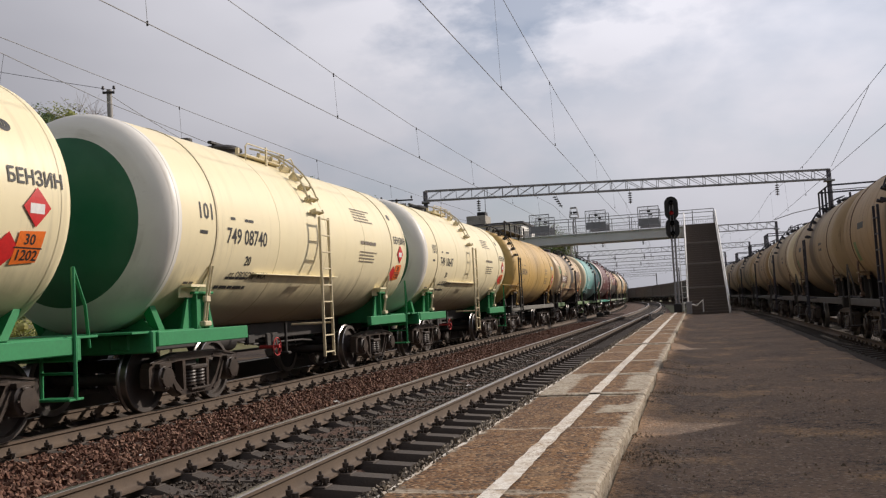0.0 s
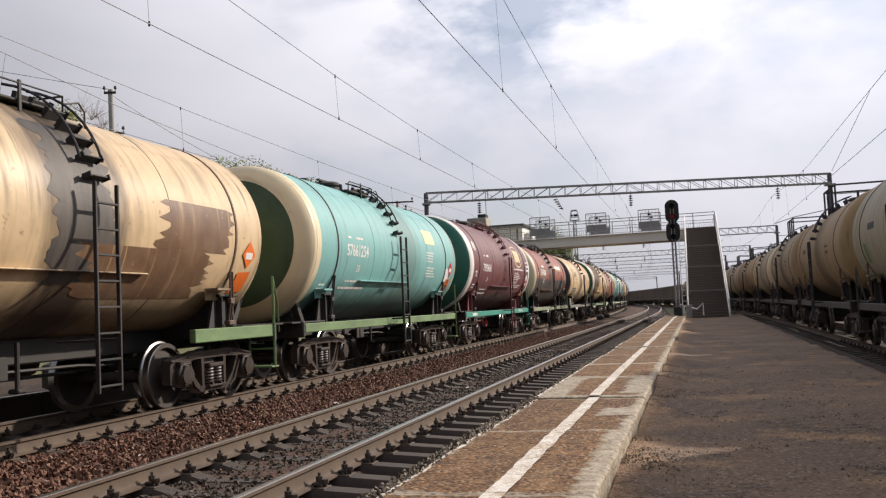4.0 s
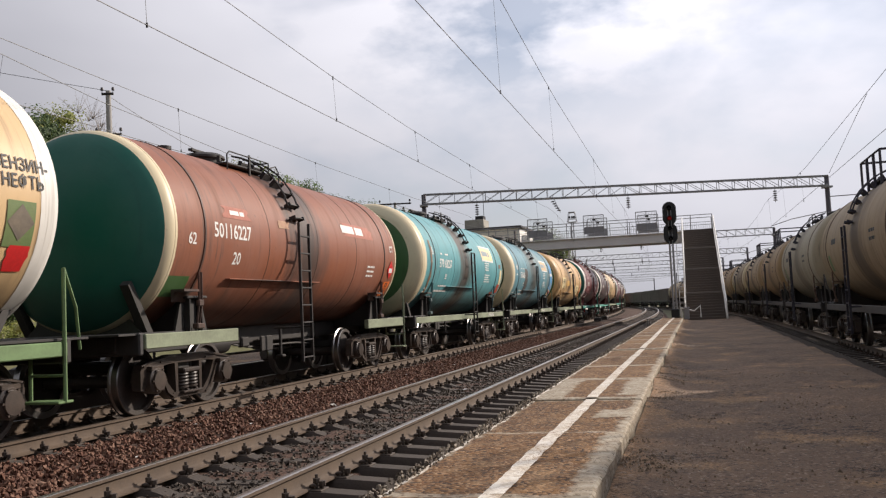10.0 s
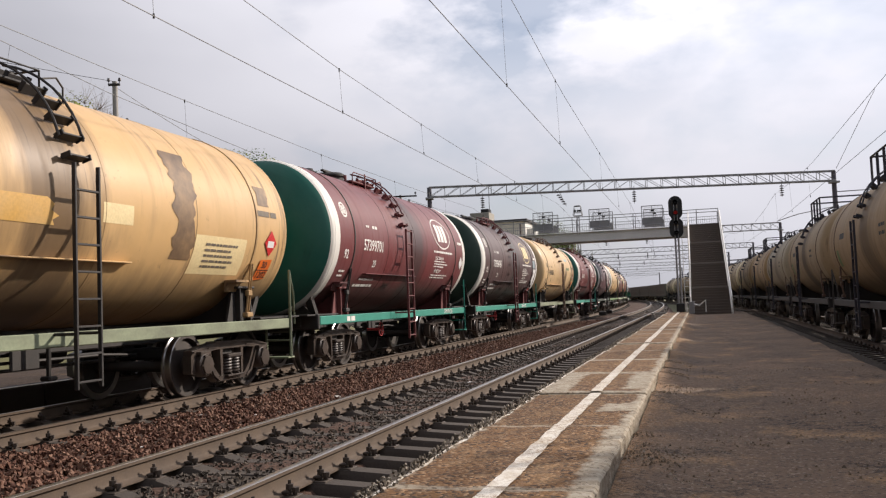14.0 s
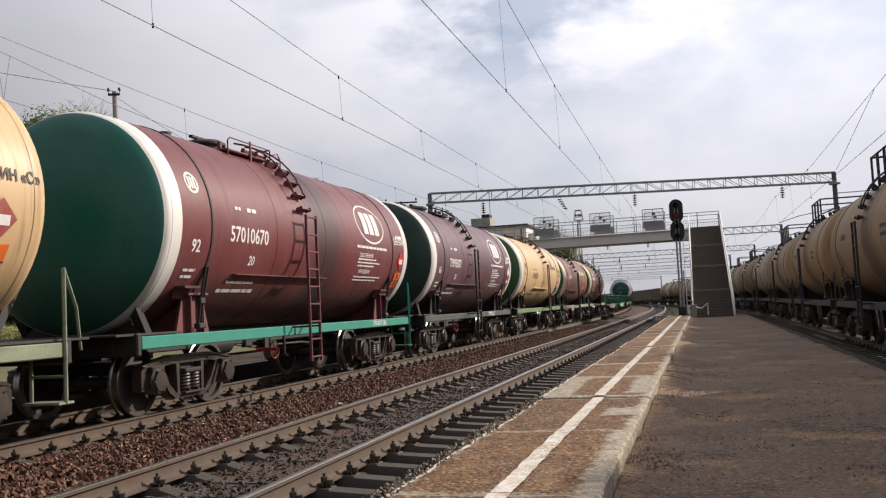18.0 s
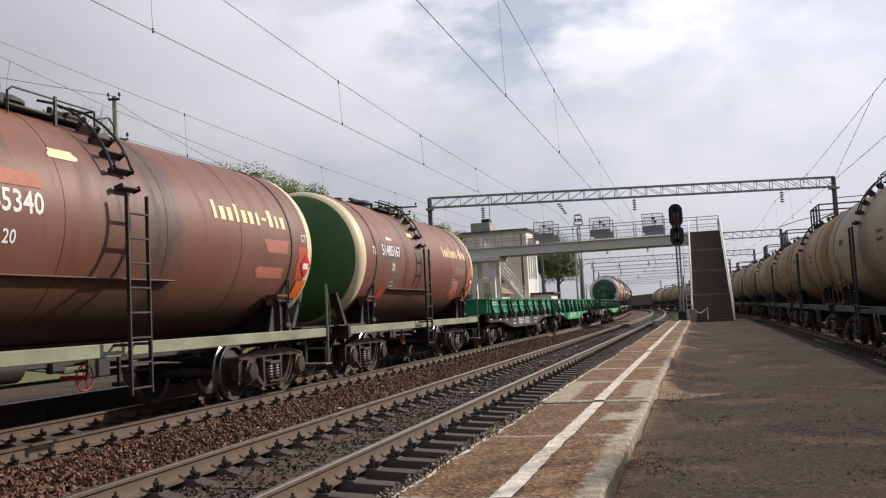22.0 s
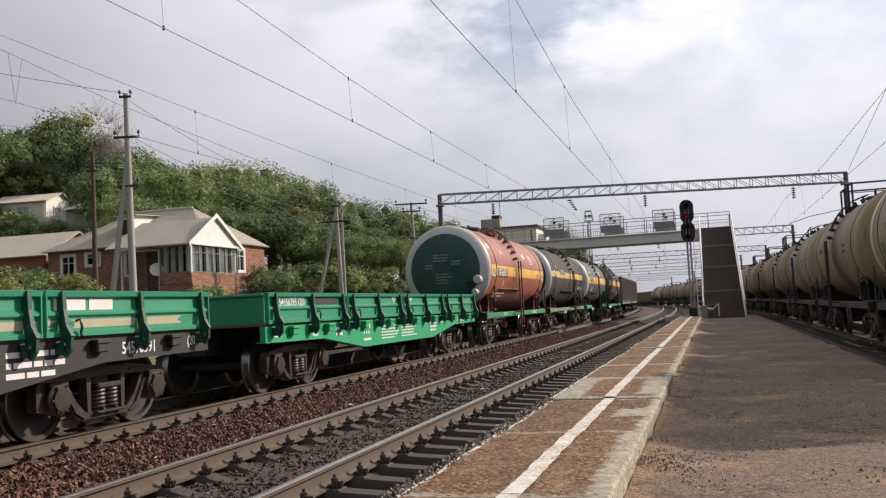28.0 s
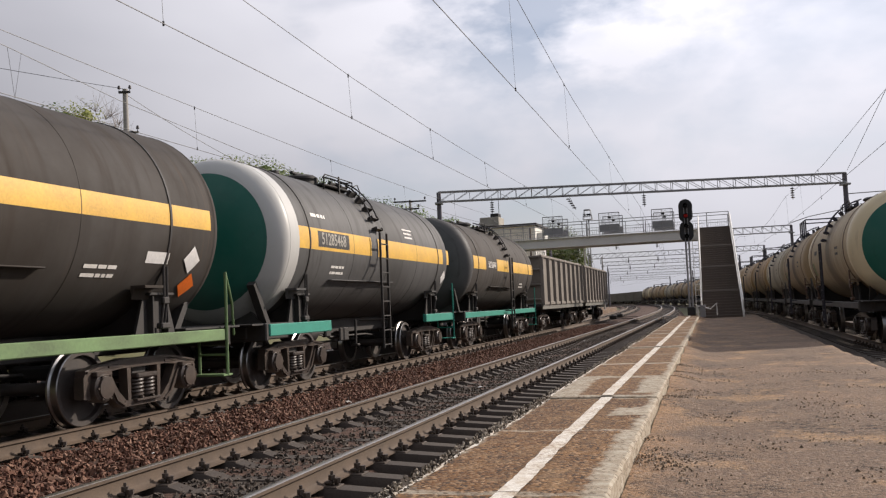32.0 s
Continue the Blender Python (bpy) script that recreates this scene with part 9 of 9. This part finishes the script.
def station_building():
    g = thing("station_building", Matrix(), "cream two-storey station building with a flat dark roof", "building")
    x0, x1, y0, y1, z1 = -21.5, -15.7, 84.0, 89.6, 8.7
    part("wall", Shape().box(((x0 + x1) / 2, y0, z1 / 2), (x1 - x0, 0.3, z1)).mesh("wall", PLASTER), g)
    part("wall", Shape().box((x1, (y0 + y1) / 2, z1 / 2), (0.3, y1 - y0, z1)).mesh("wall", WHITE_WALL), g)
    part("wall", Shape().box((x0, (y0 + y1) / 2, z1 / 2), (0.3, y1 - y0, z1)).mesh("wall", PLASTER), g)
    part("wall", Shape().box(((x0 + x1) / 2, y1, z1 / 2), (x1 - x0, 0.3, z1)).mesh("wall", PLASTER), g)
    part("roof", Shape().box(((x0 + x1) / 2, (y0 + y1) / 2, z1 + 0.12), (x1 - x0 + 0.8, y1 - y0 + 0.8, 0.22), bev=0.03).mesh("roof", ROOF_DARK), g)
    part("roof_hut", Shape().box((-20.2, 86.2, z1 + 0.7), (1.9, 2.4, 1.0), bev=0.03).mesh("roof_hut", OLD_PLASTER), g)
    part("roof_hut_cap", Shape().box((-19.8, 86.2, z1 + 1.35), (0.8, 1.2, 0.5), bev=0.03).mesh("roof_hut_cap", BLACK_ENAMEL), g)
    for i in range(4):
        window(g, Matrix.Translation((x1 + 0.16, y0 + 0.8 + i * 1.2, 5.3)) @ Matrix.Rotation(math.pi / 2, 4, "Z"), 0.45, 2.2, 1, WHITE_WALL)
    for x in (-19.8, -17.6):
        window(g, Matrix.Translation((x, y0 - 0.16, 6.9)), 0.9, 0.4, 2, BEAM_BLACK)
    part("annex", Shape().box((-14.6, 87.0, 1.3), (2.0, 4.0, 2.6), bev=0.02).mesh("annex", WHITE_WALL), g)
    part("annex_roof", Shape().box((-14.6, 87.0, 2.7), (2.6, 4.6, 0.16)).mesh("annex_roof", ROOF_DARK), g)
    part("balcony_box", Shape().box((x1 + 0.5, y0 + 2.0, 7.6), (0.8, 1.6, 1.0), bev=0.02).mesh("balcony_box", WHITE_WALL), g)
    part("aerial", Shape().pipe([(-19.4, 86, z1 + 1.3), (-19.4, 86, z1 + 3.8)], 0.03, 5).mesh("aerial", WIRE), g)


station_building()


def hipped_shed():
    g = thing("hipped_shed", Matrix(), "plastered shed with a tan hipped sheet roof", "shed")
    x0, x1, y0, y1, ze, zr = -23.4, -17.0, 77.0, 82.0, 2.75, 5.15
    for a, b, c, d in ((x0, x1, y0, y0 + 0.2), (x0, x1, y1 - 0.2, y1), (x0, x0 + 0.2, y0 + 0.2, y1 - 0.2), (x1 - 0.2, x1, y0 + 0.2, y1 - 0.2)):
        part("wall", Shape().box(((a + b) / 2, (c + d) / 2, 0.9), (b - a, d - c, 3.7)).mesh("wall", PLASTER), g)
    q = [(x0 - 0.4, y0 - 0.4, ze), (x1 + 0.4, y0 - 0.4, ze), (x1 + 0.4, y1 + 0.4, ze), (x0 - 0.4, y1 + 0.4, ze)]
    xm, ym = (x0 + x1) / 2 + 0.1, (y0 + y1) / 2
    for a, b in zip(q, q[1:] + q[:1]):
        dx, dy = b[0] - a[0], b[1] - a[1]
        k = 0.3 / math.hypot(dx, dy)
        roof_sheet(g, a, b, (xm + dx * k, ym + dy * k, zr), (xm - dx * k, ym - dy * k, zr), "roof_slope", TAN_SHEET)


hipped_shed()
for i in range(16):
    x, y = -27.5 + i * 0.78, 66.5 + i * 0.55
    if i in (3, 4):
        continue
    edge = [(-0.46 + 0.92 * k / 24, 0.025 * (1 if k % 4 in (0, 3) else -1)) for k in range(25)]
    s = Shape().prism(edge + [(a, b + 0.012) for a, b in reversed(edge)], 0.0, 1.4, "Z")
    ob = new("fence_panel", s.mesh("fence_panel", BLUE_SHEET, smooth=False))
    ob.matrix_world = Matrix.Translation((x, y, ground_z(x, y) + 0.2)) @ Matrix.Rotation(0.6, 4, "Z")
    tagged(ob, "blue corrugated fence panel among bushes", "fence", "blue fence panels")


# ---- poles and their wires ----
def line_pole(x, y, top, r, mat, label, arms=(), stay=None, lean=0.0):
    zg = ground_z(x, y)
    g = thing("utility_pole", Matrix.Translation((x, y, zg - 0.3)), label, "utility pole", "poles beside the tracks")
    h = top - zg + 0.3
    part("pole", Shape().cyl((0, 0, 0), (lean, 0, h), r, 12, r * 0.62).mesh("pole", mat), g)
    for dz, L, rot in arms:
        m = Matrix.Translation((lean * (h + dz) / h, 0, h + dz)) @ Matrix.Rotation(rot, 4, "Z")
        ar = part("cross_arm", Shape().box((0, -0.09, 0), (L, 0.08, 0.1), bev=0.01).mesh("cross_arm", STEEL_DARK), g, m)
        for sx in (-0.46, 0.46):
            part("insulator_pin", Shape().cyl((sx * L, -0.09, 0.04), (sx * L, -0.09, 0.16), 0.015, 6).lathe([(0.0, 0.3), (0.05, 0.28), (0.07, 0.16), (0.04, 0.14)], 10, "Z", (sx * L, -0.09, 0)).mesh("insulator_pin", PORCELAIN), ar)
    if stay:
        part("stay", Shape().cyl((stay[0], stay[1], -0.2), (lean * stay[2], 0, h * stay[2]), r * 0.75, 10, r * 0.5).mesh("stay", mat), g)
    return g


line_pole(-23.3, 32.5, 11.2, 0.17, POLE_GREY, "tall pale concrete pole with a stay and cross arms", ((-0.15, 0.5, 0.3), (-1.9, 1.1, 0.3), (-4.0, 0.9, 0.3)), (-0.75, -0.55, 0.72), -0.12)
line_pole(-26.95, 34.8, 9.4, 0.13, WOOD_POLE, "dark wooden pole in front of the house", ((-0.9, 0.5, 0.3),))
line_pole(-20.35, 47.85, 7.7, 0.15, POLE_GREY, "pale concrete pole braced by a second leg", ((-0.1, 0.5, 0.2), (-1.0, 1.6, 0.2)), (-1.35, -0.6, 0.95), -0.15)
line_pole(-20.9, 49.6, 7.4, 0.11, POLE_GREY, "thin pale concrete pole")
line_pole(-18.7, 57.0, 8.6, 0.13, POLE_GREY, "pale concrete pole with a long cross arm", ((-0.1, 2.2, 0.25), (-0.6, 1.2, 0.25), (-2.4, 0.5, 0.2)), None, -0.25)
line_pole(-14.5, 76.0, 7.8, 0.12, WOOD_POLE, "dark pole by the station building")
for y in (88, 112):
    line_pole(-6.7 - bend(y) - 5.0, y + 6, 7.0, 0.12, POLE_GREY, "grey pole beside the far tracks")
for a, b, sag in (((-23.4, 32.4, 11.0), (-20.5, 47.8, 7.7), 0.5), ((-23.0, 32.5, 9.2), (-19.6, 47.8, 6.7), 0.5), ((-23.8, 32.5, 9.2), (-21.2, 47.8, 6.7), 0.5), ((-20.5, 47.8, 7.7), (-19.0, 57, 8.5), 0.3), ((-19.6, 47.8, 6.7), (-18.2, 57, 8.3), 0.3), ((-23.5, 32.4, 8.17), (-40, 22.0, 8.4), 0.05), ((-23.5, 32.4, 8.05), (-40, 22.0, 8.3), 0.05), ((-19.0, 57, 8.5), (-16, 90, 8.6), 0.4), ((-23.45, 32.4, 11.2), (-35.0, 25.2, 13.6), 0.1), ((-20.5, 47.8, 6.6), (-12.0, 90.0, 6.0), 0.4)):
    a, b = Vector(a), Vector(b)
    pts = [a + (b - a) * (i / 14) - Vector((0, 0, sag * 4 * (i / 14) * (1 - i / 14))) for i in range(15)]
    ob = new("service_wire", Shape().pipe(pts, 0.012, 4).mesh("service_wire", WIRE))
    tagged(ob, "thin dark service wire between poles", "wire", "service wires")
# floodlight mast beyond the footbridge
g = thing("floodlight_mast", Matrix.Translation((-11.5, 92.0, 0)), "grey lattice mast with a floodlight frame", "lamp mast")
s = Shape()
for dx, dy in ((-0.2, -0.2), (0.2, -0.2), (0.2, 0.2), (-0.2, 0.2)):
    s.pipe([(dx, dy, -0.5), (dx * 0.5, dy * 0.5, 9.6)], 0.04, 6)
for i in range(16):
    k = 1 - 0.5 * i / 16
    sg = 1 if i % 2 else -1
    s.pipe([(-0.2 * k * sg, -0.2 * k, i * 0.6), (0.2 * k * sg, -0.2 * k, i * 0.6 + 0.6)], 0.02, 4)
part("mast", s.mesh("mast", STEEL_GREY), g)
s = Shape().box((0, 0, 9.62), (0.9, 0.7, 0.05)).box((0, 0, 10.62), (0.62, 0.6, 0.1))
for dy in (-0.35, 0.35):
    s.pipe([(-0.45, dy, 9.62), (-0.30, dy, 10.6), (0.30, dy, 10.6), (0.45, dy, 9.62)], 0.035, 5).pipe([(-0.42, dy, 9.95), (0.42, dy, 9.95)], 0.025, 5)
part("lamp_frame", s.mesh("lamp_frame", STEEL_GREY), g)
for dx in (-0.22, 0.05, 0.26):
    part("floodlight", Shape().box((dx, -0.38, 10.1), (0.2, 0.26, 0.2), bev=0.04).mesh("floodlight", BLACK_ENAMEL), g)


# ---- trees and bushes ----
LEAVES = stuff_mat("green leaves", (0.088, 0.132, 0.040), (0.165, 0.232, 0.074), (0.275, 0.335, 0.128), 0.6, 0.4)
LEAVES_DARK = stuff_mat("dark green leaves", (0.068, 0.108, 0.040), (0.124, 0.186, 0.066), (0.225, 0.285, 0.115), 0.6, 0.4)
LEAVES_LIGHT = stuff_mat("yellowish green leaves", (0.12, 0.145, 0.04), (0.20, 0.235, 0.065), (0.31, 0.31, 0.11), 0.6, 0.4)
BARK = surface("grey-brown bark", (0.085, 0.065, 0.05), (0.13, 0.105, 0.085), 0.95, 5, 30, 0.7, 0.5, 0.02)
DRY = surface("dry grey twigs", (0.26, 0.22, 0.19), (0.18, 0.15, 0.13), 0.95, 5, 30, 0.7, 0.3, 0.01)


def tree_wood(rnd, h, spread, n):
    """Tapered trunk and limbs; returns the mesh shape and the limb ends."""
    s, tips = Shape(), []
    top = Vector((rnd.uniform(-0.3, 0.3), rnd.uniform(-0.3, 0.3), h * 0.72))
    mid = Vector((rnd.uniform(-0.2, 0.2), rnd.uniform(-0.2, 0.2), h * 0.35))
    s.cyl((0, 0, -0.5), mid, 0.024 * h + 0.05, 8, 0.017 * h + 0.03)
    s.cyl(mid, top, 0.017 * h + 0.03, 7, 0.05)
    for i in range(n):
        u = rnd.uniform(0.25, 0.98)
        a = i * 2.4 + rnd.uniform(-0.4, 0.4)
        p = mid.lerp(top, max(0, (u - 0.3) / 0.7)) if u > 0.3 else mid * (u / 0.3)
        r = spread * (0.55 + 0.55 * math.sin(math.pi * min(1, u * 0.95))) * rnd.uniform(0.6, 1.05)
        q = p + Vector((r * math.cos(a), r * math.sin(a), h * rnd.uniform(0.08, 0.27)))
        k = p.lerp(q, 0.5) + Vector((0, 0, h * 0.03))
        s.cyl(p, k, 0.045 + 0.004 * h, 5, 0.035)
        s.cyl(k, q, 0.035, 4, 0.015)
        tips += [q, k.lerp(q, 0.4) + Vector((rnd.uniform(-0.5, 0.5), rnd.uniform(-0.5, 0.5), 0.3))]
    tips.append(top + Vector((0, 0, h * 0.2)))
    return s, tips


def leaf_cloud(rnd, tips, r, per, size):
    pts, fs = [], []
    for c in tips:
        rr = r * rnd.uniform(0.7, 1.25)
        # solid core added inside the clump, hidden by leaves, to block light
        k = len(pts)
        ring = [(math.cos(q * 1.257), math.sin(q * 1.257)) for q in range(5)]
        for dx, dy, dz in [(0, 0, 0.95)] + [(0.85 * a, 0.85 * b, 0.42) for a, b in ring] + [(0.9 * a, 0.9 * b, -0.38) for a, b in ring] + [(0, 0, -0.8)]:
            f = rr * 0.36 * rnd.uniform(0.8, 1.2)
            pts.append(c + Vector((dx * f, dy * f, dz * f)))
        for q in range(5):
            n1 = (q + 1) % 5
            fs += [(k, k + 1 + q, k + 1 + n1), (k + 1 + q, k + 6 + q, k + 6 + n1, k + 1 + n1), (k + 11, k + 6 + n1, k + 6 + q)]
        for i in range(per):
            d = Vector((rnd.gauss(0, 1), rnd.gauss(0, 1), rnd.gauss(0, 0.8)))
            d = d.normalized() * rr * rnd.uniform(0.55, 1.0) ** 0.7
            p = c + d
            n = (d.normalized() * 1.3 + Vector((rnd.uniform(-.6, .6), rnd.uniform(-.6, .6), rnd.uniform(-.2, .7)))).normalized()
            u = n.orthogonal().normalized() * size * rnd.uniform(0.6, 1.3)
            w = n.cross(u).normalized() * size * rnd.uniform(0.4, 0.9)
            k = len(pts)
            pts += [p - u, p + w * 0.9 - n * size * 0.15, p + u, p - w * 0.9 - n * size * 0.15]
            fs.append((k, k + 1, k + 2, k + 3))
    me = bpy.data.meshes.new("crown")
    me.from_pydata(pts, [], fs)
    return me


def make_tree(seed, h, spread, limbs, leaf, mat, label):
    rnd = random.Random(seed)
    s, tips = tree_wood(rnd, h, spread, limbs)
    g = thing("tree", Matrix(), label, "tree", "trees on the wooded bank")
    part("trunk", s.mesh("trunk", BARK), g)
    me = leaf_cloud(rnd, tips, h * 0.122, 210, leaf * 0.60)
    me.materials.append(mat)
    part("crown", me, g)
    return g


KINDS = [make_tree(11, 10, 2.9, 17, 0.20, LEAVES, "leafy green tree on the wooded bank"), make_tree(23, 10, 3.3, 19, 0.21, LEAVES_DARK, "dense dark green tree on the wooded bank"),
         make_tree(37, 10, 2.5, 15, 0.18, LEAVES, "slender green tree on the wooded bank"), make_tree(41, 10, 3.1, 18, 0.22, LEAVES_DARK, "broad dark green tree on the wooded bank"), make_tree(53, 10, 2.7, 16, 0.17, LEAVES_LIGHT, "yellowish green tree on the wooded bank")]
TREES_BACK = ((-64.4, 65.1, 8), (-64, 66.7, 8.4), (-57.9, 62.1, 9.6), (-64.2, 71, 9.2), (-57.5, 65.7, 10.4), (-58.5, 69.1, 11.2), (-57.5, 70.1, 13), (-53.5, 67.5, 10.7), (-58.5, 76.3, 10.4), (-56.2, 75.8, 10.8), (-49.4, 69, 11.4), (-52.4, 75.9, 11.9), (-46.8, 70.3, 10.7), (-48.9, 76.3, 11), (-50.5, 82, 11.6), (-49.3, 83.4, 12), (-47, 82.8, 12.6), (-46.4, 85.3, 13), (-39.4, 75.7, 12.1), (-38.8, 77.9, 11.8), (-38.7, 81.4, 11.1), (-36.4, 80.3, 9.4), (-40.7, 94.3, 10.8), (-40.5, 98.7, 11), (-41, 105.4, 11.5), (-39.1, 106.6, 11.6), (-37.4, 108.5, 11.3), (-30.3, 93.5, 9.1), (-33.3, 109.3, 9.6), (-29.1, 102.3, 8.4), (-25.4, 95.9, 7.6), (-20, 120, 10.4), (-18.4, 121, 11.3), (-22, 118, 9.1))
TREES_MID = ((-63, 64.3, 6.2), (-61.9, 65.3, 7.7), (-60.8, 66.3, 7), (-59.5, 67.5, 9.5), (-58.4, 68.5, 10.8), (-57.1, 69.6, 12.2), (-55.8, 70.6, 10.8), (-54.4, 71.7, 10.6), (-43.3, 59.2, 10.3), (-45.9, 65.3, 9.9), (-44.7, 66.3, 10.2), (-38.4, 59.4, 9.4), (-37, 59.8, 8.7), (-37.7, 63.8, 10.2), (-35.2, 62.3, 9.3), (-37.2, 69.3, 10.5), (-36.2, 70.9, 10.1), (-32.2, 66.4, 8.3), (-31.4, 68.3, 8.3), (-30.3, 69.6, 7.1), (-29, 70.5, 6.3), (-27.1, 70, 5.5), (-22.6, 71.7, 4.8))
TREES_FRONT = ((-54.5, 57.8, 4.4), (-52, 57.5, 4.2), (-49.5, 57.2, 4.5), (-47, 56.8, 4.6), (-44.8, 56.2, 4.4), (-42.6, 55.6, 4.8), (-37.5, 51.4, 7.1), (-35.8, 51.3, 6), (-34.7, 52, 6.1), (-34.7, 54.7, 6), (-32.6, 53.9, 6.1), (-30, 52.2, 5.3), (-31.5, 57.9, 5.8), (-28.3, 54.9, 5.9), (-27.1, 55.7, 5), (-26.4, 57.7, 5.6), (-24, 55.9, 4.1), (-23.4, 58.1, 4.3), (-22.3, 59.5, 3.9), (-20.2, 57.9, 4.2), (-19.9, 62.1, 4.5))
TREES = TREES_BACK + TREES_MID + TREES_FRONT
for i, (x, y, h) in enumerate(TREES):
    k = KINDS[(i * 7 + i // 3) % 5 if i > 4 else i]
    wide = max(1.0, 1.25 - 0.02 * h) if h > 6 else 1.35
    m = Matrix.Translation((x, y, ground_z(x, y))) @ Matrix.Rotation(i * 2.1, 4, "Z") @ Matrix.Diagonal((h / 10 * wide, h / 10 * wide, h / 10 * 1.04, 1))
    if i < 5:
        KINDS[i].matrix_world = m
    else:
        t = copy_thing(k, Matrix())
        t.matrix_world = m

# the bare tree among them
rnd = random.Random(77)
g = thing("bare_tree", Matrix.Translation((-49.8, 66.8, ground_z(-49.8, 66.8))), "leafless grey tree standing among green ones", "tree")
s, tips = tree_wood(rnd, 15.0, 1.7, 20)
for q in tips:
    for i in range(14):
        e = q + Vector((rnd.gauss(0, 0.7), rnd.gauss(0, 0.7), rnd.uniform(0.2, 2.2)))
        s.cyl(q, e, 0.02, 3, 0.006)
part("trunk", s.mesh("trunk", DRY), g)


def make_bush(seed, leaf, mat, label):
    rnd = random.Random(seed)
    g = thing("bush", Matrix(), label, "bush", "bushes along the bank")
    s, tips = Shape(), []
    for i in range(9):
        a = i * 0.7 + rnd.uniform(-0.3, 0.3)
        q = Vector((rnd.uniform(0.3, 1.0) * math.cos(a), rnd.uniform(0.3, 1.0) * math.sin(a), rnd.uniform(0.6, 1.5)))
        s.cyl((0, 0, -0.2), q, 0.03, 4, 0.01)
        tips += [q, q * 0.6]
    part("stems", s.mesh("stems", BARK), g)
    me = leaf_cloud(rnd, tips, 0.48, 85, leaf * 0.8)
    me.materials.append(mat)
    part("foliage", me, g)
    return g


BUSHES = [make_bush(5, 0.10, LEAVES_LIGHT, "straggly yellow-green bush along the bank"), make_bush(6, 0.11, LEAVES, "green bush along the bank"), make_bush(7, 0.12, LEAVES_DARK, "dark green bush along the bank")]
rnd = random.Random(15)
spots = [(rnd.uniform(-40, -33.0), rnd.uniform(35.0, 40.0), rnd.uniform(0.5, 0.95)) for i in range(20)] + [(-24.0 + i * 0.27 + rnd.uniform(-1, 1), 46.0 + i * 0.62 + rnd.uniform(-1.5, 1.5), rnd.uniform(0.7, 1.3)) for i in range(38)] + [(rnd.uniform(-20.5, -17.5), rnd.uniform(18, 40), rnd.uniform(0.35, 0.6)) for i in range(26)] + [(rnd.uniform(-60, -38), rnd.uniform(44, 62), rnd.uniform(1.0, 1.9)) for i in range(34)] + [(-55.0 + 1.6 * i + rnd.uniform(-0.6, 0.6), 57.5 - 0.55 * i + rnd.uniform(-1, 1), rnd.uniform(1.3, 2.1)) for i in range(11)] + [(-63.0, 66.0, 2.2), (-61.0, 68.0, 2.3), (-60.0, 65.0, 2.2), (-65.0, 68.0, 2.4), (-58.0, 70.0, 2.2)]
for i, (x, y, k) in enumerate(spots):
    m = Matrix.Translation((x, y, ground_z(x, y))) @ Matrix.Rotation(i * 1.7, 4, "Z") @ Matrix.Diagonal((k * 1.25, k * 1.25, k, 1))
    if i < 3:
        BUSHES[i].matrix_world = m
    else:
        copy_thing(BUSHES[i % 3], Matrix()).matrix_world = m


# ---- what moves ----
def train_way(t):
    """Metres that the long train has come nearer by t seconds."""
    def p(u):
        return 172.855 * u - 5.689 * u ** 2 - 2.73 * u ** 3 + 0.381 * u ** 4 - 0.329 * u ** 5
    return p((t - 16) / 16) - p(-1)


SIDING_TOTAL = 96.0


def siding_way(t):
    """Metres that the train on the siding has still to go until the end."""
    v0, v1 = SIDING_TOTAL / 32 - 0.335, SIDING_TOTAL / 32 + 0.335
    return SIDING_TOTAL - (v0 * t + 0.5 * (v1 - v0) / 32 * t * t)


def standing(track, s):
    x, y, z, a = on_track(track, s)
    return Matrix.Translation((x, y, z)) @ Matrix.Rotation(a, 4, "Z")


def spin(line, rows):
    """Turns one wheelset by its rows; the others roll by the same keys."""
    lead = WHEELS[line][0]
    walk(lead, rows)
    for ws in WHEELS[line][1:]:
        ws.rotation_mode = "QUATERNION"
        ws.animation_data_create()
        ws.animation_data.action = lead.animation_data.action
        ws.animation_data.action_slot = lead.animation_data.action_slot


def motions():
    steps = [0.5 * i for i in range(65)]
    for ob, s0 in TRAIN:
        walk(ob, [(t, standing("main", s0 - train_way(t))) for t in steps])
    for ob, s0 in SIDING:
        walk(ob, [(t, standing("siding", s0 - siding_way(t))) for t in steps[::2]])
    spin("main", [(i / 30, Matrix.Rotation(train_way(i / 30) / WHEEL_R, 4, "X")) for i in range(961)])
    spin("siding", [(i / 15, Matrix.Rotation((siding_way(i / 15) - SIDING_TOTAL) / WHEEL_R, 4, "X")) for i in range(481)])


motions()
